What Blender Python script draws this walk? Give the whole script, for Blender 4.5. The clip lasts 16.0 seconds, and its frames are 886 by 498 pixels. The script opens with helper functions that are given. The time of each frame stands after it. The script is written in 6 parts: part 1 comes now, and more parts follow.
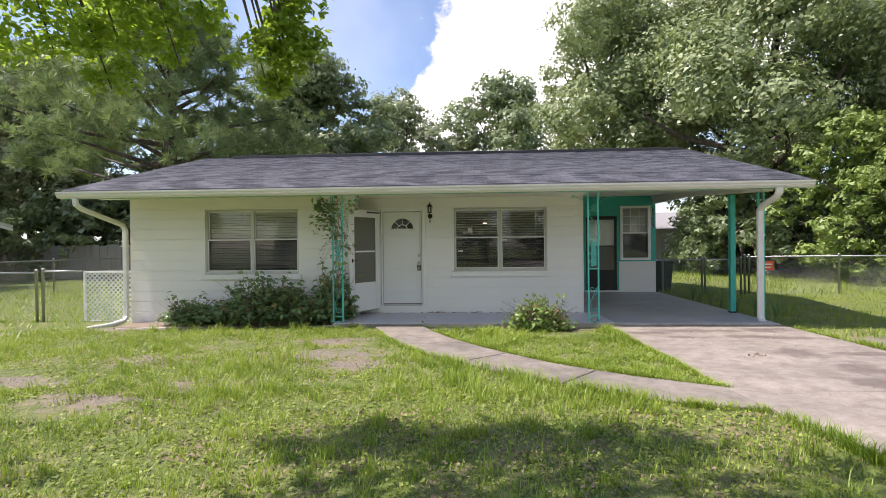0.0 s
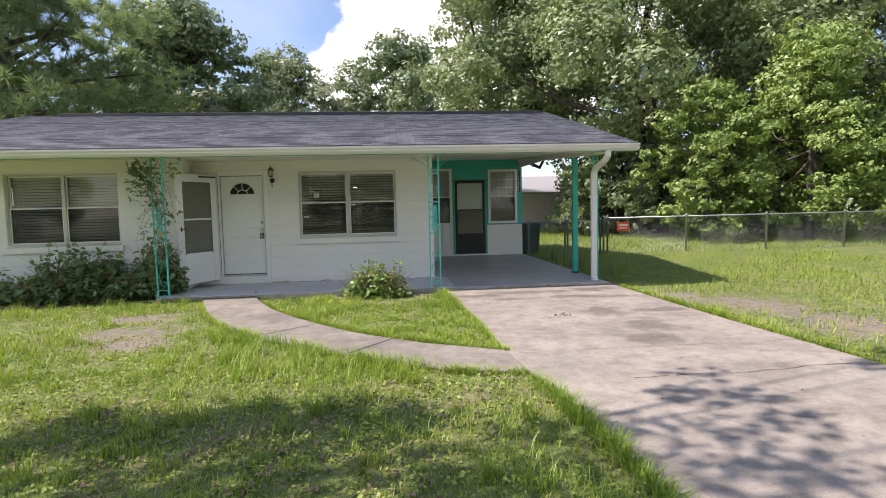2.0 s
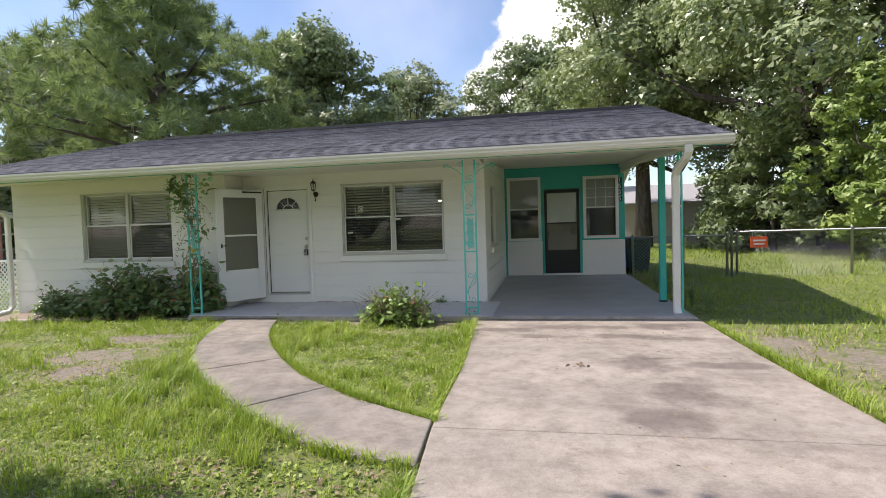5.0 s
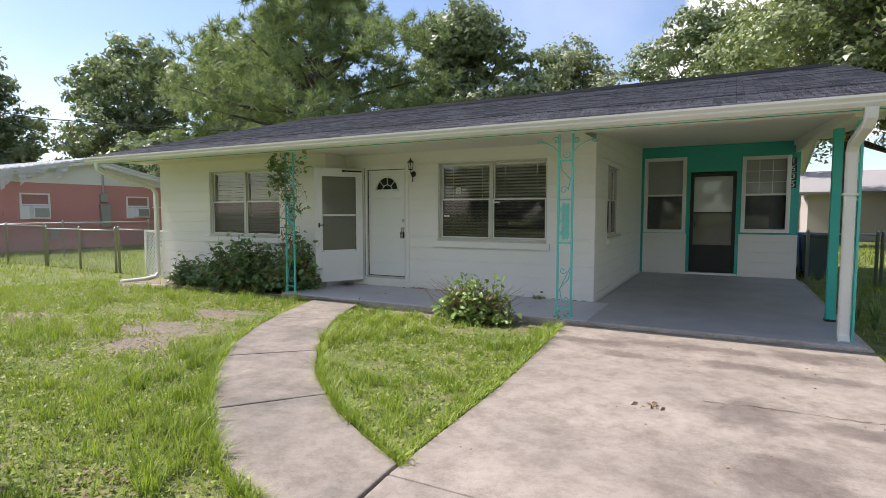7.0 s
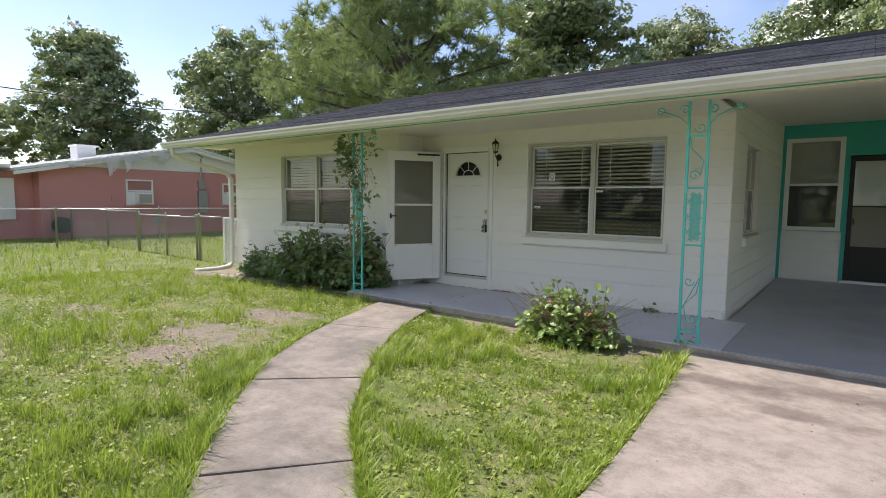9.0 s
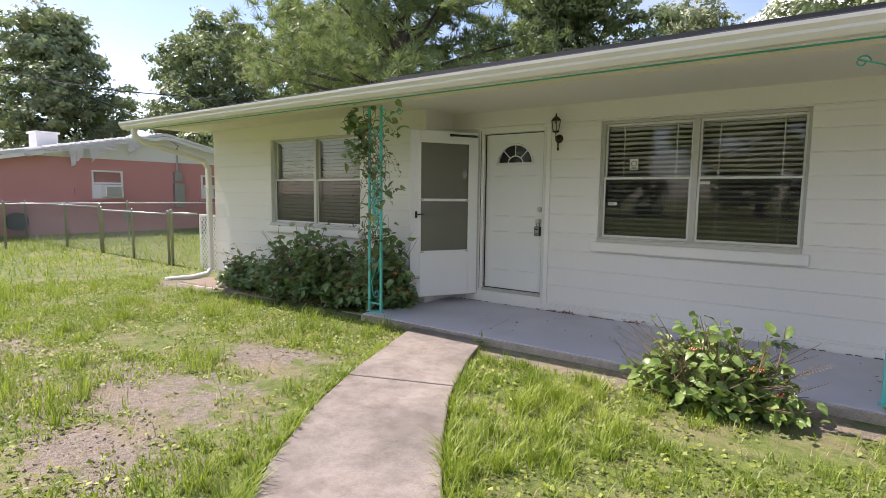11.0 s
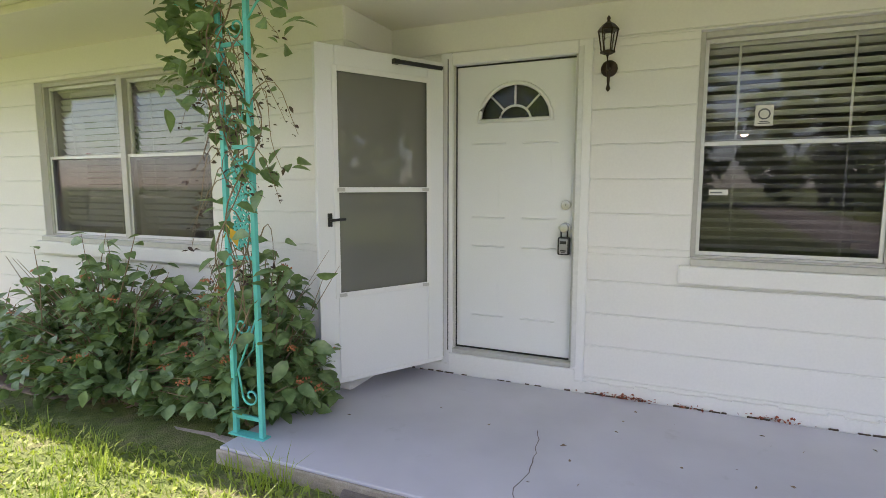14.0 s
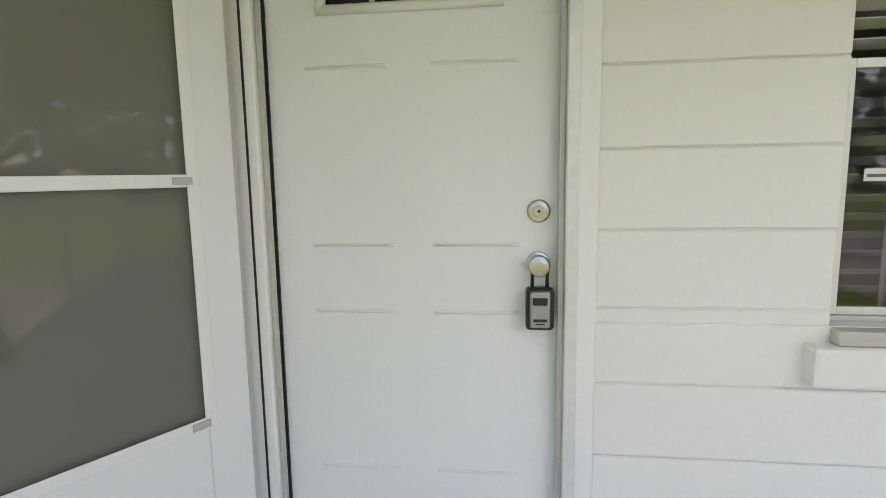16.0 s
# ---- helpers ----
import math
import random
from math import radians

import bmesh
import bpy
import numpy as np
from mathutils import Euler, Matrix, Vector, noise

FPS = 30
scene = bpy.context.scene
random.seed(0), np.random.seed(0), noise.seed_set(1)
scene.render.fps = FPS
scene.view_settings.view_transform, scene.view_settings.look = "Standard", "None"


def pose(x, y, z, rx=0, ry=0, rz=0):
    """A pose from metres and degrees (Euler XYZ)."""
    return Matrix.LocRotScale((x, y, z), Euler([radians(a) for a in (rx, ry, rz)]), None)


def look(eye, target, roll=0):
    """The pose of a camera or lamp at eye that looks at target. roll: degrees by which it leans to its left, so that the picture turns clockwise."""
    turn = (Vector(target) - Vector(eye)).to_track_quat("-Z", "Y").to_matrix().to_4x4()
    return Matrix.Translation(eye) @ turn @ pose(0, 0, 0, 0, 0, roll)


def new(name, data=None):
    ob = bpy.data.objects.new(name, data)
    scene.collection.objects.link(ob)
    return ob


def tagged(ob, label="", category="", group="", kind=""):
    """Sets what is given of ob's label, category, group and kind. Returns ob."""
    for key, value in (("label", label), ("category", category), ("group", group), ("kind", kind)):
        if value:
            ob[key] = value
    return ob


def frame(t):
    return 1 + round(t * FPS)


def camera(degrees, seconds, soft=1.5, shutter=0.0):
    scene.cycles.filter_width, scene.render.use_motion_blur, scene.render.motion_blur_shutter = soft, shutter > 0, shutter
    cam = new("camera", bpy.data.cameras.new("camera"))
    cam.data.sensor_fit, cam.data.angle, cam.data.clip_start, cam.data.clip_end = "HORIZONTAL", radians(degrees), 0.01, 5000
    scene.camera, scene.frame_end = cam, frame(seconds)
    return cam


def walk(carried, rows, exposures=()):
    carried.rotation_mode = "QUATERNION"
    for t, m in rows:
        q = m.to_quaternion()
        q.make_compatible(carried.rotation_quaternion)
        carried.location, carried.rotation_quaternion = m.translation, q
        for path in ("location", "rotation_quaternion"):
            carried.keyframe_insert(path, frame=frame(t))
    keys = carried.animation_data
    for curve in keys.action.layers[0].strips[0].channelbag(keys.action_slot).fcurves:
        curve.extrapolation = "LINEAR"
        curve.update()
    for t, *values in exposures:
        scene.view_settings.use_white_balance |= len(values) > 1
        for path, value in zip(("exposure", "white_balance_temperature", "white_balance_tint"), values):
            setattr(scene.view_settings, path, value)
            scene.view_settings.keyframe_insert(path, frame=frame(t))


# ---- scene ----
cam = camera(78.7, 16.0, soft=0.85)
METRES, EYE, TILT, LEAN, TURN = 14.4, 1.385, 0.0, 0.0, 3.4
ROWS = [
    (0.0, 0.0, 0.0, 0.0, -0.0, -0.4, 0.56),
    (0.5, 0.0162, 0.0011, -0.0007, -3.12, -1.22, 1.64),
    (1.0, 0.0389, 0.0048, -0.0007, -5.59, -2.63, 1.57),
    (1.5, 0.0656, 0.0125, -0.001, -7.63, -3.74, 1.42),
    (2.0, 0.0968, 0.0158, -0.0015, -8.9, -4.26, 1.33),
    (2.5, 0.1246, 0.0235, -0.0036, -8.12, -3.74, 0.59),
    (3.0, 0.1517, 0.0324, -0.0038, -3.16, -3.44, 0.58),
    (5.5, 0.2536, 0.1313, -0.0027, 11.16, -2.25, 1.41),
    (6.0, 0.2703, 0.1508, -0.0021, 16.72, -2.86, 1.0),
    (6.5, 0.2814, 0.1733, -0.0032, 20.92, -3.63, 0.73),
    (7.0, 0.2922, 0.1964, -0.0038, 24.54, -3.92, 0.01),
    (7.5, 0.2963, 0.2198, -0.0037, 28.97, -4.33, -0.81),
    (8.0, 0.2887, 0.2438, -0.0034, 31.85, -4.53, -0.94),
    (8.5, 0.2751, 0.2641, -0.0029, 34.23, -5.08, -0.59),
    (11.0, 0.141, 0.367, -0.0031, 32.57, -5.75, -0.68),
    (11.5, 0.1118, 0.3929, -0.0027, 28.61, -5.84, -1.21),
    (12.0, 0.0858, 0.4217, -0.0035, 25.26, -5.82, -1.59),
    (12.5, 0.0601, 0.4502, -0.0047, 22.51, -6.24, -1.64),
    (13.0, 0.0368, 0.4807, -0.0056, 20.71, -6.84, -1.32),
    (13.5, 0.016, 0.5133, -0.0065, 20.64, -6.88, -0.65),
    (14.0, -0.003, 0.5468, -0.0063, 20.25, -6.6, -0.02),
    (14.5, -0.0178, 0.5821, -0.0053, 17.54, -6.44, 0.7),
    (15.0, -0.0304, 0.6174, -0.0057, 12.11, -6.57, 0.93),
    (15.5, -0.0389, 0.6523, -0.0062, 8.65, -6.82, 0.91),
    (16.0, -0.0467, 0.6897, -0.0074, 3.76, -7.81, 0.93),
]
walk(cam, [(t, pose(0, 0, EYE, TILT, LEAN, TURN) @ pose(METRES * x, METRES * y, METRES * z, 90 + pitch, roll, yaw)) for t, x, y, z, yaw, pitch, roll in ROWS],
     exposures=[(0.0, 0.60, 6480, 21), (5.5, 0.50, 6450, 19), (8.5, 0.50, 6450, 19), (11.0, 0.70, 6550, 26), (12.5, 0.87, 6500, 25), (13.5, 1.10, 6550, 26), (14.0, 1.44, 6600, 26), (14.5, 1.60, 6600, 26), (15.0, 1.67, 6600, 25), (16.0, 1.68, 6600, 24)])

# ---- world, sun ----
SUN_DIR = Vector((-0.60, -0.05, 0.80)).normalized()


def setup_world():
    w = bpy.data.worlds.new("World")
    scene.world = w
    w.use_nodes = True
    nt = w.node_tree
    nt.nodes.clear()
    N, L = nt.nodes.new, nt.links.new
    out, bg = N("ShaderNodeOutputWorld"), N("ShaderNodeBackground")
    sky = N("ShaderNodeTexSky")
    sky.sky_type, sky.sun_disc = "NISHITA", False
    sky.sun_elevation = math.asin(SUN_DIR.z)
    sky.sun_rotation = math.atan2(SUN_DIR.x, SUN_DIR.y)
    sky.air_density, sky.dust_density, sky.ozone_density = 1.0, 0.5, 1.8
    tc = N("ShaderNodeTexCoord")
    noi = N("ShaderNodeTexNoise")
    noi.inputs["Scale"].default_value, noi.inputs["Detail"].default_value, noi.inputs["Roughness"].default_value = 9.0, 8.0, 0.55
    L(tc.outputs["Generated"], noi.inputs["Vector"])

    def math_node(op, a, b=None, clamp=False):
        m = N("ShaderNodeMath")
        m.operation, m.use_clamp = op, clamp
        for i, v in enumerate((a, b)):
            if v is None:
                continue
            if isinstance(v, (int, float)):
                m.inputs[i].default_value = v
            else:
                L(v, m.inputs[i])
        return m.outputs[0]

    # cumulus heads round some bearings: (azimuth, elevation, radius) in degrees
    best = None
    for az, el, r in ((0, 15, 7.5), (5, 21, 9), (9, 27, 11), (14, 15, 9), (-10, 3, 5), (24, 22, 8), (-40, 4, 6), (70, 14, 10), (150, 20, 14), (-140, 18, 12), (-100, 8, 8)):
        d = N("ShaderNodeVectorMath")
        d.operation = "DISTANCE"
        a, e = radians(az), radians(el)
        d.inputs[1].default_value = (math.sin(a) * math.cos(e), math.cos(a) * math.cos(e), math.sin(e))
        L(tc.outputs["Generated"], d.inputs[0])
        v = math_node("SUBTRACT", 1.0, math_node("DIVIDE", d.outputs["Value"], 2 * math.sin(radians(r) / 2)))
        best = v if best is None else math_node("MAXIMUM", best, v)
    val = math_node("ADD", best, math_node("MULTIPLY", math_node("SUBTRACT", noi.outputs["Fac"], 0.5), 1.5))
    mask = N("ShaderNodeMapRange")
    mask.interpolation_type = "SMOOTHSTEP"
    mask.inputs["From Min"].default_value, mask.inputs["From Max"].default_value = 0.0, 0.13
    L(val, mask.inputs["Value"])
    thin = N("ShaderNodeTexNoise")
    thin.inputs["Scale"].default_value, thin.inputs["Detail"].default_value = 2.2, 6.0
    L(tc.outputs["Generated"], thin.inputs["Vector"])
    haze = N("ShaderNodeMapRange")
    haze.inputs["From Min"].default_value, haze.inputs["From Max"].default_value, haze.inputs["To Max"].default_value = 0.45, 0.8, 0.35
    L(thin.outputs["Fac"], haze.inputs["Value"])
    shade = N("ShaderNodeMapRange")
    shade.inputs["From Min"].default_value, shade.inputs["From Max"].default_value = 0.1, 0.6
    shade.inputs["To Min"].default_value, shade.inputs["To Max"].default_value = 7.0, 11.5
    L(val, shade.inputs["Value"])
    col = N("ShaderNodeVectorMath")
    col.operation = "SCALE"
    col.inputs[0].default_value = (1.0, 0.995, 0.985)
    L(shade.outputs["Result"], col.inputs["Scale"])
    m1 = N("ShaderNodeMix")
    m1.data_type = "RGBA"
    L(haze.outputs["Result"], m1.inputs["Factor"])
    L(sky.outputs["Color"], m1.inputs["A"])
    m1.inputs["B"].default_value = (7.5, 7.8, 8.2, 1)
    m2 = N("ShaderNodeMix")
    m2.data_type = "RGBA"
    L(mask.outputs["Result"], m2.inputs["Factor"])
    L(m1.outputs["Result"], m2.inputs["A"])
    L(col.outputs["Vector"], m2.inputs["B"])
    L(m2.outputs["Result"], bg.inputs["Color"])
    bg.inputs["Strength"].default_value = 0.135
    L(bg.outputs["Background"], out.inputs["Surface"])


setup_world()
sun = new("sun", bpy.data.lights.new("sun", "SUN"))
sun.data.energy, sun.data.angle, sun.data.color = 5.0, radians(0.55), (1.0, 0.95, 0.86)
sun.matrix_world = look(SUN_DIR * 50, (0, 0, 0))


# ---- materials ----
def material(name, build):
    m = bpy.data.materials.new(name)
    m.use_nodes = True
    nt = m.node_tree
    bsdf = nt.nodes["Principled BSDF"]
    build(nt, bsdf)
    return m


def coords(nt, kind="Object"):
    return nt.nodes.new("ShaderNodeTexCoord").outputs[kind]


def world_pos(nt):
    return nt.nodes.new("ShaderNodeNewGeometry").outputs["Position"]


def noise_fac(nt, vec, scale, detail=4.0, rough=0.55, stretch=None):
    n = nt.nodes.new("ShaderNodeTexNoise")
    n.inputs["Scale"].default_value, n.inputs["Detail"].default_value, n.inputs["Roughness"].default_value = scale, detail, rough
    if stretch:
        mp = nt.nodes.new("ShaderNodeMapping")
        mp.inputs["Scale"].default_value = stretch
        nt.links.new(vec, mp.inputs["Vector"])
        vec = mp.outputs["Vector"]
    nt.links.new(vec, n.inputs["Vector"])
    return n.outputs["Fac"]


def ramp(nt, fac, stops):
    r = nt.nodes.new("ShaderNodeValToRGB")
    e = r.color_ramp.elements
    while len(e) < len(stops):
        e.new(0.5)
    for k, (p, c) in zip(e, stops):
        k.position, k.color = p, (*c, 1) if len(c) == 3 else c
    nt.links.new(fac, r.inputs["Fac"])
    return r.outputs["Color"]


def mix(nt, fac, a, b, mode="MIX"):
    m = nt.nodes.new("ShaderNodeMix")
    m.data_type, m.blend_type = "RGBA", mode
    for key, v in (("Factor", fac), ("A", a), ("B", b)):
        if isinstance(v, (int, float)):
            m.inputs[key].default_value = v
        elif isinstance(v, tuple):
            m.inputs[key].default_value = (*v, 1) if len(v) == 3 else v
        else:
            nt.links.new(v, m.inputs[key])
    return m.outputs["Result"]


def bump(nt, bsdf, fac, strength, dist=0.01):
    b = nt.nodes.new("ShaderNodeBump")
    b.inputs["Strength"].default_value, b.inputs["Distance"].default_value = strength, dist
    nt.links.new(fac, b.inputs["Height"])
    nt.links.new(b.outputs["Normal"], bsdf.inputs["Normal"])


def per_object(nt):
    return nt.nodes.new("ShaderNodeObjectInfo").outputs["Random"]


def paint(name, colour, rough=0.5, vary=0.12, scale=3.0, grain=60.0, relief=0.15, dirt=(0.35, 0.32, 0.27), amount=0.25):
    """Painted surface: broad stains, fine grain and relief."""
    def build(nt, b):
        v = world_pos(nt)
        big = ramp(nt, noise_fac(nt, v, scale, 6), [(0.35, (0, 0, 0)), (0.75, (1, 1, 1))])
        m = nt.nodes.new("ShaderNodeMath")
        m.operation = "MULTIPLY"
        nt.links.new(big, m.inputs[0])
        m.inputs[1].default_value = amount * vary * 4
        c = mix(nt, m.outputs[0], colour, tuple(colour[i] * 0.5 + dirt[i] * 0.5 for i in range(3)))
        g = noise_fac(nt, v, grain, 3)
        c = mix(nt, 0.06, c, ramp(nt, g, [(0.3, (0.4, 0.4, 0.4)), (0.7, (1, 1, 1))]), "MULTIPLY")
        nt.links.new(c, b.inputs["Base Color"])
        b.inputs["Roughness"].default_value = rough
        bump(nt, b, g, relief, 0.004)
    return material(name, build)


def plain(name, colour, rough=0.5, metal=0.0):
    def build(nt, b):
        g = noise_fac(nt, world_pos(nt), 40.0)
        nt.links.new(mix(nt, 0.25, colour, ramp(nt, g, [(0.3, tuple(c * 0.6 for c in colour)), (0.7, colour)])), b.inputs["Base Color"])
        b.inputs["Roughness"].default_value, b.inputs["Metallic"].default_value = rough, metal
    return material(name, build)


MAT = {}
MAT["wall"] = paint("white_block_paint", (0.80, 0.79, 0.755), 0.62, 0.08, 1.3, 70.0, 0.07)
MAT["trim"] = paint("white_trim_paint", (0.82, 0.82, 0.80), 0.42, 0.06, 2.0, 80.0, 0.05)
MAT["joint_paint"] = plain("dirty_joint", (0.46, 0.43, 0.36), 0.9)
MAT["soffit"] = paint("soffit_paint", (0.80, 0.77, 0.68), 0.6, 0.08, 1.6, 70.0, 0.1)
MAT["door"] = paint("door_paint", (0.80, 0.81, 0.80), 0.38, 0.05, 3.0, 120.0, 0.05)
MAT["gutter"] = paint("gutter_paint", (0.74, 0.73, 0.68), 0.35, 0.14, 2.4, 90.0, 0.05)
MAT["teal"] = paint("teal_paint", (0.03, 0.42, 0.36), 0.45, 0.16, 4.0, 60.0, 0.15, (0.10, 0.35, 0.30))
MAT["teal_light"] = paint("turquoise_iron_paint", (0.10, 0.58, 0.52), 0.4, 0.16, 6.0, 60.0, 0.15, (0.3, 0.45, 0.4))
MAT["alu"] = plain("aluminium", (0.55, 0.54, 0.50), 0.5, 0.3)
MAT["sash"] = plain("pale_aluminium", (0.74, 0.74, 0.72), 0.4, 0.25)
MAT["galv"] = plain("galvanised_steel", (0.42, 0.43, 0.43), 0.45, 0.7)
MAT["chrome"] = plain("satin_nickel", (0.55, 0.53, 0.50), 0.28, 0.9)
MAT["black"] = plain("black_metal", (0.02, 0.02, 0.02), 0.4, 0.2)
MAT["bronze"] = plain("dark_bronze", (0.05, 0.035, 0.025), 0.42, 0.6)
MAT["blind"] = plain("vinyl_blind", (0.70, 0.69, 0.66), 0.45)
MAT["blind_dark"] = plain("dark_vinyl_blind", (0.78, 0.76, 0.73), 0.45)
MAT["room"] = plain("interior_wall", (0.50, 0.49, 0.47), 0.8)
MAT["lockbox"] = plain("lockbox_grey", (0.36, 0.36, 0.36), 0.4, 0.3)
MAT["rust"] = plain("red_leaf_litter", (0.30, 0.07, 0.03), 0.8)
MAT["paper"] = plain("sticker_paper", (0.75, 0.74, 0.70), 0.6)
MAT["ink"] = plain("sticker_ink", (0.15, 0.15, 0.16), 0.6)
MAT["pink"] = paint("pink_render", (0.62, 0.29, 0.27), 0.75, 0.25, 0.9, 30.0, 0.4, (0.35, 0.16, 0.14))
MAT["metal_roof"] = paint("white_metal_roof", (0.72, 0.73, 0.74), 0.4, 0.3, 0.8, 20.0, 0.1)
MAT["grey_wall"] = paint("grey_render", (0.52, 0.47, 0.45), 0.8, 0.2, 0.8, 20.0, 0.2)
MAT["grey_roof"] = paint("grey_roof", (0.32, 0.31, 0.31), 0.8, 0.3, 1.0, 14.0, 0.3)
MAT["old_wood"] = paint("weathered_wood", (0.30, 0.28, 0.25), 0.85, 0.4, 2.0, 30.0, 0.5)
MAT["orange"] = plain("orange_plastic", (0.75, 0.10, 0.02), 0.5)
MAT["bin_green"] = plain("dark_green_plastic", (0.02, 0.05, 0.035), 0.5)
MAT["bin_blue"] = plain("blue_plastic", (0.02, 0.08, 0.42), 0.45)
MAT["digit"] = plain("digit_white", (0.75, 0.75, 0.72), 0.5)
MAT["tile_navy"] = plain("navy_tile", (0.01, 0.02, 0.05), 0.3)


def glass_material(name, tint, veil=0.0, veil_colour=(0.3, 0.3, 0.28)):
    def build(nt, b):
        nt.nodes.remove(b)
        N, L = nt.nodes.new, nt.links.new
        t, g, m, f = N("ShaderNodeBsdfTransparent"), N("ShaderNodeBsdfGlossy"), N("ShaderNodeMixShader"), N("ShaderNodeLayerWeight")
        t.inputs["Color"].default_value = (*tint, 1)
        g.inputs["Roughness"].default_value = 0.015
        f.inputs["Blend"].default_value = 0.5
        p, q = N("ShaderNodeMath"), N("ShaderNodeMath")
        p.operation, q.operation = "POWER", "MULTIPLY_ADD"
        L(f.outputs["Facing"], p.inputs[0])
        p.inputs[1].default_value = 5.0
        L(p.outputs[0], q.inputs[0])
        q.inputs[1].default_value, q.inputs[2].default_value = 0.9, 0.035
        base = t.outputs[0]
        if veil:
            d, m2 = N("ShaderNodeBsdfDiffuse"), N("ShaderNodeMixShader")
            d.inputs["Color"].default_value = (*veil_colour, 1)
            m2.inputs[0].default_value = veil
            L(base, m2.inputs[1])
            L(d.outputs[0], m2.inputs[2])
            base = m2.outputs[0]
        L(q.outputs[0], m.inputs[0])
        L(base, m.inputs[1])
        L(g.outputs[0], m.inputs[2])
        L(m.outputs[0], nt.nodes["Material Output"].inputs["Surface"])
    return material(name, build)


MAT["glass"] = glass_material("window_glass", (0.93, 0.94, 0.935))
# even grey mixed into the glass in place of its soft reflection
MAT["glass_storm"] = glass_material("grey_veiled_glass", (0.6, 0.6, 0.57), 0.5, (0.29, 0.29, 0.25))
MAT["screen"] = glass_material("insect_screen", (0.72, 0.72, 0.74), 0.06, (0.10, 0.10, 0.10))


def lit(name, colour, strength):
    def build(nt, b):
        b.inputs["Base Color"].default_value = (*colour, 1)
        b.inputs["Emission Color"].default_value = (*colour, 1)
        b.inputs["Emission Strength"].default_value = strength
    return material(name, build)


MAT["bulb"] = lit("warm_bulb", (1.0, 0.78, 0.5), 3.0)


def spots_mask(nt, v, spots, rough=3.5, amp=2.4):
    """Mask of ragged spots (x, y, half sizes) on the ground."""
    N, L = nt.nodes.new, nt.links.new
    best = None
    for x, y, rx, ry in spots:
        d = N("ShaderNodeVectorMath")
        d.operation = "MULTIPLY_ADD"
        L(v, d.inputs[0])
        d.inputs[1].default_value, d.inputs[2].default_value = (1 / rx, 1 / ry, 0), (-x / rx, -y / ry, 0)
        q = N("ShaderNodeVectorMath")
        q.operation = "LENGTH"
        L(d.outputs[0], q.inputs[0])
        if best is None:
            best = q.outputs["Value"]
        else:
            m = N("ShaderNodeMath")
            m.operation = "MINIMUM"
            L(best, m.inputs[0])
            L(q.outputs["Value"], m.inputs[1])
            best = m.outputs[0]
    m = N("ShaderNodeMath")
    m.operation = "MULTIPLY_ADD"
    L(noise_fac(nt, v, rough, 7, 0.65), m.inputs[0])
    m.inputs[1].default_value = amp
    L(best, m.inputs[2])
    r = N("ShaderNodeMapRange")
    r.inputs["From Min"].default_value, r.inputs["From Max"].default_value = 1.3 + amp / 2, 0.6 + amp / 2
    L(m.outputs[0], r.inputs["Value"])
    return r.outputs["Result"]


def concrete(name, light, dark, stain, blotch=0.5, marks=()):
    def build(nt, b):
        v = world_pos(nt)
        base = ramp(nt, noise_fac(nt, v, 1.1, 8, 0.62), [(0.30, dark), (0.62, light)])
        st = ramp(nt, noise_fac(nt, v, 0.8, 8, 0.68, (0.7, 1.7, 1)), [(0.50, (0, 0, 0)), (0.72, (blotch, blotch, blotch))])
        c = mix(nt, st, base, stain)
        if marks:
            k = nt.nodes.new("ShaderNodeMath")
            k.operation = "MULTIPLY"
            nt.links.new(spots_mask(nt, v, marks, 2.6, 3.4), k.inputs[0])
            k.inputs[1].default_value = 0.68
            c = mix(nt, k.outputs[0], c, stain)
        grime = ramp(nt, noise_fac(nt, v, 6.0, 10, 0.78), [(0.36, (0.55, 0.53, 0.50)), (0.58, (1, 1, 1))])
        c = mix(nt, 0.75, c, grime, "MULTIPLY")
        speck = noise_fac(nt, v, 140.0, 2)
        c = mix(nt, 0.35, c, ramp(nt, speck, [(0.35, (0.45, 0.42, 0.4)), (0.6, (1, 1, 1))]), "MULTIPLY")
        vo = nt.nodes.new("ShaderNodeTexVoronoi")
        vo.inputs["Scale"].default_value = 7.0
        nt.links.new(v, vo.inputs["Vector"])
        spots = ramp(nt, vo.outputs["Distance"], [(0.03, (0.35, 0.33, 0.3)), (0.07, (1, 1, 1))])
        c = mix(nt, 0.45, c, spots, "MULTIPLY")
        nt.links.new(c, b.inputs["Base Color"])
        b.inputs["Roughness"].default_value = 0.88
        bump(nt, b, speck, 0.5, 0.004)
    return material(name, build)


MAT["drive"] = concrete("driveway_concrete", (0.385, 0.335, 0.283), (0.275, 0.242, 0.205), (0.14, 0.11, 0.095), 0.55,
                        ((4.25, 8.55, 0.42, 0.16), (4.85, 8.42, 0.42, 0.13), (4.2, 7.3, 0.28, 0.30), (4.9, 7.22, 0.42, 0.13), (2.75, 8.95, 0.4, 0.14), (3.25, 8.5, 0.35, 0.12), (3.75, 9.15, 0.8, 0.16), (4.8, 9.3, 0.6, 0.17), (4.35, 6.3, 0.30, 0.35), (4.1, 5.7, 0.35, 0.22)))
MAT["walk"] = concrete("walk_concrete", (0.335, 0.292, 0.245), (0.205, 0.185, 0.158), (0.11, 0.09, 0.075), 0.7)
MAT["kerb"] = concrete("slab_edge_concrete", (0.60, 0.53, 0.45), (0.42, 0.37, 0.30), (0.17, 0.13, 0.10), 0.6)
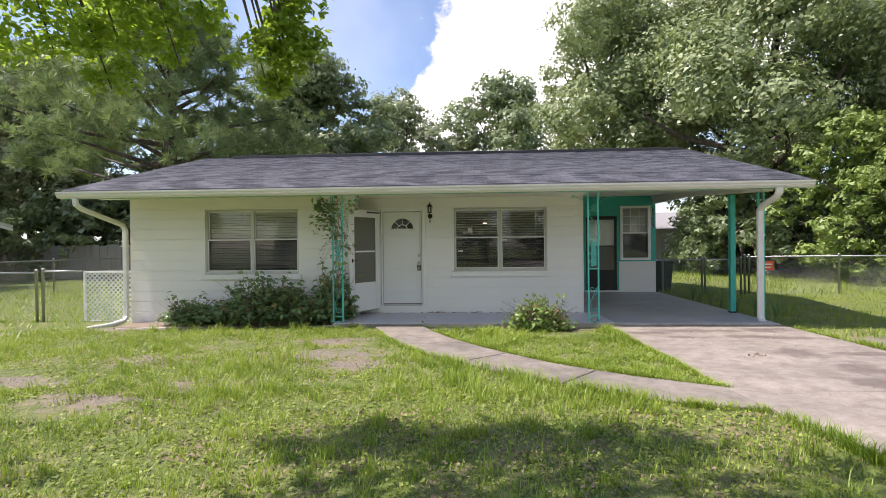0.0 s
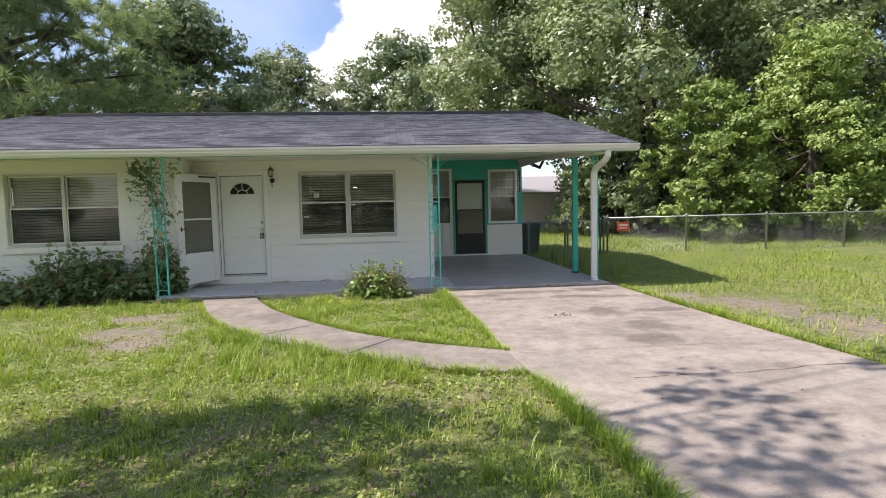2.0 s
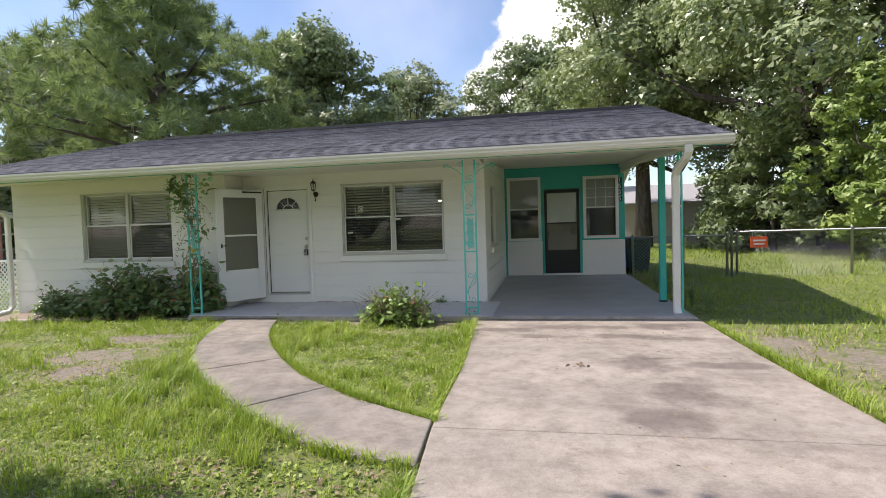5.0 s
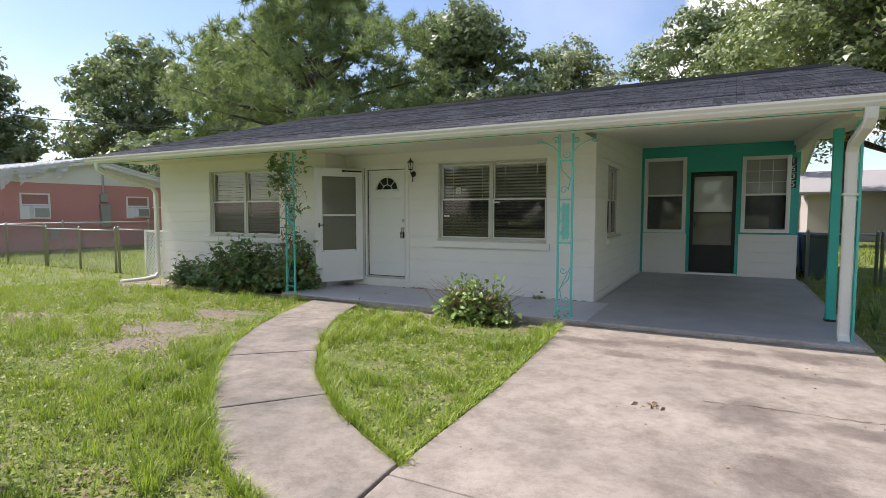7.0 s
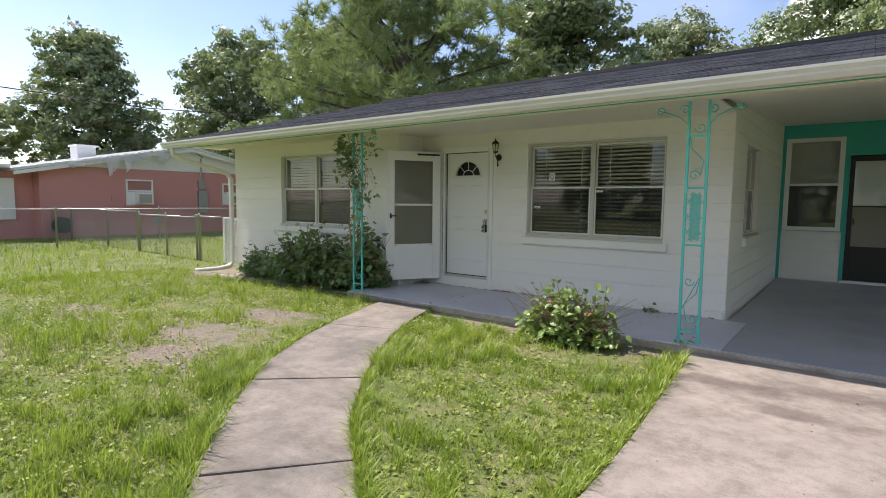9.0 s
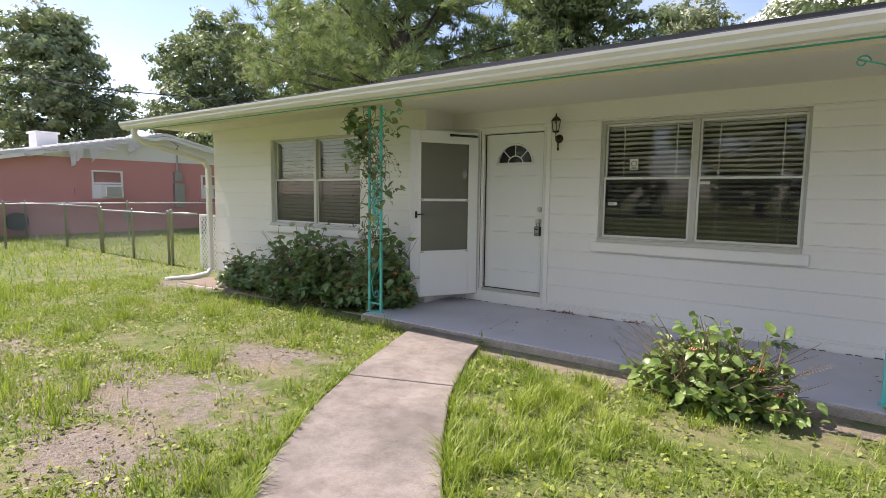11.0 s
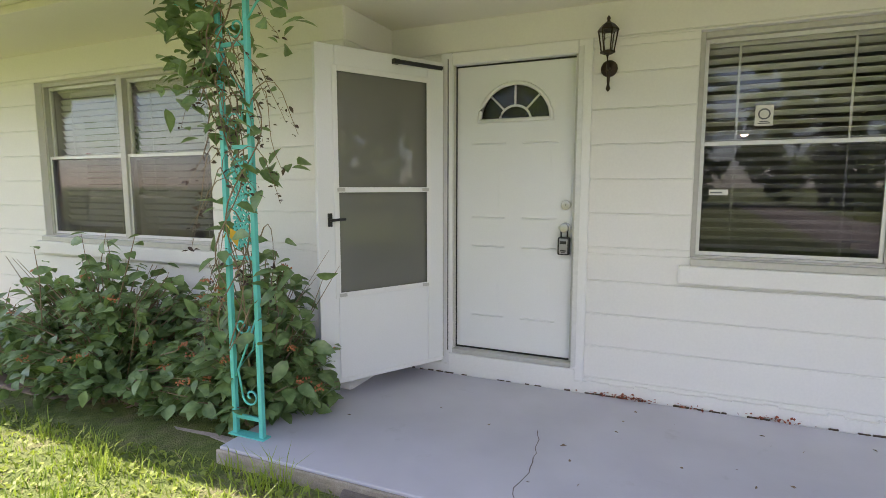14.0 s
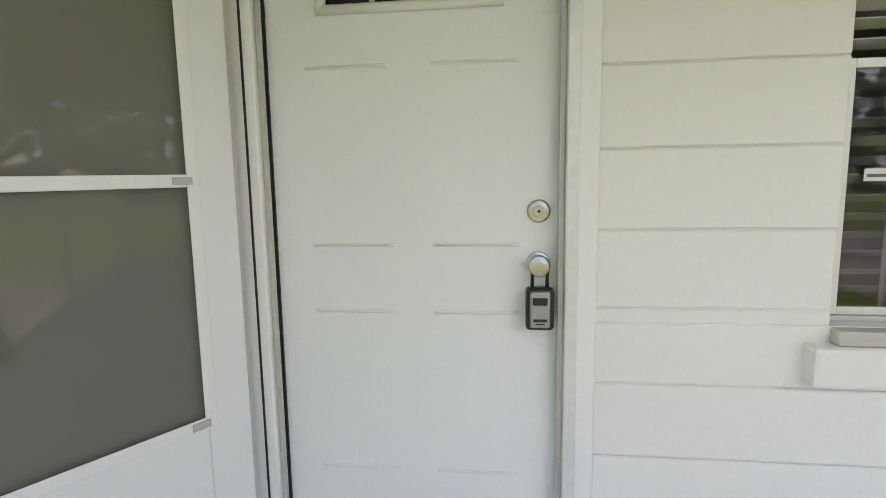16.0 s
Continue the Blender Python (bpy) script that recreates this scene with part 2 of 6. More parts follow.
MAT["joint"] = plain("joint_dirt", (0.10, 0.07, 0.05), 0.95)


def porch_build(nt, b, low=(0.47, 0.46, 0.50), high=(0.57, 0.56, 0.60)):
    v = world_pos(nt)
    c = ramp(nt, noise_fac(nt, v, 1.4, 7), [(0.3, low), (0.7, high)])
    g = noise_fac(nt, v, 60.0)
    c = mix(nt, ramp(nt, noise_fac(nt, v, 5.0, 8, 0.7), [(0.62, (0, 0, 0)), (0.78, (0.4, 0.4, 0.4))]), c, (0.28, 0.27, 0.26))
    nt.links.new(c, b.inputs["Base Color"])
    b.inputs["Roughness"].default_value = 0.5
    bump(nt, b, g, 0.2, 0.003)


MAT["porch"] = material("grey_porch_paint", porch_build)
# the same slab finish in a darker grey, for the carport side
MAT["porch_dark"] = material("dark_grey_porch_paint", lambda nt, b: porch_build(nt, b, (0.31, 0.305, 0.325), (0.41, 0.405, 0.425)))


# bare earth in the lawn: x, y and half sizes
BARE = ((-2.26, 7.1, 1.05, 0.55), (-2.27, 8.26, 0.5, 0.35), (-1.5, 6.6, 0.7, 0.35), (-3.0, 5.5, 0.6, 0.3), (-4.25, 6.8, 0.6, 0.35), (-5.1, 5.65, 0.6, 0.3), (-3.75, 4.95, 0.6, 0.3),
        (6.45, 7.3, 0.55, 0.9), (6.7, 6.0, 0.7, 0.8), (5.9, 8.2, 0.35, 0.8), (0.6, 9.66, 1.9, 0.24), (-7.0, 9.9, 0.6, 0.3), (-0.6, 8.3, 0.2, 0.3))


def ground_build(nt, b):
    v = world_pos(nt)
    green = ramp(nt, noise_fac(nt, v, 9.0, 6, 0.7), [(0.25, (0.07, 0.10, 0.02)), (0.5, (0.15, 0.20, 0.04)), (0.75, (0.27, 0.31, 0.085))])
    soil = ramp(nt, noise_fac(nt, v, 24.0, 6, 0.65), [(0.3, (0.18, 0.145, 0.11)), (0.7, (0.38, 0.33, 0.26))])
    c = mix(nt, spots_mask(nt, v, BARE, 6.5, 5.0), green, soil)
    litter = ramp(nt, noise_fac(nt, v, 2.2, 7, 0.7), [(0.48, (0, 0, 0)), (0.62, (0.5, 0.5, 0.5))])
    c = mix(nt, litter, c, (0.36, 0.29, 0.17))
    fine = noise_fac(nt, v, 90.0, 3)
    c = mix(nt, 0.5, c, ramp(nt, fine, [(0.3, (0.45, 0.45, 0.45)), (0.65, (1, 1, 1))]), "MULTIPLY")
    nt.links.new(c, b.inputs["Base Color"])
    b.inputs["Roughness"].default_value = 0.95
    bump(nt, b, fine, 0.8, 0.03)


MAT["ground"] = material("lawn_and_soil", ground_build)
MAT["soil"] = paint("bare_soil", (0.24, 0.18, 0.13), 0.95, 0.4, 3.0, 60.0, 0.8)


def leafy(name, dark, light, rough=0.5, trans=0.35, scale=1.2, glow=(0.20, 0.28, 0.02)):
    """Leaves: colour by place at two scales, light passing through."""
    def build(nt, b):
        v = world_pos(nt)
        a = noise_fac(nt, v, scale, 3)
        f = noise_fac(nt, v, 23.0, 2)
        fac = mix(nt, 0.5, a, f)
        c = ramp(nt, fac, [(0.36, dark), (0.64, light)])
        nt.links.new(c, b.inputs["Base Color"])
        b.inputs["Roughness"].default_value = rough
        t = nt.nodes.new("ShaderNodeBsdfTranslucent")
        m = nt.nodes.new("ShaderNodeMixShader")
        m.inputs[0].default_value = trans
        nt.links.new(mix(nt, 0.5, c, glow), t.inputs["Color"])
        nt.links.new(b.outputs[0], m.inputs[1])
        nt.links.new(t.outputs[0], m.inputs[2])
        nt.links.new(m.outputs[0], nt.nodes["Material Output"].inputs["Surface"])
    return material(name, build)


MAT["grass"] = leafy("grass_blades", (0.16, 0.27, 0.02), (0.45, 0.55, 0.08), 0.45, 0.45, 0.9)
MAT["weed"] = leafy("lawn_weeds", (0.17, 0.25, 0.03), (0.45, 0.50, 0.10), 0.55, 0.35, 1.5)
MAT["oak"] = leafy("oak_leaves", (0.17, 0.22, 0.095), (0.44, 0.50, 0.26), 0.42, 0.32, 0.5)
MAT["oak_dark"] = leafy("dark_oak_leaves", (0.145, 0.195, 0.10), (0.38, 0.45, 0.25), 0.42, 0.36, 0.5)
MAT["pale"] = leafy("pale_leaves", (0.21, 0.25, 0.14), (0.44, 0.48, 0.29), 0.5, 0.25, 0.6)
MAT["pine"] = leafy("pine_needles", (0.14, 0.20, 0.085), (0.35, 0.43, 0.20), 0.55, 0.38, 0.35)
MAT["understorey"] = leafy("understorey_leaves", (0.15, 0.23, 0.05), (0.42, 0.52, 0.16), 0.45, 0.35, 0.8)
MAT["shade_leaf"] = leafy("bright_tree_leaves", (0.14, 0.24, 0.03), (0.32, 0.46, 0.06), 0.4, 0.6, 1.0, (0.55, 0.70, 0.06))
MAT["shrub"] = leafy("lantana_leaves", (0.09, 0.165, 0.065), (0.29, 0.41, 0.17), 0.33, 0.32, 3.0)
MAT["shrub_light"] = leafy("bright_shrub_leaves", (0.11, 0.20, 0.04), (0.31, 0.43, 0.12), 0.36, 0.3, 3.0)
MAT["sheeting"] = leafy("torn_white_sheeting", (0.70, 0.71, 0.73), (0.84, 0.84, 0.85), 0.4, 0.4, 2.0, (0.8, 0.8, 0.82))
MAT["straw"] = leafy("dry_grass", (0.34, 0.27, 0.13), (0.58, 0.50, 0.28), 0.7, 0.3, 2.0, (0.5, 0.4, 0.15))
MAT["dead"] = plain("dry_stems", (0.26, 0.19, 0.12), 0.9)
MAT["dry_dark"] = plain("dark_dry_heads", (0.09, 0.06, 0.045), 0.8)
MAT["berry"] = plain("orange_berries", (0.55, 0.22, 0.10), 0.5)
MAT["yellow"] = plain("yellow_leaf", (0.60, 0.38, 0.03), 0.6)


def bark_build(nt, b):
    v = world_pos(nt)
    f = noise_fac(nt, v, 9.0, 7, 0.65, (1, 1, 0.25))
    nt.links.new(ramp(nt, f, [(0.3, (0.04, 0.032, 0.026)), (0.7, (0.16, 0.13, 0.11))]), b.inputs["Base Color"])
    b.inputs["Roughness"].default_value = 0.95
    bump(nt, b, f, 0.9, 0.04)


MAT["bark"] = material("bark", bark_build)


def shingle_build(nt, b):
    v = world_pos(nt)
    br = nt.nodes.new("ShaderNodeTexBrick")
    br.offset, br.inputs["Scale"].default_value = 0.37, 1.0
    br.inputs["Brick Width"].default_value, br.inputs["Row Height"].default_value = 0.23, 0.138
    br.inputs["Mortar Size"].default_value, br.inputs["Bias"].default_value = 0.004, -0.1
    br.inputs["Color1"].default_value, br.inputs["Color2"].default_value = (0.085, 0.087, 0.10, 1), (0.20, 0.20, 0.22, 1)
    br.inputs["Mortar"].default_value = (0.03, 0.03, 0.035, 1)
    nt.links.new(v, br.inputs["Vector"])
    n = noise_fac(nt, v, 55.0, 4)
    c = mix(nt, 0.5, br.outputs["Color"], ramp(nt, n, [(0.3, (0.45, 0.45, 0.45)), (0.7, (1.25, 1.25, 1.25))]), "MULTIPLY")
    c = mix(nt, 0.3, c, ramp(nt, noise_fac(nt, v, 0.6, 5), [(0.3, (0.7, 0.7, 0.7)), (0.7, (1.1, 1.1, 1.15))]), "MULTIPLY")
    nt.links.new(c, b.inputs["Base Color"])
    b.inputs["Roughness"].default_value = 0.85
    bump(nt, b, n, 0.6, 0.006)


MAT["shingle"] = material("asphalt_shingles", shingle_build)


# ---- building helpers ----
class Build:
    """Collects vertices and faces for one mesh."""

    def __init__(self):
        self.v, self.f = [], []

    def box(self, x0, x1, y0, y1, z0, z1):
        n = len(self.v)
        self.v += [(x, y, z) for z in (z0, z1) for x, y in ((x0, y0), (x1, y0), (x1, y1), (x0, y1))]
        self.f += [tuple(n + i for i in q) for q in ((0, 3, 2, 1), (4, 5, 6, 7), (0, 1, 5, 4), (1, 2, 6, 5), (2, 3, 7, 6), (3, 0, 4, 7))]
        return self

    def tube(self, pts, radii, sides=6, cap=True):
        pts = [Vector(p) for p in pts]
        if isinstance(radii, (int, float)):
            radii = [radii] * len(pts)
        n0 = len(self.v)
        for i, p in enumerate(pts):
            d = (pts[min(i + 1, len(pts) - 1)] - pts[max(i - 1, 0)]).normalized()
            a = d.orthogonal() if abs(d.z) > 0.95 else d.cross(Vector((0, 0, 1)))
            a.normalize()
            b = d.cross(a)
            for k in range(sides):
                t = 2 * math.pi * (k + 0.5) / sides
                self.v.append(tuple(p + radii[i] * (a * math.cos(t) + b * math.sin(t))))
        for i in range(len(pts) - 1):
            for k in range(sides):
                a0, a1 = n0 + i * sides + k, n0 + i * sides + (k + 1) % sides
                self.f.append((a0, a1, a1 + sides, a0 + sides))
        if cap:
            self.f.append(tuple(n0 + k for k in range(sides))[::-1])
            self.f.append(tuple(n0 + (len(pts) - 1) * sides + k for k in range(sides)))
        return self

    def lathe(self, profile, centre=(0, 0), sides=16):
        """profile: (radius, z) from bottom to top, round a vertical axis."""
        n0 = len(self.v)
        for r, z in profile:
            for k in range(sides):
                t = 2 * math.pi * k / sides
                self.v.append((centre[0] + r * math.cos(t), centre[1] + r * math.sin(t), z))
        for i in range(len(profile) - 1):
            for k in range(sides):
                a0, a1 = n0 + i * sides + k, n0 + i * sides + (k + 1) % sides
                self.f.append((a0, a1, a1 + sides, a0 + sides))
        self.f.append(tuple(n0 + k for k in range(sides))[::-1])
        self.f.append(tuple(n0 + (len(profile) - 1) * sides + k for k in range(sides)))
        return self

    def extrude_x(self, profile, x0, x1):
        """profile: closed (y, z) outline."""
        n, k = len(self.v), len(profile)
        self.v += [(x, y, z) for x in (x0, x1) for y, z in profile]
        self.f += [(n + i, n + (i + 1) % k, n + k + (i + 1) % k, n + k + i) for i in range(k)]
        self.f += [tuple(n + i for i in range(k))[::-1], tuple(n + k + i for i in range(k))]
        return self

    def extrude_y(self, profile, y0, y1):
        """profile: closed (x, z) outline."""
        n, k = len(self.v), len(profile)
        self.v += [(x, y, z) for y in (y0, y1) for x, z in profile]
        self.f += [(n + i, n + (i + 1) % k, n + k + (i + 1) % k, n + k + i) for i in range(k)]
        self.f += [tuple(n + i for i in range(k))[::-1], tuple(n + k + i for i in range(k))]
        return self

    def mesh(self, name):
        me = bpy.data.meshes.new(name)
        me.from_pydata(self.v, [], self.f)
        bm = bmesh.new()
        bm.from_mesh(me)
        bmesh.ops.recalc_face_normals(bm, faces=bm.faces)
        bm.to_mesh(me)
        bm.free()
        return me

    def ob(self, name, mat, parent=None, bevel=0.0, smooth=False, segments=2):
        me = self.mesh(name)
        me.materials.append(MAT[mat])
        if smooth:
            me.polygons.foreach_set("use_smooth", [True] * len(me.polygons))
        o = new(name, me)
        if bevel:
            m = o.modifiers.new("bevel", "BEVEL")
            m.width, m.segments, m.limit_method = bevel, segments, "ANGLE"
        if parent:
            o.parent = parent
        return o


def thing(name, loc, label, category, group="", kind="", rz=0.0):
    e = new(name)
    e.matrix_basis = pose(*loc, 0, 0, rz)
    e.empty_display_size = 0.1
    return tagged(e, label, category, group, kind)


def from_arrays(name, verts, faces, mat, parent=None):
    """A mesh from numpy arrays: verts n x 3, faces m x k."""
    me = bpy.data.meshes.new(name)
    n, (m, k) = len(verts), faces.shape
    me.vertices.add(n)
    me.vertices.foreach_set("co", np.asarray(verts, dtype=np.float32).ravel())
    me.loops.add(m * k)
    me.loops.foreach_set("vertex_index", np.asarray(faces, dtype=np.int32).ravel())
    me.polygons.add(m)
    me.polygons.foreach_set("loop_start", np.arange(0, m * k, k, dtype=np.int32))
    me.update(calc_edges=True)
    me.validate()
    me.materials.append(MAT[mat])
    o = new(name, me)
    if parent:
        o.parent = parent
    return o


# ---- ground, drive, walk ----
def ground_z(x, y):
    """Lawn height: falls a little towards the house and to its west side."""
    f = np.clip((y - 4.0) / 6.0, 0, 1)
    w = np.clip((-x - 2.0) / 6.0, 0, 1)
    return -0.055 - 0.055 * f - 0.08 * w * f + 0.007 * np.sin(x * 1.7 + 1.0) * np.cos(y * 1.3)


def build_ground():
    ax = np.concatenate([[-600, -250, -100, -50], np.arange(-26, 26.1, 0.4), [50, 100, 250, 600]])
    ay = np.concatenate([[-500, -200, -80, -40, -20, -10, -5], np.arange(-2, 24.1, 0.4), [30, 40, 60, 100, 250, 800]])
    X, Y = np.meshgrid(ax, ay)
    Z = ground_z(X, Y)
    nx, ny = len(ax), len(ay)
    i = np.arange(nx * ny).reshape(ny, nx)
    F = np.stack([i[:-1, :-1], i[:-1, 1:], i[1:, 1:], i[1:, :-1]], -1).reshape(-1, 4)
    o = from_arrays("ground", np.stack([X, Y, Z], -1).reshape(-1, 3), F, "ground")
    o.data.polygons.foreach_set("use_smooth", [True] * len(o.data.polygons))
    tagged(o, "patchy green lawn with bare sandy soil spots", "ground", kind="structure")


build_ground()

DRIVE_L = [(-30, 3.0), (0, 2.78), (2.8, 2.69), (3.9, 2.62), (5.4, 2.48), (7.3, 2.44), (9.78, 2.24)]
DRIVE_R = [(-30, 6.3), (0, 5.75), (4.7, 5.52), (6.2, 5.43), (7.7, 5.38), (9.78, 5.36)]
WALK_L = [(-1.86, 9.80), (-1.62, 9.15), (-1.35, 8.45), (-1.02, 7.75), (-0.55, 7.0), (0.10, 6.28), (0.80, 5.64), (1.44, 5.14), (1.95, 4.89), (2.532, 4.76)]
WALK_R = [(-0.98, 9.80), (-0.76, 9.20), (-0.40, 8.42), (0.0, 7.78), (0.42, 7.20), (0.90, 6.62), (1.34, 6.23), (1.70, 5.95), (2.10, 5.70), (2.468, 5.50)]


def along(line, y):
    return float(np.interp(y, [p[0] for p in line], [p[1] for p in line]))


def slab_piece(name, mat, left, right, top, thick, parent):
    """A concrete panel between two edge lines [(x, y)], with rounded edges."""
    b, k = Build(), len(left)
    ring = [*left, *right[::-1]]
    n = len(ring)
    b.v += [(x, y, top(x, y) - thick) for x, y in ring] + [(x, y, top(x, y)) for x, y in ring]
    for i in range(k - 1):
        j = n - 1 - i
        b.f += [(i, i + 1, j - 1, j), (n + i, n + j, n + j - 1, n + i + 1)]
    b.f += [(i, (i + 1) % n, n + (i + 1) % n, n + i) for i in range(n)]
    return b.ob(name, mat, parent, bevel=0.012)


def resample(a, b, s0, s1, steps):
    """Edge points between fractions s0 and s1 of two matching polylines."""
    A, Bq = [], []
    for s in np.linspace(s0, s1, steps):
        q = s * (len(a) - 1)
        i = min(int(q), len(a) - 2)
        f = q - i
        A.append((a[i][0] * (1 - f) + a[i + 1][0] * f, a[i][1] * (1 - f) + a[i + 1][1] * f))
        Bq.append((b[i][0] * (1 - f) + b[i + 1][0] * f, b[i][1] * (1 - f) + b[i + 1][1] * f))
    return A, Bq


def walk_top(x, y):
    return -0.045 - 0.03 * min(max((y - 5) / 5, 0), 1)


def build_paving():
    drive = tagged(new("driveway"), "wide worn concrete driveway with brown stains", "driveway", kind="structure")
    for y0, y1 in ((-30, -6.0), (-6.0, -0.6), (-0.6, 5.38), (5.38, 9.785)):
        ys = np.linspace(y0, y1 - 0.006, 9)
        slab_piece("panel", "drive", [(along(DRIVE_L, y), y) for y in ys], [(along(DRIVE_R, y), y) for y in ys], walk_top, 0.12, drive)
    r = np.random.default_rng(33)
    for x0, x1, y0, amp in ((3.9, 5.3, 7.40, 0.04), (3.3, 5.3, 4.45, 0.03)):
        b = Build()
        pts, y = [], y0
        for x in np.linspace(x0, x1, 40):
            y += r.normal() * amp * 0.3
            pts.append((x, y + 0.12 * (x - x0) / (x1 - x0)))
        for (xa, ya), (xb, yb) in zip(pts, pts[1:]):
            if r.uniform() < 0.15:
                continue
            n, w = len(b.v), r.uniform(0.002, 0.005)
            b.v += [(xa, ya - w, walk_top(xa, ya) + 0.004), (xb, yb - w, walk_top(xb, yb) + 0.004), (xb, yb + w, walk_top(xb, yb) + 0.004), (xa, ya + w, walk_top(xa, ya) + 0.004)]
            b.f.append((n, n + 1, n + 2, n + 3))
        tagged(b.ob("crack", "joint", drive), kind="stuff")
    path = tagged(new("garden_walk"), "curved concrete footpath with joints and grimy edges", "footpath", kind="structure")
    cuts = ((0.0, 0.0), (0.25, 0.20), (0.503, 0.443), (0.68, 0.675), (1.0, 1.0))
    for (l0, r0), (l1, r1) in zip(cuts, cuts[1:]):
        a = resample(WALK_L, WALK_R, l0, l1 - 0.0025, 9)[0]
        b = resample(WALK_L, WALK_R, r0, r1 - 0.0025, 9)[1]
        if l0:
            (xa, ya), (xb, yb) = a[0], b[0]
            q = Build()
            q.tube([(xa, ya, walk_top(xa, ya) - 0.012), (xb, yb, walk_top(xb, yb) - 0.012)], 0.012, 6)
            q.ob("joint_dirt", "joint", path)
        slab_piece("panel", "walk", a, b, lambda x, y: walk_top(x, y) + 0.006, 0.12, path)
    porch = tagged(new("porch_slab"), "grey painted concrete porch and carport slab", "porch", kind="structure")
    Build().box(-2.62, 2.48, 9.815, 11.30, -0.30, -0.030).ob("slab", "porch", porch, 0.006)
    Build().box(2.483, 5.27, 9.815, 11.30, -0.30, -0.030).ob("slab", "porch_dark", porch, 0.006)
    Build().box(2.28, 5.27, 11.302, 16.05, -0.30, -0.030).ob("slab", "porch_dark", porch, 0.004)
    r = np.random.default_rng(8)
    b, y, x = Build(), 9.84, -1.05
    while y < 10.62:
        n, x1, w = len(b.v), x + r.normal() * 0.012, r.uniform(0.0012, 0.003)
        b.v += [(x - w, y, -0.0265), (x + w, y, -0.0265), (x1 + w, y + 0.05, -0.0265), (x1 - w, y + 0.05, -0.0265)]
        b.f.append((n, n + 1, n + 2, n + 3))
        x, y = x1, y + 0.05
    tagged(b.ob("crack", "joint", porch), kind="stuff")
    Build().box(-2.63, 5.31, 9.795, 9.8145, -0.30, -0.040).ob("slab_edge", "kerb", porch, 0.015)
    Build().box(5.272, 5.36, 9.80, 16.05, -0.30, -0.06).ob("slab_edge", "kerb", porch, 0.015)
    bed = tagged(new("bed_kerb"), "low mortar kerb round the planting bed", "kerb", kind="structure")
    for pts in ([(-2.66, 10.00, -0.135), (-2.9, 10.03, -0.15), (-3.15, 10.01, -0.16), (-3.45, 10.05, -0.18), (-3.7, 10.06, -0.22)], [(-5.9, 9.98, -0.17), (-6.3, 9.95, -0.17), (-6.9, 9.96, -0.19)]):
        Build().tube(pts, [0.045, 0.04, 0.046, 0.04, 0.035][:len(pts)], 7).ob("kerb", "kerb", bed)
    soil = Build().box(-7.0, -2.64, 10.02, 10.75, -0.40, -0.135).ob("planting_bed", "soil", None, 0.02)
    tagged(soil, "dark bare soil of the planting bed", "soil", kind="structure")


build_paving()

# ---- the house ----
FRONT, LEFTF, SIDE, BACK = 11.34, 10.74, 2.24, 16.08
COURSE, JOINT0 = 0.2115, 0.07


def wall_run(name, axis, plane, out, a0, a1, z0, z1, thick, holes, label, courses=True, mat="wall", inner="room"):
    """A wall along x or y, with holes (a0, a1, z0, z1) right through. out: +1 or -1, the side that faces outdoors. Courses of blocks are proud of the core."""
    top = tagged(new(name), label, "wall", kind="structure")

    def cells(b, lo, hi, breaks_z, p0, p1, trim):
        xs = sorted({lo, hi, *[h for q in holes for h in q[:2] if lo < h < hi]})
        for za, zb in zip(breaks_z, breaks_z[1:]):
            run = None
            for xa, xb in zip(xs, xs[1:]):
                solid = not any(q[0] <= xa + 1e-6 and xb <= q[1] + 1e-6 and q[2] <= za + 1e-6 and zb <= q[3] + 1e-6 for q in holes)
                if solid and run:
                    run[1] = xb
                elif solid:
                    run = [xa, xb]
                    b.append([run, za + trim, zb - trim])
                else:
                    run = None

    hz = [h for q in holes for h in q[2:]]
    core, face = [], []
    cells(core, a0, a1, sorted({z0, z1, *[h for h in hz if z0 < h < z1]}), 0, 0, 0.0)
    d0, d1 = sorted((plane - out * 0.008, plane - out * thick))
    b = Build()
    for (xa, xb), za, zb in core:
        b.box(xa, xb, d0, d1, za, zb) if axis == "x" else b.box(d0, d1, xa, xb, za, zb)
    b.ob("core", mat, top)
    if courses:
        zs = [z0] + [JOINT0 + COURSE * k for k in range(30) if z0 + 0.02 < JOINT0 + COURSE * k < z1 - 0.02] + [z1]
        zs = sorted({*zs, *[h for h in hz if z0 < h < z1]})
        joints = {round(JOINT0 + COURSE * k, 4) for k in range(30)}
        cells(face, a0, a1, zs, 0, 0, 0.0)
        e0, e1 = sorted((plane, plane - out * 0.012))
        for (xa, xb), za, zb in face:
            za += 0.0022 if round(za, 4) in joints else 0
            zb -= 0.0022 if round(zb, 4) in joints else 0
            s = random.uniform(-0.0012, 0.0012)
            bb = Build()
            bb.box(xa, xb, e0 + s, e1 + s, za, zb) if axis == "x" else bb.box(e0 + s, e1 + s, xa, xb, za, zb)
            bb.ob("block_course", mat, top, 0.0035, segments=1)
    return top


W1 = (-5.51, -3.57, 0.875, 2.155)
WW = (12.05, 13.30, 1.15, 2.12)
W2 = (-0.445, 1.49, 0.875, 2.17)
DOOR = (-1.985, -1.09, 0.13, 2.125)
WS = (12.25, 13.35, 0.93, 2.10)
CW1, CW2, CD = (2.32, 3.15, 0.89, 2.50), (4.25, 5.08, 0.92, 2.46), (3.25, 4.14, 0.05, 2.19)


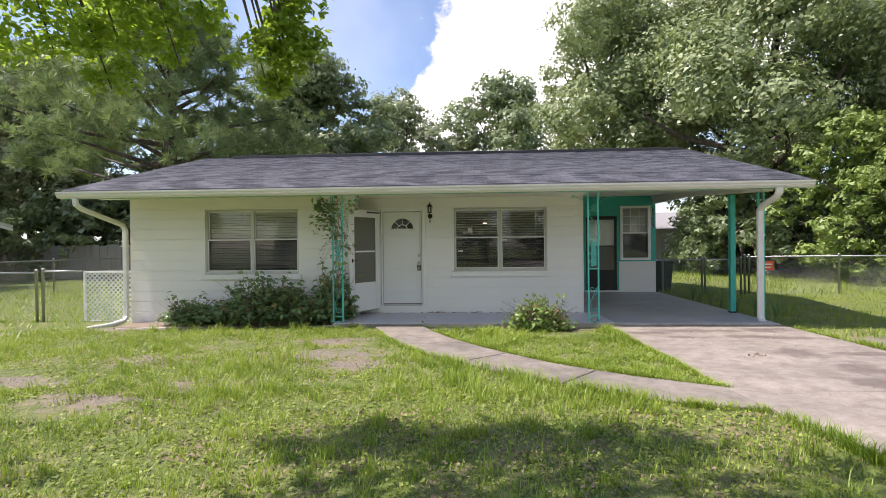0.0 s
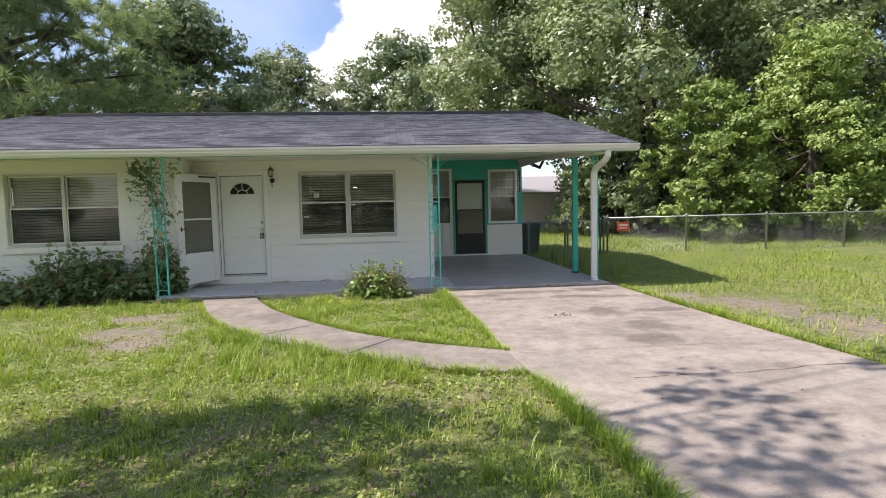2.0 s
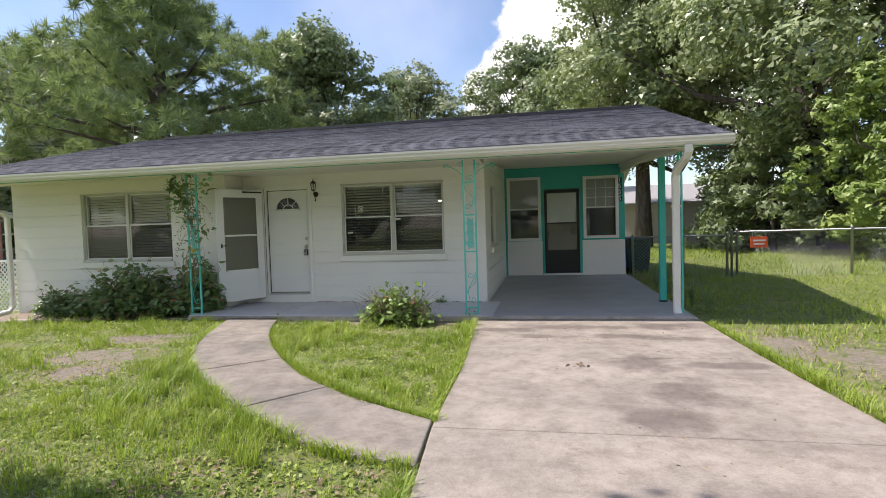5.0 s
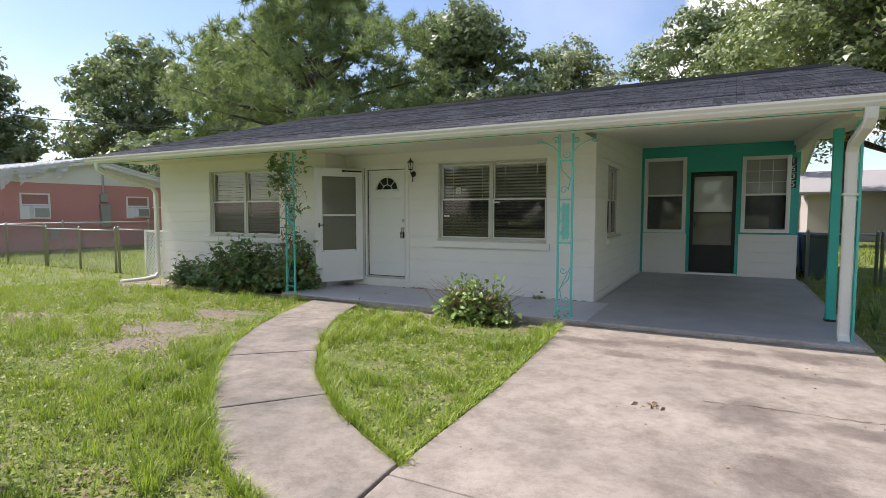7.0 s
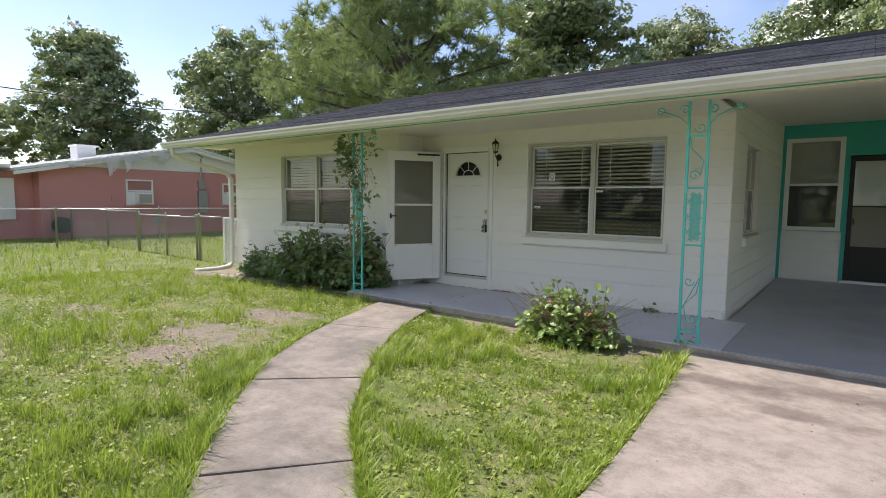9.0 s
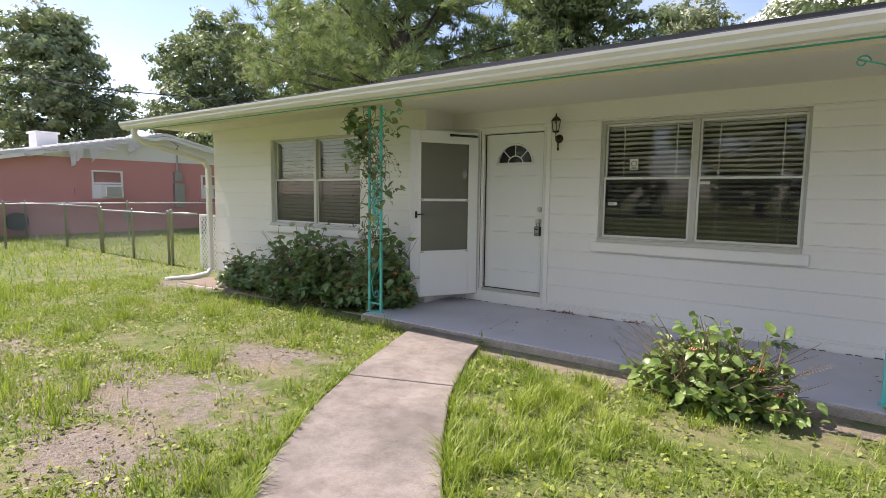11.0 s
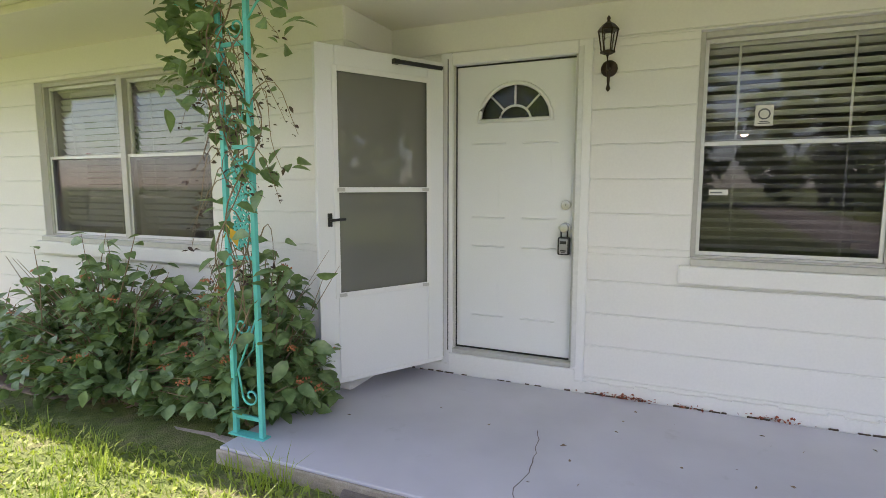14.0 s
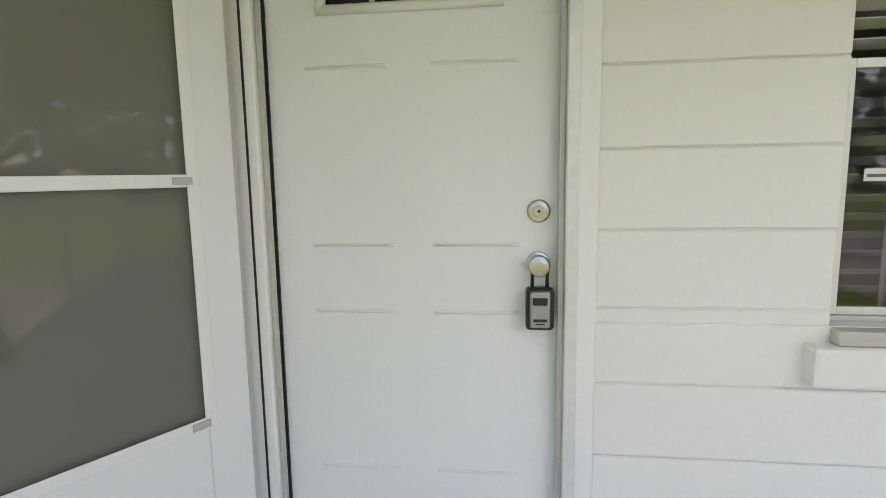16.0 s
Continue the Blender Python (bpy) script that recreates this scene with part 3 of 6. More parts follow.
def build_walls():
    wall_run("wall_front_left", "x", LEFTF, -1, -7.097, -2.433, -0.35, 2.44, 0.2, [W1], "white painted concrete block wall with fine course joints")
    wall_run("wall_front_return", "y", -2.43, 1, LEFTF + 0.013, FRONT - 0.002, -0.35, 2.44, 0.2, [], "white painted concrete block return wall")
    wall_run("wall_front", "x", FRONT, -1, -2.63, SIDE - 0.003, -0.35, 2.44, 0.2, [W2, (DOOR[0], DOOR[1], -0.0, DOOR[3])], "white painted concrete block front wall with course joints")
    wall_run("wall_carport_side", "y", SIDE, 1, FRONT + 0.013, BACK - 0.002, -0.35, 2.78, 0.2, [WS], "white painted concrete block wall beside the carport")
    wall_run("wall_west", "y", -7.10, -1, LEFTF + 0.013, 19.3, -0.45, 2.44, 0.2, [WW], "white painted block side wall")
    wall_run("wall_back", "x", 19.5, 1, -7.10, 5.25, -0.45, 2.44, 0.2, [], "white painted block back wall", courses=False)
    wall_run("wall_east", "y", 5.25, 1, BACK + 0.2, 19.3, -0.35, 2.44, 0.2, [], "white painted block side wall", courses=False)
    # carport back wall: white block below, teal boards above
    low = (CD[0] - 0.06, CD[1] + 0.06, -0.35, 0.87)
    wall_run("wall_carport_back", "x", BACK, -1, SIDE, 5.25, -0.35, 0.86, 0.2, [low], "white painted block half wall at the carport's back")
    top = tagged(new("wall_carport_upper"), "teal painted board wall round the carport windows", "wall", kind="structure")
    b = Build()
    xs = (SIDE, CW1[0] - 0.0, CW1[1], CD[0], CD[1], CW2[0], CW2[1], 5.25)
    for xa, xb, z0, z1 in ((xs[0], xs[1], 0.862, 2.76), (xs[2], xs[3], 0.862, 2.76), (xs[4], xs[5], 0.862, 2.76), (xs[6], xs[7], 0.862, 2.76),
                           (xs[1], xs[2], 0.862, CW1[2]), (xs[1], xs[2], CW1[3], 2.76), (xs[5], xs[6], 0.862, CW2[2]), (xs[5], xs[6], CW2[3], 2.76), (xs[3], xs[4], CD[3], 2.76)):
        b.box(xa, xb, BACK - 0.012, BACK + 0.16, z0, z1)
    b.box(CD[0] - 0.058, CD[0], BACK - 0.014, BACK + 0.14, -0.03, 0.86).box(CD[1], CD[1] + 0.058, BACK - 0.014, BACK + 0.14, -0.03, 0.86)
    b.box(SIDE + 0.002, SIDE + 0.05, BACK - 0.03, BACK - 0.012, -0.03, 2.70)
    b.ob("boards", "teal", top)
    # the foot of the wall, with broken paint over the slab
    foot = tagged(new("wall_foot"), "rough painted mortar strip along the wall's foot", "wall", kind="structure")
    b = Build()
    for i in range(60):
        x0 = -2.42 + i * 4.64 / 60
        b.box(x0, x0 + 4.64 / 60, FRONT - 0.028 - random.uniform(0, 0.006), FRONT - 0.003, -0.06 + random.uniform(0, 0.012), 0.045 + random.uniform(-0.008, 0.008))
    b.ob("mortar", "wall", foot)
    b = Build()
    for i in range(70):
        x0 = -2.4 + i * 4.6 / 70
        if random.random() < 0.6:
            b.box(x0, x0 + random.uniform(0.02, 0.066), FRONT - 0.040, FRONT - 0.03, -0.035, -0.028 + random.uniform(0, 0.006))
    b.ob("crack", "joint", foot)
    floor = Build().box(-6.88, SIDE - 0.21, FRONT + 0.21, 19.2, -0.2, 0.10).ob("floor_indoors", "room")
    tagged(floor, "plain indoor floor seen dimly through blinds", "floor", kind="structure")
    ceil = Build().box(-7.05, SIDE - 0.22, LEFTF + 0.02, 19.4, 2.445, 2.475).box(SIDE - 0.2, 5.2, BACK + 0.2, 19.4, 2.78, 2.80).ob("ceiling", "room")
    tagged(ceil, "plain indoor ceiling", "ceiling", kind="structure")
    part = Build().box(-6.88, SIDE - 0.21, 18.4, 18.5, 0.1, 2.44).box(-2.75, -2.66, FRONT + 0.21, 18.4, 0.1, 2.44).ob("wall_indoors", "room")
    tagged(part, "plain indoor partition walls", "wall", kind="structure")
    part = Build().box(SIDE + 0.01, 5.2, 18.0, 18.1, -0.03, 2.44).box(SIDE - 0.2, SIDE - 0.1, BACK, 19.0, -0.03, 2.44).box(SIDE, 5.2, BACK + 0.2, 18, -0.08, 0.02).ob("wall_utility", "room")
    tagged(part, "plain utility room walls", "wall", kind="structure")


build_walls()

# roof: gable, ridge along x
EAVE_Y, EAVE_Z, RIDGE_Y, RIDGE_Z = 9.58, 2.455, 14.95, 3.90
RX0, RX1 = -7.67, 5.74


def build_roof():
    roof = tagged(new("roof"), "low gable roof of dark grey asphalt shingles", "roof", kind="structure")
    slope = (RIDGE_Z - EAVE_Z) / (RIDGE_Y - EAVE_Y)
    rows = 41
    for side in (1, -1):
        b = Build()
        for k in range(rows):
            ya, yb = EAVE_Y + (RIDGE_Y - EAVE_Y) * k / rows, EAVE_Y + (RIDGE_Y - EAVE_Y) * (k + 1) / rows + 0.05
            za, zb = EAVE_Z + slope * (ya - EAVE_Y), EAVE_Z + slope * (yb - EAVE_Y)
            prof = [(ya, za + 0.014), (yb, min(zb, RIDGE_Z + 0.01)), (yb, zb - 0.02), (ya, za - 0.006)]
            if side < 0:
                prof = [(2 * RIDGE_Y - y, z) for y, z in prof]
            b.extrude_x(prof, RX0, RX1)
        b.ob("shingles", "shingle", roof)
        deck = [(EAVE_Y + 0.02, EAVE_Z - 0.012), (RIDGE_Y, RIDGE_Z - 0.012), (RIDGE_Y, RIDGE_Z - 0.10), (EAVE_Y + 0.02, EAVE_Z - 0.10)]
        if side < 0:
            deck = [(2 * RIDGE_Y - y, z) for y, z in deck]
        Build().extrude_x(deck, RX0 + 0.03, RX1 - 0.03).ob("roof_deck", "soffit", roof)
        for x0, x1 in ((RX0 + 0.0, RX0 + 0.028), (RX1 - 0.028, RX1)):
            rake = [(y, z - 0.004) for y, z in deck[:2]] + [(deck[2][0], deck[2][1] - 0.06), (deck[3][0], deck[3][1] - 0.04)]
            Build().extrude_x(rake, x0 + 0.001, x1 - 0.001).ob("rake_board", "gutter", roof)
    cap = [(RIDGE_Y - 0.15, RIDGE_Z - 0.02), (RIDGE_Y - 0.14, RIDGE_Z + 0.045), (RIDGE_Y, RIDGE_Z + 0.075), (RIDGE_Y + 0.17, RIDGE_Z - 0.015), (RIDGE_Y, RIDGE_Z + 0.015)]
    Build().extrude_x(cap, RX0 + 0.9, RX1 - 0.25).ob("ridge_cap", "black", roof)
    gable = tagged(new("gable_wall"), "white gable end under the roof", "wall", kind="structure")
    for x0 in (-7.08, 5.16):
        Build().extrude_x([(LEFTF, 2.48), (RIDGE_Y, 3.76), (19.3, 2.55)], x0, x0 + 0.06).ob("board", "soffit", gable)
    sof = tagged(new("soffit"), "cream painted soffit boards under the eave", "soffit", kind="structure")
    Build().box(RX0 + 0.03, -2.44, EAVE_Y + 0.02, LEFTF - 0.002, 2.385, 2.405).ob("board", "soffit", sof)
    Build().box(-2.438, SIDE, EAVE_Y + 0.02, FRONT - 0.002, 2.385, 2.405).ob("board", "soffit", sof)
    rise = 0.058
    yb = BACK - 0.016
    Build().extrude_x([(EAVE_Y + 0.02, 2.385), (yb, 2.385 + rise * (yb - EAVE_Y)), (yb, 2.405 + rise * (yb - EAVE_Y)), (EAVE_Y + 0.02, 2.405)], SIDE + 0.003, RX1 - 0.03).ob("board", "soffit", sof)
    Build().extrude_x([(9.95, 2.29), (yb, 2.29 + rise * (yb - EAVE_Y)), (yb, 2.383 + rise * (yb - EAVE_Y)), (9.95, 2.383 + rise * (9.95 - EAVE_Y))], 5.12, 5.30).ob("beam", "soffit", sof)
    Build().box(-7.05, RX1 - 0.35, 9.93, 10.07, 2.335, 2.384).ob("beam", "soffit", sof, 0.004)
    fas = tagged(new("fascia"), "white fascia with a turquoise lower edge", "fascia", kind="structure")
    Build().box(RX0, RX1, EAVE_Y + 0.0, EAVE_Y + 0.022, 2.31, 2.44).ob("board", "trim", fas)
    Build().box(RX0 + 0.01, RX1 - 0.01, EAVE_Y + 0.024, EAVE_Y + 0.05, 2.302, 2.309).ob("edge", "teal", fas)
    # gutter: K profile
    gut = tagged(new("gutter"), "white aluminium gutter along the front eave", "gutter", kind="structure")
    y = EAVE_Y
    prof = [(y - 0.004, 2.43), (y - 0.004, 2.318), (y - 0.065, 2.318), (y - 0.095, 2.355), (y - 0.095, 2.375), (y - 0.118, 2.405), (y - 0.118, 2.43), (y - 0.108, 2.43),
            (y - 0.108, 2.408), (y - 0.088, 2.378), (y - 0.088, 2.358), (y - 0.062, 2.325), (y - 0.010, 2.325), (y - 0.010, 2.43)]
    Build().extrude_x(prof, RX0, RX1).ob("trough", "gutter", gut)
    cp = [(y - 0.004, 2.43), (y - 0.004, 2.318), (y - 0.065, 2.318), (y - 0.095, 2.355), (y - 0.118, 2.405), (y - 0.118, 2.43)]
    for x0 in (RX0 - 0.006, RX1 + 0.001):
        Build().extrude_x(cp, x0, x0 + 0.005).ob("end_cap", "gutter", gut)


def bent_pipe(name, pts, w, d, parent, mat="gutter"):
    """Rectangular downpipe through points, with ribbed corners."""
    b = Build()
    P = [Vector(p) for p in pts]
    n0 = 0
    for i, p in enumerate(P):
        t = (P[min(i + 1, len(P) - 1)] - P[max(i - 1, 0)]).normalized()
        side = Vector((1, 0, 0)) if abs(t.x) < 0.7 else Vector((0, 1, 0))
        u = (side - t * side.dot(t)).normalized()
        v = t.cross(u)
        for a, c in ((-1, -0.6), (-0.7, -1), (0.7, -1), (1, -0.6), (1, 0.6), (0.7, 1), (-0.7, 1), (-1, 0.6)):
            b.v.append(tuple(p + u * a * w / 2 + v * c * d / 2))
        if i:
            for k in range(8):
                q, r = n0 + k, n0 + (k + 1) % 8
                b.f.append((q, r, r + 8, q + 8))
            n0 += 8
    b.f += [tuple(range(8)), tuple(range(n0 + 7, n0 - 1, -1))]
    return b.ob(name, mat, parent, smooth=False)


build_roof()


def build_downpipes():
    p = thing("downpipe", (-7.22, 10.66, -0.2), "white aluminium downpipe with a long splash elbow", "downpipe", "downpipes")
    bent_pipe("pipe", [(-0.13, -1.12, 2.52), (-0.13, -1.10, 2.40), (-0.10, -0.98, 2.32), (-0.02, -0.30, 2.14), (0.06, -0.07, 2.06), (0.075, 0.0, 1.95), (0.075, 0.0, 0.20), (0.06, -0.05, 0.11), (-0.05, -0.25, 0.06), (-0.32, -0.62, 0.03)], 0.10, 0.075, p)
    Build().box(-0.0, 0.15, -0.045, 0.06, 1.62, 1.645).ob("strap", "gutter", p)
    Build().box(0.0, 0.15, -0.045, 0.06, 0.5, 0.525).ob("strap", "gutter", p)
    p = thing("downpipe", (5.13, 10.06, -0.05), "white aluminium downpipe at the carport corner post", "downpipe", "downpipes")
    bent_pipe("pipe", [(0.05, -0.54, 2.37), (0.05, -0.53, 2.28), (0.04, -0.46, 2.21), (0.0, -0.08, 2.08), (0.0, 0.0, 2.0), (0.0, 0.0, 0.10), (0.0, -0.02, 0.05), (0.0, -0.08, 0.0)], 0.105, 0.08, p)
    Build().box(-0.065, 0.065, -0.05, 0.05, 1.55, 1.575).ob("strap", "gutter", p)


build_downpipes()


# ---- windows and doors ----
def slat_mesh(width, mat):
    me = Build().box(-width / 2, width / 2, -0.024, 0.024, -0.002, 0.002).mesh("slat")
    me.materials.append(MAT[mat])
    return me


def house_window(name, label, x0, x1, z0, z1, plane, mat_blind, blind_drop, tilt, sticker=False, rz=0.0, origin=None, blinds=True, recess=0.055):
    """Twin single-hung aluminium window in a block wall, sill below, blinds behind. Local x along the wall, y inwards."""
    w, h = x1 - x0, z1 - z0
    t = thing(name, origin or ((x0 + x1) / 2, plane, z0), label, "window", kind="structure", rz=rz)
    fw, mw = 0.028, 0.030
    b = Build()
    for a, c in ((-w / 2, -w / 2 + fw), (w / 2 - fw, w / 2)):
        b.box(a, c, recess, recess + 0.09, 0, h)
    b.box(-w / 2 + fw, w / 2 - fw, recess, recess + 0.09, 0, 0.014).box(-w / 2 + fw, w / 2 - fw, recess, recess + 0.09, h - 0.032, h)
    b.box(-mw, mw, recess - 0.004, recess + 0.09, 0.014, h - 0.032)
    b.ob("frame", "alu", t, 0.003)
    mid = h * 0.51
    for s in (-1, 1):
        a, c = (-w / 2 + fw, -mw) if s < 0 else (mw, w / 2 - fw)
        b = Build()
        for z_lo, z_hi, dy in ((0.015, mid + 0.018, 0.012), (mid - 0.012, h - 0.033, 0.042)):
            y0, y1 = recess + dy, recess + dy + 0.026
            b.box(a + 0.001, a + 0.021, y0, y1, z_lo, z_hi).box(c - 0.021, c - 0.001, y0, y1, z_lo, z_hi)
            b.box(a + 0.021, c - 0.021, y0, y1, z_lo, z_lo + 0.022).box(a + 0.021, c - 0.021, y0, y1, z_hi - 0.024, z_hi)
        b.ob("sash", "sash", t, 0.002)
        for z_lo, z_hi, dy in ((0.03, mid, 0.026), (mid + 0.01, h - 0.05, 0.056)):
            g = Build().box(a + 0.016, c - 0.016, recess + dy, recess + dy + 0.004, z_lo, z_hi).ob("pane", "glass", t)
            g.visible_shadow = False
        g = Build().box(a + 0.016, c - 0.016, recess + 0.014, recess + 0.016, 0.03, mid).ob("insect_screen", "screen", t)
        g.visible_shadow = False
    b = Build().box(-w / 2 - 0.06, w / 2 + 0.06, -0.055, recess - 0.003, -0.15, -0.042)
    b.ob("sill", "wall", t, 0.012)
    Build().box(-w / 2 + 0.002, w / 2 - 0.002, -0.04, recess + 0.1, -0.041, -0.002).ob("sill_top", "alu", t, 0.004)
    if blinds:
        for s in (-1, 1):
            a, c = (-w / 2 + 0.03, -0.02) if s < 0 else (0.02, w / 2 - 0.03)
            bl = thing("window_blind", (0, 0, 0), "horizontal slatted vinyl blind behind the glass", "blind", "window blinds")
            bl.matrix_basis = t.matrix_basis @ pose((a + c) / 2, recess + 0.135, 0)
            Build().box(-(c - a) / 2, (c - a) / 2, -0.025, 0.03, h - 0.07, h - 0.02).ob("head_rail", mat_blind, bl)
            me = slat_mesh(c - a - 0.02, mat_blind)
            n = int((h * blind_drop - 0.08) / 0.052)
            for k in range(n):
                o = new("slat", me)
                o.parent = bl
                o.matrix_basis = pose(random.uniform(-0.002, 0.002), 0, h - 0.09 - 0.052 * k, tilt + random.uniform(-5, 5), random.uniform(-0.35, 0.35), 0)
            bb = Build()
            for u in (-0.3, 0.3):
                bb.box((c - a) * u - 0.006, (c - a) * u + 0.006, -0.028, -0.0265, h - 0.09 - 0.052 * n, h - 0.07)
            bb.ob("ladder_tape", mat_blind, bl)
    return t


def build_windows():
    house_window("window_1", "aluminium twin sash window with half-closed blinds", *W1[:2], W1[2], W1[3], LEFTF, "blind", 0.98, -52)
    house_window("window_6", "aluminium window in the west wall", WW[0], WW[1], WW[2], WW[3], 0, "blind", 1.0, 0, rz=-90, origin=(-7.10, (WW[0] + WW[1]) / 2, WW[2]), blinds=False)
    t = house_window("window_2", "aluminium twin sash window with dark blinds and stickers", *W2[:2], W2[2], W2[3], FRONT, "blind_dark", 1.0, -26)
    b = thing("window_sticker", (-0.10, FRONT + 0.094, 1.635), "small square emergency sticker on the glass", "sticker")
    Build().box(-0.045, 0.045, 0, 0.001, 0, 0.115).ob("paper", "paper", b)
    bb = Build()
    for k in range(10):
        a0, a1 = 2 * math.pi * k / 10, 2 * math.pi * (k + 1) / 10
        n = len(bb.v)
        bb.v += [(r * math.cos(a), -0.0015, 0.066 + r * math.sin(a)) for a in (a0, a1) for r in (0.024, 0.032)]
        bb.f.append((n, n + 1, n + 3, n + 2))
    bb.box(-0.03, 0.03, -0.0016, -0.0012, 0.012, 0.018).box(-0.022, 0.022, -0.0016, -0.0012, 0.022, 0.027)
    bb.ob("print", "ink", b)
    b = thing("window_sticker", (-0.31, FRONT + 0.062, 1.245), "small white label on the lower pane", "sticker")
    Build().box(-0.05, 0.05, 0, 0.001, 0, 0.032).ob("paper", "paper", b)
    Build().box(-0.044, 0.02, -0.0016, -0.0012, 0.01, 0.018).ob("print", "ink", b)
    b = thing("window_sticker", (0.62, FRONT + 0.062, 1.475), "small white label on the lower pane", "sticker")
    Build().box(-0.05, 0.05, 0, 0.001, 0, 0.028).ob("paper", "paper", b)
    # side window of the carport wall
    house_window("window_3", "aluminium sash window in the carport side wall", WS[0], WS[1], WS[2], WS[3], 0, "blind_dark", 1.0, 14, rz=90, origin=(SIDE, (WS[0] + WS[1]) / 2, WS[2]))
    for i, (x0, x1, z0, z1) in enumerate((CW1, CW2)):
        w, h = x1 - x0, z1 - z0
        t = thing("window_%d" % (4 + i), ((x0 + x1) / 2, BACK - 0.012, z0), "white framed sash window in the teal carport wall", "window", kind="structure")
        b = Build()
        b.box(-w / 2 - 0.02, -w / 2 + 0.055, -0.03, 0.08, -0.02, h + 0.02).box(w / 2 - 0.055, w / 2 + 0.02, -0.03, 0.08, -0.02, h + 0.02)
        b.box(-w / 2 + 0.055, w / 2 - 0.055, -0.03, 0.08, -0.02, 0.05).box(-w / 2 + 0.055, w / 2 - 0.055, -0.03, 0.08, h - 0.05, h + 0.02)
        b.ob("frame", "trim", t, 0.004)
        Build().box(-w / 2 + 0.055, w / 2 - 0.055, 0.0, 0.05, h / 2 - 0.02, h / 2 + 0.02).ob("sash", "trim", t, 0.003)
        g = Build().box(-w / 2 + 0.05, w / 2 - 0.05, 0.03, 0.034, 0.04, h - 0.04).ob("pane", "glass", t)
        g.visible_shadow = False
        g = Build().box(-w / 2 + 0.05, w / 2 - 0.05, 0.012, 0.014, 0.04, h / 2).ob("insect_screen", "screen", t)
        g.visible_shadow = False
        # grey curtain sheet close behind the glass
        Build().box(-w / 2 + 0.04, w / 2 - 0.04, 0.085, 0.09, 0.02, h - 0.02).ob("pane_backing", "room", t)
        if i == 1:
            b = Build()
            for u in (-1 / 6, 1 / 6):
                b.box((w - 0.11) * u - 0.006, (w - 0.11) * u + 0.006, 0.018, 0.029, h / 2 + 0.02, h - 0.05)
            for u in (1 / 3, 2 / 3):
                z = h / 2 + 0.02 + (h / 2 - 0.07) * u
                b.box(-w / 2 + 0.055, w / 2 - 0.055, 0.020, 0.0285, z - 0.006, z + 0.006)
            b.ob("glazing_bar", "trim", t)


build_windows()


def frame_casing():
    t = tagged(new("door_casing"), "white painted wooden door casing and threshold", "door frame", kind="structure")
    y0, y1 = FRONT - 0.022, FRONT + 0.14
    b = Build()
    b.box(DOOR[0] - 0.055, DOOR[0] + 0.03, y0, y1, 0.03, DOOR[3] + 0.06).box(DOOR[1] - 0.03, DOOR[1] + 0.055, y0, y1, 0.03, DOOR[3] + 0.06)
    b.box(DOOR[0] + 0.03, DOOR[1] - 0.03, y0, y1, DOOR[3] - 0.02, DOOR[3] + 0.06)
    b.ob("casing", "trim", t, 0.006)
    b = Build().box(DOOR[0] + 0.032, DOOR[0] + 0.045, y0 + 0.02, y0 + 0.032, 0.16, DOOR[3] - 0.02).box(DOOR[1] - 0.045, DOOR[1] - 0.032, y0 + 0.02, y0 + 0.032, 0.16, DOOR[3] - 0.02)
    b.ob("storm_stop", "alu", t)
    for xa in (DOOR[0] + 0.0305, DOOR[1] - 0.0345):
        Build().box(xa - 0.002, xa + 0.006, FRONT + 0.036, FRONT + 0.06, 0.15, DOOR[3] - 0.021).ob("weatherstrip", "black", t)
    # black strips draw the dark gap line round the leaf
    b = Build().box(DOOR[0] + 0.0305, DOOR[0] + 0.041, FRONT + 0.038, FRONT + 0.0445, 0.15, DOOR[3] - 0.021).box(DOOR[1] - 0.041, DOOR[1] - 0.0305, FRONT + 0.038, FRONT + 0.0445, 0.15, DOOR[3] - 0.021)
    b.box(DOOR[0] + 0.042, DOOR[1] - 0.042, FRONT + 0.038, FRONT + 0.0445, DOOR[3] - 0.031, DOOR[3] - 0.021)
    b.ob("door_gap_line", "black", t)
    Build().box(DOOR[1] - 0.028, DOOR[1] + 0.004, y0 - 0.006, y0 - 0.0005, 0.13, DOOR[3] + 0.02).ob("storm_frame", "sash", t, 0.002)
    # black strip on the casing stands for the shade in the hinge-side gap
    Build().box(DOOR[0] - 0.005, DOOR[0] + 0.001, y0 - 0.004, y0 - 0.0005, 0.13, DOOR[3] + 0.02).ob("hinge_gap_shade", "black", t)
    Build().box(DOOR[0] - 0.0, DOOR[1] - 0.0, FRONT - 0.03, FRONT + 0.2, -0.06, 0.115).ob("step", "wall", t, 0.008)
    Build().box(DOOR[0] + 0.03, DOOR[1] - 0.03, FRONT - 0.026, FRONT + 0.15, 0.117, 0.148).ob("threshold", "alu", t, 0.005)


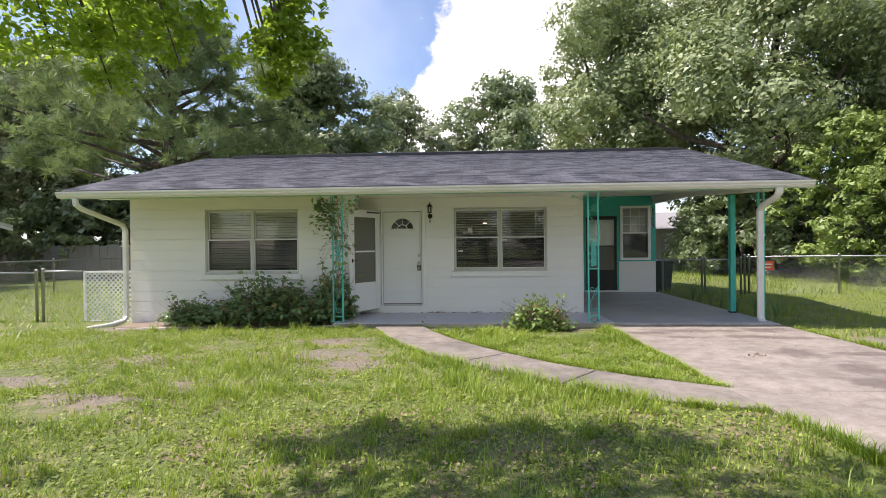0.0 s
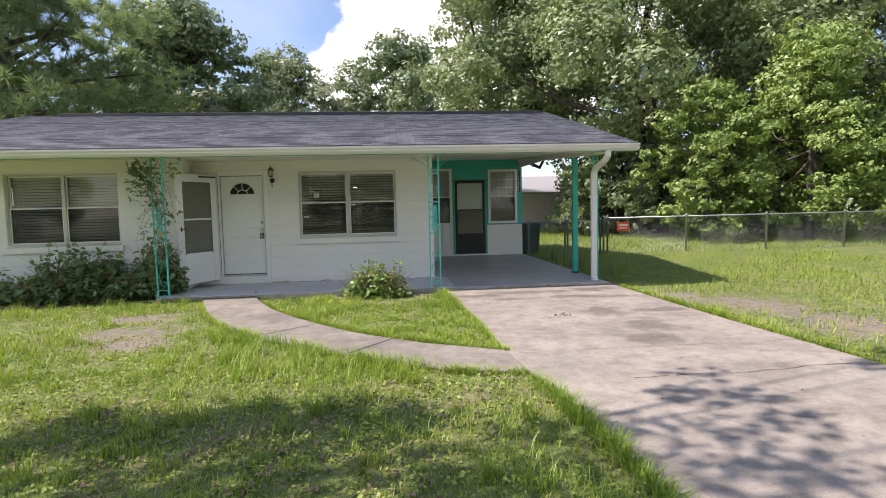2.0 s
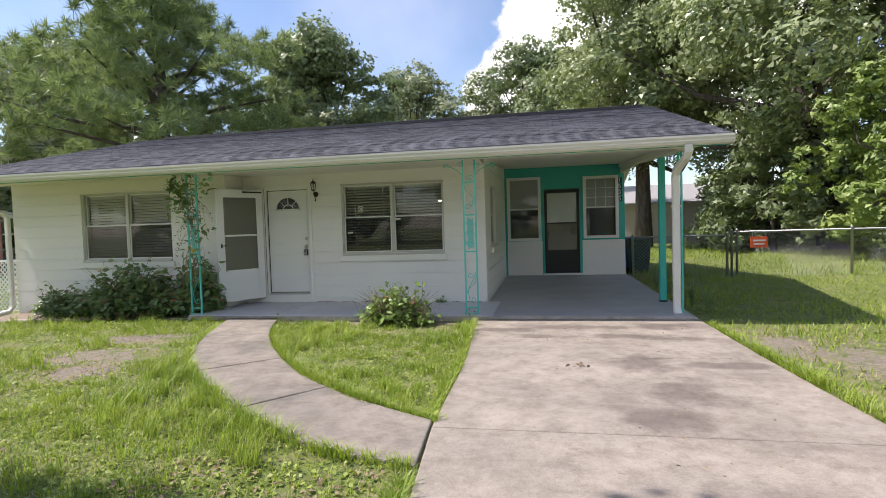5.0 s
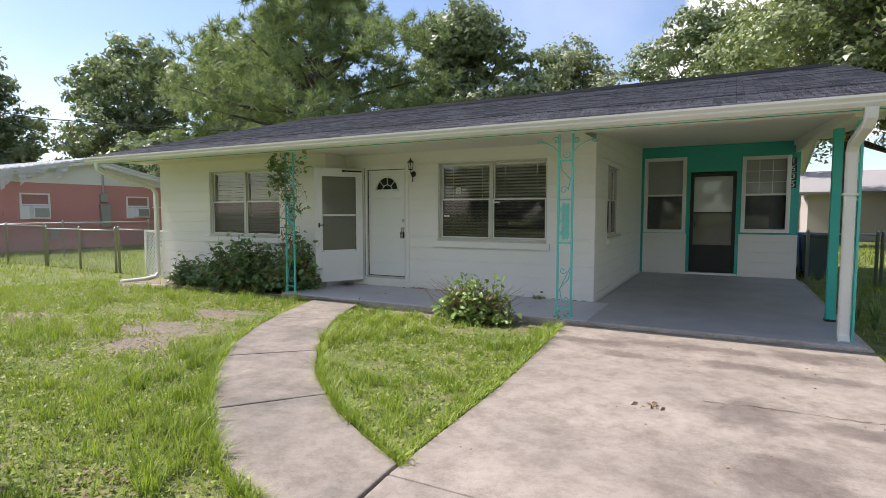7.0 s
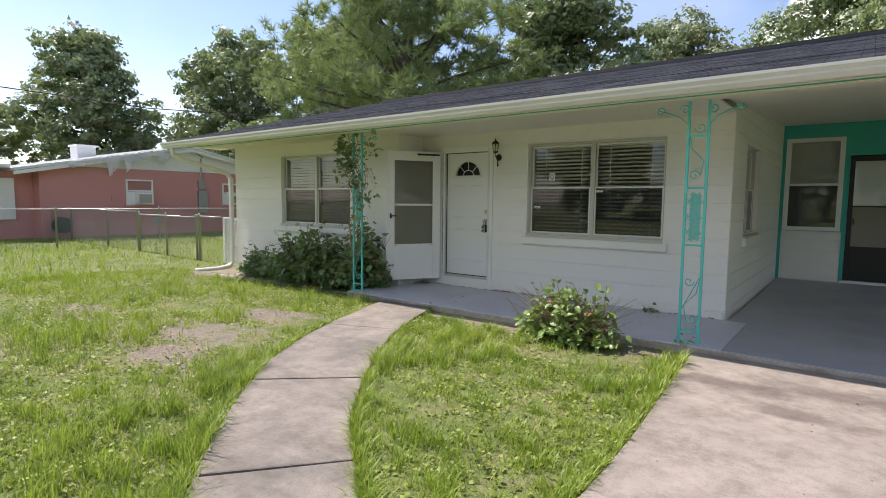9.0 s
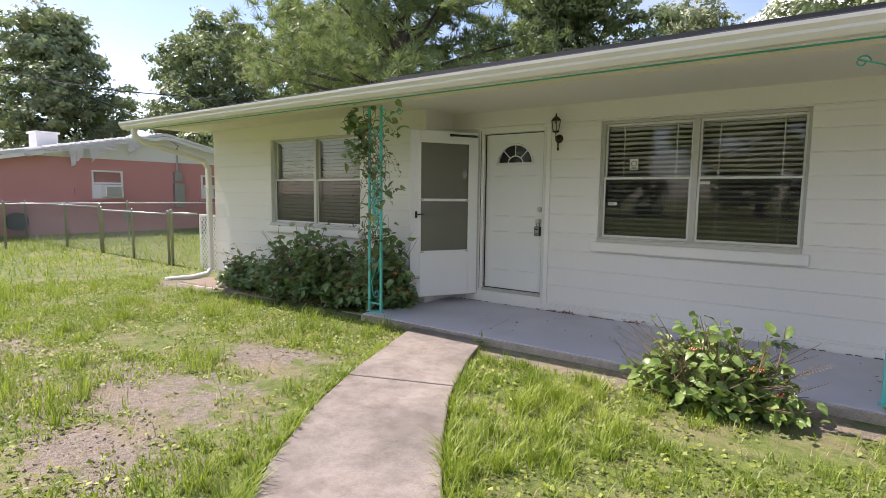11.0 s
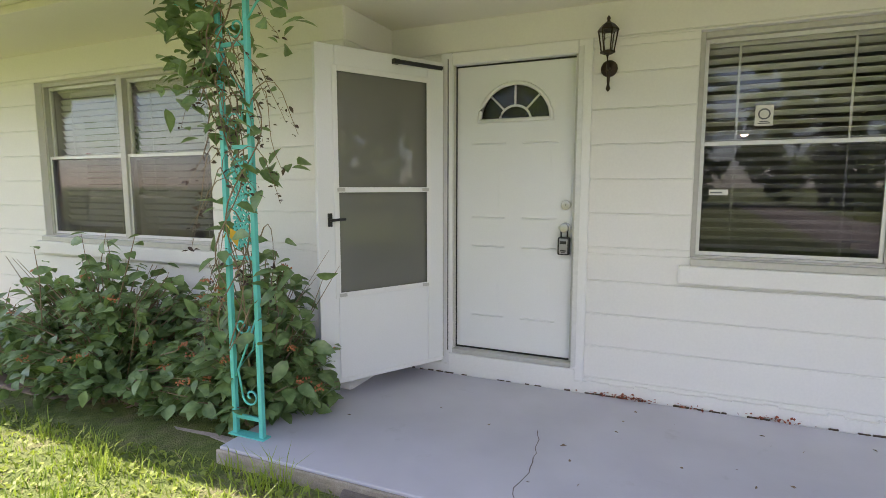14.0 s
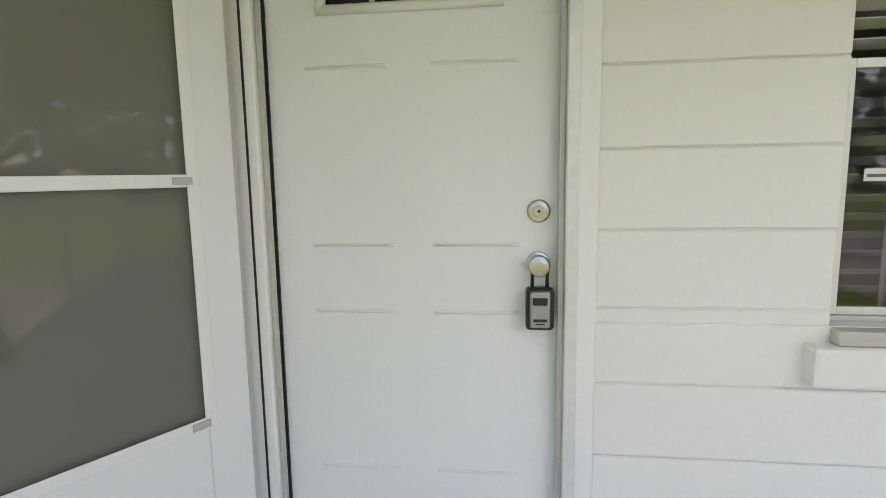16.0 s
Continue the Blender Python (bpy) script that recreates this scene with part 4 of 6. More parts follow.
def front_door():
    """Six-panel steel door with a half-round fan light."""
    x0, x1, z0, z1 = DOOR[0] + 0.034, DOOR[1] - 0.034, 0.156, DOOR[3] - 0.024
    cx, w, y = (x0 + x1) / 2, x1 - x0, FRONT + 0.045
    t = thing("front_door", (cx, y, z0), "closed white panelled steel door with a fan light", "door")
    h = z1 - z0
    fz, fr = 1.575, 0.245
    b = Build()
    # leaf round the half-round hole
    N = 24
    arc = [(fr * math.cos(math.pi * k / N), fz + fr * 0.97 * math.sin(math.pi * k / N)) for k in range(N + 1)]
    b.box(-w / 2, w / 2, 0, 0.04, 0, fz)
    n = len(b.v)
    for k, (x, z) in enumerate(arc):
        u = k / N
        ex = w / 2 - w * u
        top = (ex, h)
        b.v += [(x, 0, z), (top[0], 0, top[1]), (x, 0.04, z), (top[0], 0.04, top[1])]
        if k:
            q = n + 4 * k
            b.f += [(q - 4, q - 3, q + 1, q), (q - 2, q + 2, q + 3, q - 1), (q - 4, q, q + 2, q - 2)]
    # sides under the arc's ends
    n = len(b.v)
    for s in (1, -1):
        n = len(b.v)
        b.v += [(s * fr, 0, fz), (s * w / 2, 0, fz), (s * w / 2, 0, h), (s * fr, 0.04, fz), (s * w / 2, 0.04, fz), (s * w / 2, 0.04, h)]
        b.f += [(n, n + 1, n + 2), (n + 3, n + 5, n + 4)]
    b.ob("leaf", "door", t)
    g = Build()
    g.v = [(x, 0.02, z) for x, z in arc]
    g.f = [tuple(range(len(arc)))]
    g.ob("pane", "glass", t).visible_shadow = False
    # black sheet close behind the fan light stands for the unlit room
    back = Build().box(-fr, fr, 0.045, 0.05, fz, fz + fr)
    back.ob("pane_backing", "black", t)
    b = Build()
    rim = [(1.0 * x, -0.006, z) for x, z in arc]
    b.tube(rim, 0.014, 6).tube([(-fr - 0.012, -0.006, fz), (fr + 0.012, -0.006, fz)], 0.014, 6)
    inner = [(0.105 * math.cos(math.pi * k / 12), 0.008, fz + 0.095 * math.sin(math.pi * k / 12)) for k in range(13)]
    b.tube(inner, 0.008, 6)
    for a in (45, 90, 135):
        c, s = math.cos(radians(a)), math.sin(radians(a))
        b.tube([(0.10 * c, 0.008, fz + 0.092 * s), (fr * c, 0.008, fz + fr * 0.97 * s)], 0.007, 6)
    b.ob("fan_light_rim", "trim", t, smooth=True)
    # pressed panels: shallow raised fields with a moulded rim
    b = Build()
    for xa, xb in ((-0.30, -0.055), (0.055, 0.30)):
        for za, zb in ((0.92, 1.43), (0.235, 0.735)):
            for (p0, p1, q0, q1) in ((xa, xb, zb - 0.012, zb), (xa, xb, za, za + 0.012)):
                n = len(b.v)
                b.v += [(p0, -0.0005, q0), (p1, -0.0005, q0), (p1, -0.0005, q1), (p0, -0.0005, q1),
                        (p0 + 0.02, -0.008, (q0 + q1) / 2), (p1 - 0.02, -0.008, (q0 + q1) / 2)]
                b.f += [(n, n + 1, n + 5, n + 4), (n + 1, n + 2, n + 5), (n + 2, n + 3, n + 4, n + 5), (n + 3, n, n + 4)]
            b.box(xa + 0.05, xb - 0.05, -0.0012, 0.0, za + 0.05, zb - 0.05)
    b.ob("panel_mould", "door", t)
    Build().box(-w / 2, w / 2, -0.004, 0.03, -0.012, 0.004).ob("sweep", "black", t)
    # deadbolt and knob
    kx = w / 2 - 0.062

    def rosette(name, z, prof, mat="chrome"):
        b = Build().lathe(prof, (0, 0), 20)
        o = b.ob(name, mat, t, smooth=False)
        o.matrix_basis = pose(kx, 0, z, 90, 0, 0)
        return o
    rosette("deadbolt", 1.02, [(0.032, 0), (0.032, 0.008), (0.027, 0.014), (0.016, 0.016), (0.015, 0.020)])
    rosette("keyhole", 1.02, [(0.004, 0.0195), (0.004, 0.0215)], "black")
    rosette("knob", 0.875, [(0.033, 0), (0.031, 0.008), (0.014, 0.012), (0.013, 0.030), (0.027, 0.040), (0.030, 0.052), (0.026, 0.062), (0.012, 0.065)])
    box = thing("lockbox", (cx + kx + 0.002, y - 0.045, z0 + 0.70), "grey and black key lockbox hanging from the knob", "lockbox")
    Build().box(-0.038, 0.038, -0.028, 0.02, 0, 0.115).ob("rubber_body", "black", box, 0.010)
    Build().box(-0.027, 0.027, -0.034, -0.02, 0.008, 0.108).ob("face", "lockbox", box, 0.006)
    Build().box(-0.020, 0.020, -0.037, -0.03, 0.072, 0.092).ob("dial_window", "black", box, 0.003)
    Build().box(-0.018, 0.018, -0.0355, -0.033, 0.026, 0.034).box(-0.012, 0.012, -0.0355, -0.033, 0.018, 0.022).ob("mark", "black", box)
    sh = [(-0.020, 0.0, 0.112), (-0.020, 0.0, 0.165), (-0.012, 0.0, 0.188), (0, 0.0, 0.196), (0.012, 0.0, 0.188), (0.020, 0.0, 0.165), (0.020, 0.0, 0.112)]
    Build().tube(sh, 0.005, 8).ob("shackle", "black", box, smooth=True)


def storm_door(hinge, end, z0, z1):
    """White aluminium storm door standing open, two glass panels over a kick panel."""
    d = Vector((end[0] - hinge[0], end[1] - hinge[1]))
    w, h = d.length, z1 - z0
    ang = math.degrees(math.atan2(d.y, d.x))
    t = thing("storm_door", (hinge[0], hinge[1], z0), "open white storm door with two greyish glass panels", "door", rz=ang)
    # local x runs from hinge to latch; the room side of the leaf faces the garden
    st, y0, y1 = 0.125, -0.018, 0.018
    g0, g1, gm = 0.56, h - 0.135, 0.56 + (h - 0.695) * 0.475
    b = Build()
    b.box(0, st, y0, y1, 0, h).box(w - st, w, y0, y1, 0, h)
    b.box(st, w - st, y0, y1, 0, g0).box(st, w - st, y0, y1, g1, h)
    b.ob("leaf", "door", t, 0.005)
    b = Build()
    for yy0, yy1 in ((y0 - 0.006, y0 - 0.0005), (y1 + 0.0005, y1 + 0.006)):
        b.box(st - 0.022, st + 0.012, yy0, yy1, g0 - 0.022, g1 + 0.022).box(w - st - 0.012, w - st + 0.022, yy0, yy1, g0 - 0.022, g1 + 0.022)
        b.box(st + 0.012, w - st - 0.012, yy0, yy1, g0 - 0.022, g0 + 0.012).box(st + 0.012, w - st - 0.012, yy0, yy1, g1 - 0.012, g1 + 0.022)
        b.box(st + 0.012, w - st - 0.012, yy0, yy1, gm - 0.016, gm + 0.016)
        b.box(0.01, w - 0.01, yy0, yy1, 0.0, 0.028)
    b.ob("glazing_frame", "trim", t, 0.003)
    b = Build()
    for z in (gm, g0 - 0.004):
        for x in (st + 0.0, w - st - 0.05):
            b.box(x, x + 0.05, y1 + 0.006, y1 + 0.010, z - 0.010, z + 0.010)
            b.box(x, x + 0.05, y0 - 0.010, y0 - 0.006, z - 0.010, z + 0.010)
    b.ob("clip", "alu", t)
    for za, zb in ((g0, gm - 0.01), (gm + 0.01, g1)):
        Build().box(st - 0.002, w - st + 0.002, -0.002, 0.002, za, zb).ob("pane", "glass_storm", t)
    b = Build().box(w - 0.085, w - 0.06, y1, y1 + 0.014, 0.98, 1.06)
    b.tube([(w - 0.072, y1 + 0.01, 1.02), (w - 0.072, y1 + 0.045, 1.02), (w - 0.155, y1 + 0.05, 1.025)], 0.009, 8)
    b.ob("latch_handle", "black", t, 0.002)
    Build().tube([(0.03, y1 + 0.025, h - 0.045), (0.40, y1 + 0.025, h - 0.045)], 0.014, 10).box(0.36, 0.40, y1, y1 + 0.03, h - 0.06, h - 0.03).ob("closer", "black", t)
    Build().box(-0.012, 0.0, -0.012, 0.012, 0.02, h - 0.02).ob("hinge_rail", "alu", t)


frame_casing()
front_door()
storm_door((-2.02, 11.28), (-2.475, 10.485), 0.075, 2.115)


def carport_door():
    x0, x1, z0, z1 = CD
    t = thing("carport_door", ((x0 + x1) / 2, BACK - 0.0, 0.0), "closed black screen door with pale upper glass", "door")
    w, h = x1 - x0 - 0.006, z1 - 0.02
    b = Build()
    b.box(-w / 2, -w / 2 + 0.07, 0, 0.035, 0.02, h).box(w / 2 - 0.07, w / 2, 0, 0.035, 0.02, h)
    b.box(-w / 2 + 0.07, w / 2 - 0.07, 0, 0.035, h - 0.08, h).box(-w / 2 + 0.07, w / 2 - 0.07, 0, 0.035, 0.02, 0.62).box(-w / 2 + 0.07, w / 2 - 0.07, 0, 0.03, 1.30, 1.33)
    b.ob("leaf", "black", t, 0.004)
    Build().box(-w / 2 + 0.07, w / 2 - 0.07, 0.012, 0.016, 0.62, 1.30).ob("pane", "glass_storm", t)
    Build().box(-w / 2 + 0.07, w / 2 - 0.07, 0.05, 0.08, 0.62, h - 0.08).ob("inner_door", "trim", t)
    g = Build().box(-w / 2 + 0.07, w / 2 - 0.07, 0.012, 0.016, 1.33, h - 0.08).ob("pane", "glass", t)
    Build().box(-w / 2 + 0.09, -w / 2 + 0.11, -0.03, 0.0, 1.0, 1.1).ob("handle", "black", t)
    s = Build().box(x0 - 0.05, x1 + 0.05, BACK - 0.06, BACK + 0.1, -0.028, 0.012).ob("door_sill", "trim", None, 0.006)
    tagged(s, "white painted door sill in the carport", "door sill", kind="structure")


carport_door()


def house_number():
    t = thing("house_number", (5.13, BACK - 0.013, 1.75), "four dark number tiles in a column on the teal wall", "house number")
    for i, ch in enumerate("1535"):
        z = 0.60 - i * 0.155
        Build().box(-0.06, 0.06, -0.012, 0, z - 0.07, z + 0.07).ob("tile", "tile_navy", t, 0.003)
        cu = bpy.data.curves.new("digit", "FONT")
        cu.body, cu.size, cu.extrude, cu.align_x, cu.align_y = ch, 0.155, 0.002, "CENTER", "CENTER"
        cu.materials.append(MAT["digit"])
        o = new("digit", cu)
        o.parent = t
        o.matrix_basis = pose(0, -0.015, z, 90, 0, 0)


house_number()


def wall_lantern():
    t = thing("wall_lantern", (-0.94, FRONT, 2.06), "dark bronze coach lantern fixed beside the door", "wall lamp")
    o = Build().lathe([(0.05, 0), (0.048, 0.012), (0.03, 0.022), (0.012, 0.03)], (0, 0), 16).ob("back_plate", "bronze", t, smooth=True)
    o.matrix_basis = pose(0, 0, -0.06, 90, 0, 0)
    Build().tube([(0, -0.02, -0.06), (0, -0.06, -0.075), (0, -0.10, -0.05), (0, -0.105, 0.0)], 0.009, 8).ob("arm", "bronze", t, smooth=True)
    Build().lathe([(0.002, -0.2), (0.014, -0.185), (0.008, -0.16), (0.010, -0.10), (0.016, -0.08), (0.010, -0.06)], (0, -0.035), 10).ob("tail", "bronze", t, smooth=True)
    Build().lathe([(0.02, 0.0), (0.042, 0.008), (0.044, 0.018), (0.036, 0.022)], (0, -0.105), 6).ob("base", "bronze", t)
    b = Build()
    for k in range(6):
        a = 2 * math.pi * k / 6
        b.tube([(0.036 * math.cos(a), -0.105 + 0.036 * math.sin(a), 0.018), (0.055 * math.cos(a), -0.105 + 0.055 * math.sin(a), 0.135)], 0.004, 4)
    b.ob("cage", "bronze", t)
    Build().lathe([(0.033, 0.02), (0.052, 0.134)], (0, -0.105), 6).ob("pane", "glass", t).visible_shadow = False
    Build().lathe([(0.062, 0.134), (0.060, 0.142), (0.035, 0.17), (0.012, 0.185), (0.008, 0.195), (0.012, 0.205), (0.002, 0.22)], (0, -0.105), 6).ob("cap", "bronze", t)
    Build().lathe([(0.012, 0.02), (0.018, 0.05), (0.02, 0.08), (0.008, 0.1)], (0, -0.105), 10).ob("bulb", "paper", t, smooth=True)


wall_lantern()


def room_lamp(x, y, z):
    t = thing("ceiling_lamp", (x, y, z), "small lit ceiling lamp indoors", "ceiling lamp", "ceiling lamps")
    Build().lathe([(0.01, -0.05), (0.04, -0.04), (0.055, -0.015), (0.045, 0.0)], (0, 0), 14).ob("shade", "bulb", t, smooth=True)
    Build().lathe([(0.012, 0.0), (0.012, 2.415 - z), (0.06, 2.42 - z), (0.06, 2.444 - z)], (0, 0), 12).ob("mount", "chrome", t)


room_lamp(-4.3, 12.9, 2.40)
room_lamp(0.31, 17.1, 2.08)


def scroll(b, cx, cz, r, turns, start, direction, y=0.0, wire=0.006):
    pts = []
    n = int(14 * turns) + 4
    for k in range(n + 1):
        u = k / n
        a = radians(start) + direction * 2 * math.pi * turns * u
        rr = r * (1 - 0.82 * u)
        pts.append((cx + rr * math.cos(a), y, cz + rr * math.sin(a)))
    b.tube(pts, wire, 5)


def lattice_post(loc, rz=0.0, arms=(1, -1)):
    """Wrought iron porch post: two legs, scrolls, cast ornament, brackets."""
    t = thing("porch_post", loc, "turquoise wrought iron porch post with scrolls", "post", "porch posts", rz=rz)
    H, hw = 2.355, 0.09
    b = Build().box(-hw - 0.013, -hw + 0.013, -0.013, 0.013, 0, H).box(hw - 0.013, hw + 0.013, -0.013, 0.013, 0, H)
    b.ob("leg", "teal_light", t, 0.003)
    b = Build()
    for z in (0.10, 0.96, 1.52, 2.02):
        Build().box(-hw + 0.013, hw - 0.013, -0.008, 0.008, z - 0.01, z + 0.01).ob("cross_bar", "teal_light", t)
    b.box(-hw - 0.03, hw + 0.03, -0.03, 0.03, -0.002, 0.006)
    b.ob("base_plate", "teal_light", t)
    b = Build()
    for z0, s in ((0.16, 1), (1.58, -1)):
        zc = z0 + 0.06
        scroll(b, 0.02 * s, zc, 0.055, 1.2, 180 if s > 0 else 0, 1)
        b.tube([(-0.035 * s, 0, zc), (-0.06 * s, 0, zc + 0.14), (0.05 * s, 0, zc + 0.26), (0.075 * s, 0, zc + 0.38)], 0.006, 5)
    b.tube([(-0.075, 0, 0.32), (0.075, 0, 0.64)], 0.006, 5)
    scroll(b, -0.02, 0.60, 0.05, 1.1, 0, -1)
    scroll(b, 0.02, 2.10, 0.055, 1.2, 180, 1)
    tagged(b.ob("scrollwork", "teal_light", t, smooth=True), kind="stuff")
    # cast panel: leaves round an oval
    b = Build()
    for zc in (1.09, 1.24, 1.39):
        for k in range(22):
            a = 2 * math.pi * k / 11 + (0.2 if k >= 11 else 0)
            q = 0.047 if k < 11 else 0.022
            scroll(b, q * math.cos(a), zc + 1.45 * q * math.sin(a), 0.024, 1.0, math.degrees(a), 1 if k % 2 else -1, 0.0, 0.0065)
    b.ob("cast_ornament", "teal_light", t, smooth=True)
    for s in arms:
        b = Build()
        b.tube([(s * hw, 0, 2.12), (s * 0.16, 0, 2.20), (s * 0.26, 0, 2.25), (s * 0.38, 0, 2.29)], 0.006, 5)
        scroll(b, s * 0.36, 2.275, 0.045, 1.2, 0, -s)
        scroll(b, s * 0.13, 2.28, 0.05, 1.2, 180, s)
        b.ob("bracket", "teal_light", t, smooth=True)
    return t


lattice_post((-2.565, 9.97, -0.03))
lattice_post((2.15, 9.99, -0.03))
lattice_post((5.22, 10.20, -0.03), rz=90, arms=(1,))
p = thing("carport_post", (5.17, 11.22, -0.03), "solid teal square wooden carport post", "post")
Build().box(-0.05, 0.05, -0.05, 0.05, 0, 2.37).ob("shaft", "teal", p, 0.005)
Build().box(-0.058, 0.058, -0.058, 0.058, 0, 0.03).ob("foot", "black", p, 0.003)


# ---- plants ----
def leaf_cloud(points, size, spread=0.5, aspect=0.5, seed=1, normals=None, single=False):
    """Folded pointed leaves at the points: returns verts and triangle faces."""
    r = np.random.default_rng(seed)
    n = len(points)
    d = r.normal(size=(n, 3))
    d[:, 2] = d[:, 2] * spread - 0.15
    d /= np.linalg.norm(d, axis=1, keepdims=True)
    up = r.normal(size=(n, 3)) * 0.6 + np.array([0, 0, 1.0])
    if normals is not None:
        up = r.normal(size=(n, 3)) * 0.45 + normals + np.array([0, 0, 0.35])
        d = d - normals * np.sum(d * normals, 1, keepdims=True) * 0.7
        d /= np.linalg.norm(d, axis=1, keepdims=True) + 1e-9
    s = np.cross(d, up)
    s /= np.linalg.norm(s, axis=1, keepdims=True) + 1e-9
    nn = np.cross(s, d)
    L = size * r.uniform(0.6, 1.25, (n, 1))
    W = L * aspect * 0.5
    base = points
    tip = points + d * L - nn * L * 0.12
    mid = points + d * L * 0.42
    a = mid + s * W + nn * L * 0.05
    b = mid - s * W + nn * L * 0.05
    V = np.stack([base, a, tip, b], 1).reshape(-1, 3)
    if single:
        V = np.stack([points + s * W * 1.1, tip, points - s * W * 0.7 + d * L * 0.15], 1).reshape(-1, 3)
        return V, np.arange(n * 3).reshape(-1, 3)
    i = np.arange(n)[:, None] * 4
    F = np.concatenate([i + [0, 1, 2], i + [0, 2, 3]], 1).reshape(-1, 3)
    return V, F


def broad_leaves(points, size, seed, aspect=0.58, droop=0.25):
    """Ovate folded leaves with a drooping tip: eleven vertices each, for plants seen close."""
    r = np.random.default_rng(seed)
    n = len(points)
    d = r.normal(size=(n, 3))
    d[:, 2] = d[:, 2] * 0.4 - 0.1
    d /= np.linalg.norm(d, axis=1, keepdims=True)
    s = np.cross(d, r.normal(size=(n, 3)) * 0.45 + np.array([0, -0.25, 1.0]))
    s /= np.linalg.norm(s, axis=1, keepdims=True)
    up = np.cross(s, d)
    L = size * r.uniform(0.55, 1.25, (n, 1))
    W = L * aspect * 0.5
    rows = []
    for u, w in ((0.0, 0.0), (0.18, 0.72), (0.45, 1.0), (0.72, 0.68), (1.0, 0.0)):
        c = points + d * L * u - up * L * droop * u * u
        if w:
            rows += [c + s * W * w + up * W * 0.28 * w, c, c - s * W * w + up * W * 0.28 * w]
        else:
            rows.append(c)
    V = np.stack(rows, 1).reshape(-1, 3)
    tri = [[0, 1, 2], [0, 2, 3]]
    for k in (1, 4):
        tri += [[k, k + 3, k + 4], [k, k + 4, k + 1], [k + 1, k + 4, k + 5], [k + 1, k + 5, k + 2]]
    tri += [[7, 10, 8], [8, 10, 9]]
    i = np.arange(n)[:, None] * 11
    F = (i[:, :, None] + np.array(tri)[None]).reshape(-1, 3)
    return V, F


def crown_points(r, blobs, per, shell=0.55, tight=0.11):
    """Points in lumpy blobs [(x, y, z, radius)], denser outside, with small sprays; and the ways outwards."""
    out, way = [], []
    for x, y, z, R in blobs:
        n = int(per * R * R)
        sprays = max(6, n // 34)
        d = r.normal(size=(sprays, 3))
        d /= np.linalg.norm(d, axis=1, keepdims=True)
        u = d.copy()
        d *= (shell + (1 - shell) * r.uniform(0, 1, (sprays, 1)) ** 0.6) * R * r.uniform(0.85, 1.15, (sprays, 1))
        d[:, 2] *= 0.74
        c = np.array([x, y, z]) + d
        k = r.integers(0, sprays, n)
        off = r.normal(size=(n, 3)) * R * np.array([tight, tight, tight * 0.6])
        out.append(c[k] + off)
        w = u[k] + off / (R * tight * 2.0)
        way.append(w / (np.linalg.norm(w, axis=1, keepdims=True) + 1e-9))
    return np.concatenate(out), np.concatenate(way)


def grow_tree(name, loc, label, height, radius, seed, mat, leaf, per, trunk_r=0.28, base=0.35, blobs=34, lean=(0, 0), flat=0.75, low=False, category="tree", group="trees behind the house"):
    """Tapered trunk, forking limbs and a lumpy crown of leaf sprays."""
    r = np.random.default_rng(seed)
    t = thing(name, loc, label, category, group)
    b = Build()
    fork = height * base
    top = np.array([lean[0], lean[1], height * 0.62])
    tr = [(0, 0, -0.3), (lean[0] * 0.1, lean[1] * 0.1, fork * 0.4), (lean[0] * 0.35, lean[1] * 0.35, fork), tuple(top)]
    b.tube(tr, [trunk_r * 1.25, trunk_r, trunk_r * 0.8, trunk_r * 0.3], 9)
    bl = []
    for k in range(blobs):
        a = 2 * math.pi * (k * 0.618 + r.uniform(-0.08, 0.08))
        u = (k + 0.5) / blobs
        zz = height * (base + (1 - base) * (0.06 + 0.86 * u)) if not low else height * (0.08 + 0.84 * u)
        prof = math.sin(math.pi * min(0.98, 0.22 + 0.74 * u)) ** flat
        rr = radius * prof * r.uniform(0.25, 0.95)
        R = radius * r.uniform(0.22, 0.36)
        c = np.array([lean[0] * 0.8 + rr * math.cos(a), lean[1] * 0.8 + rr * math.sin(a), min(zz, height - R * 0.6)])
        bl.append((*c, R))
        if k % 2 == 0:
            s = np.array(tr[2]) * (1 - u * 0.6) + top * u * 0.6
            m = (s + c) / 2 + np.array([0, 0, -0.06 * height]) + r.normal(size=3) * 0.25
            b.tube([tuple(s), tuple(m), tuple(c)], [trunk_r * 0.42, trunk_r * 0.26, trunk_r * 0.08], 5, cap=False)
    b.ob("trunk", "bark", t, smooth=True)
    P, W = crown_points(r, bl, per * 2.0, 0.5, 0.15)
    V, F = leaf_cloud(P, leaf * 0.8, seed=seed, aspect=0.9, normals=W, single=True)
    o = from_arrays("foliage", V, F, mat, t)
    return t


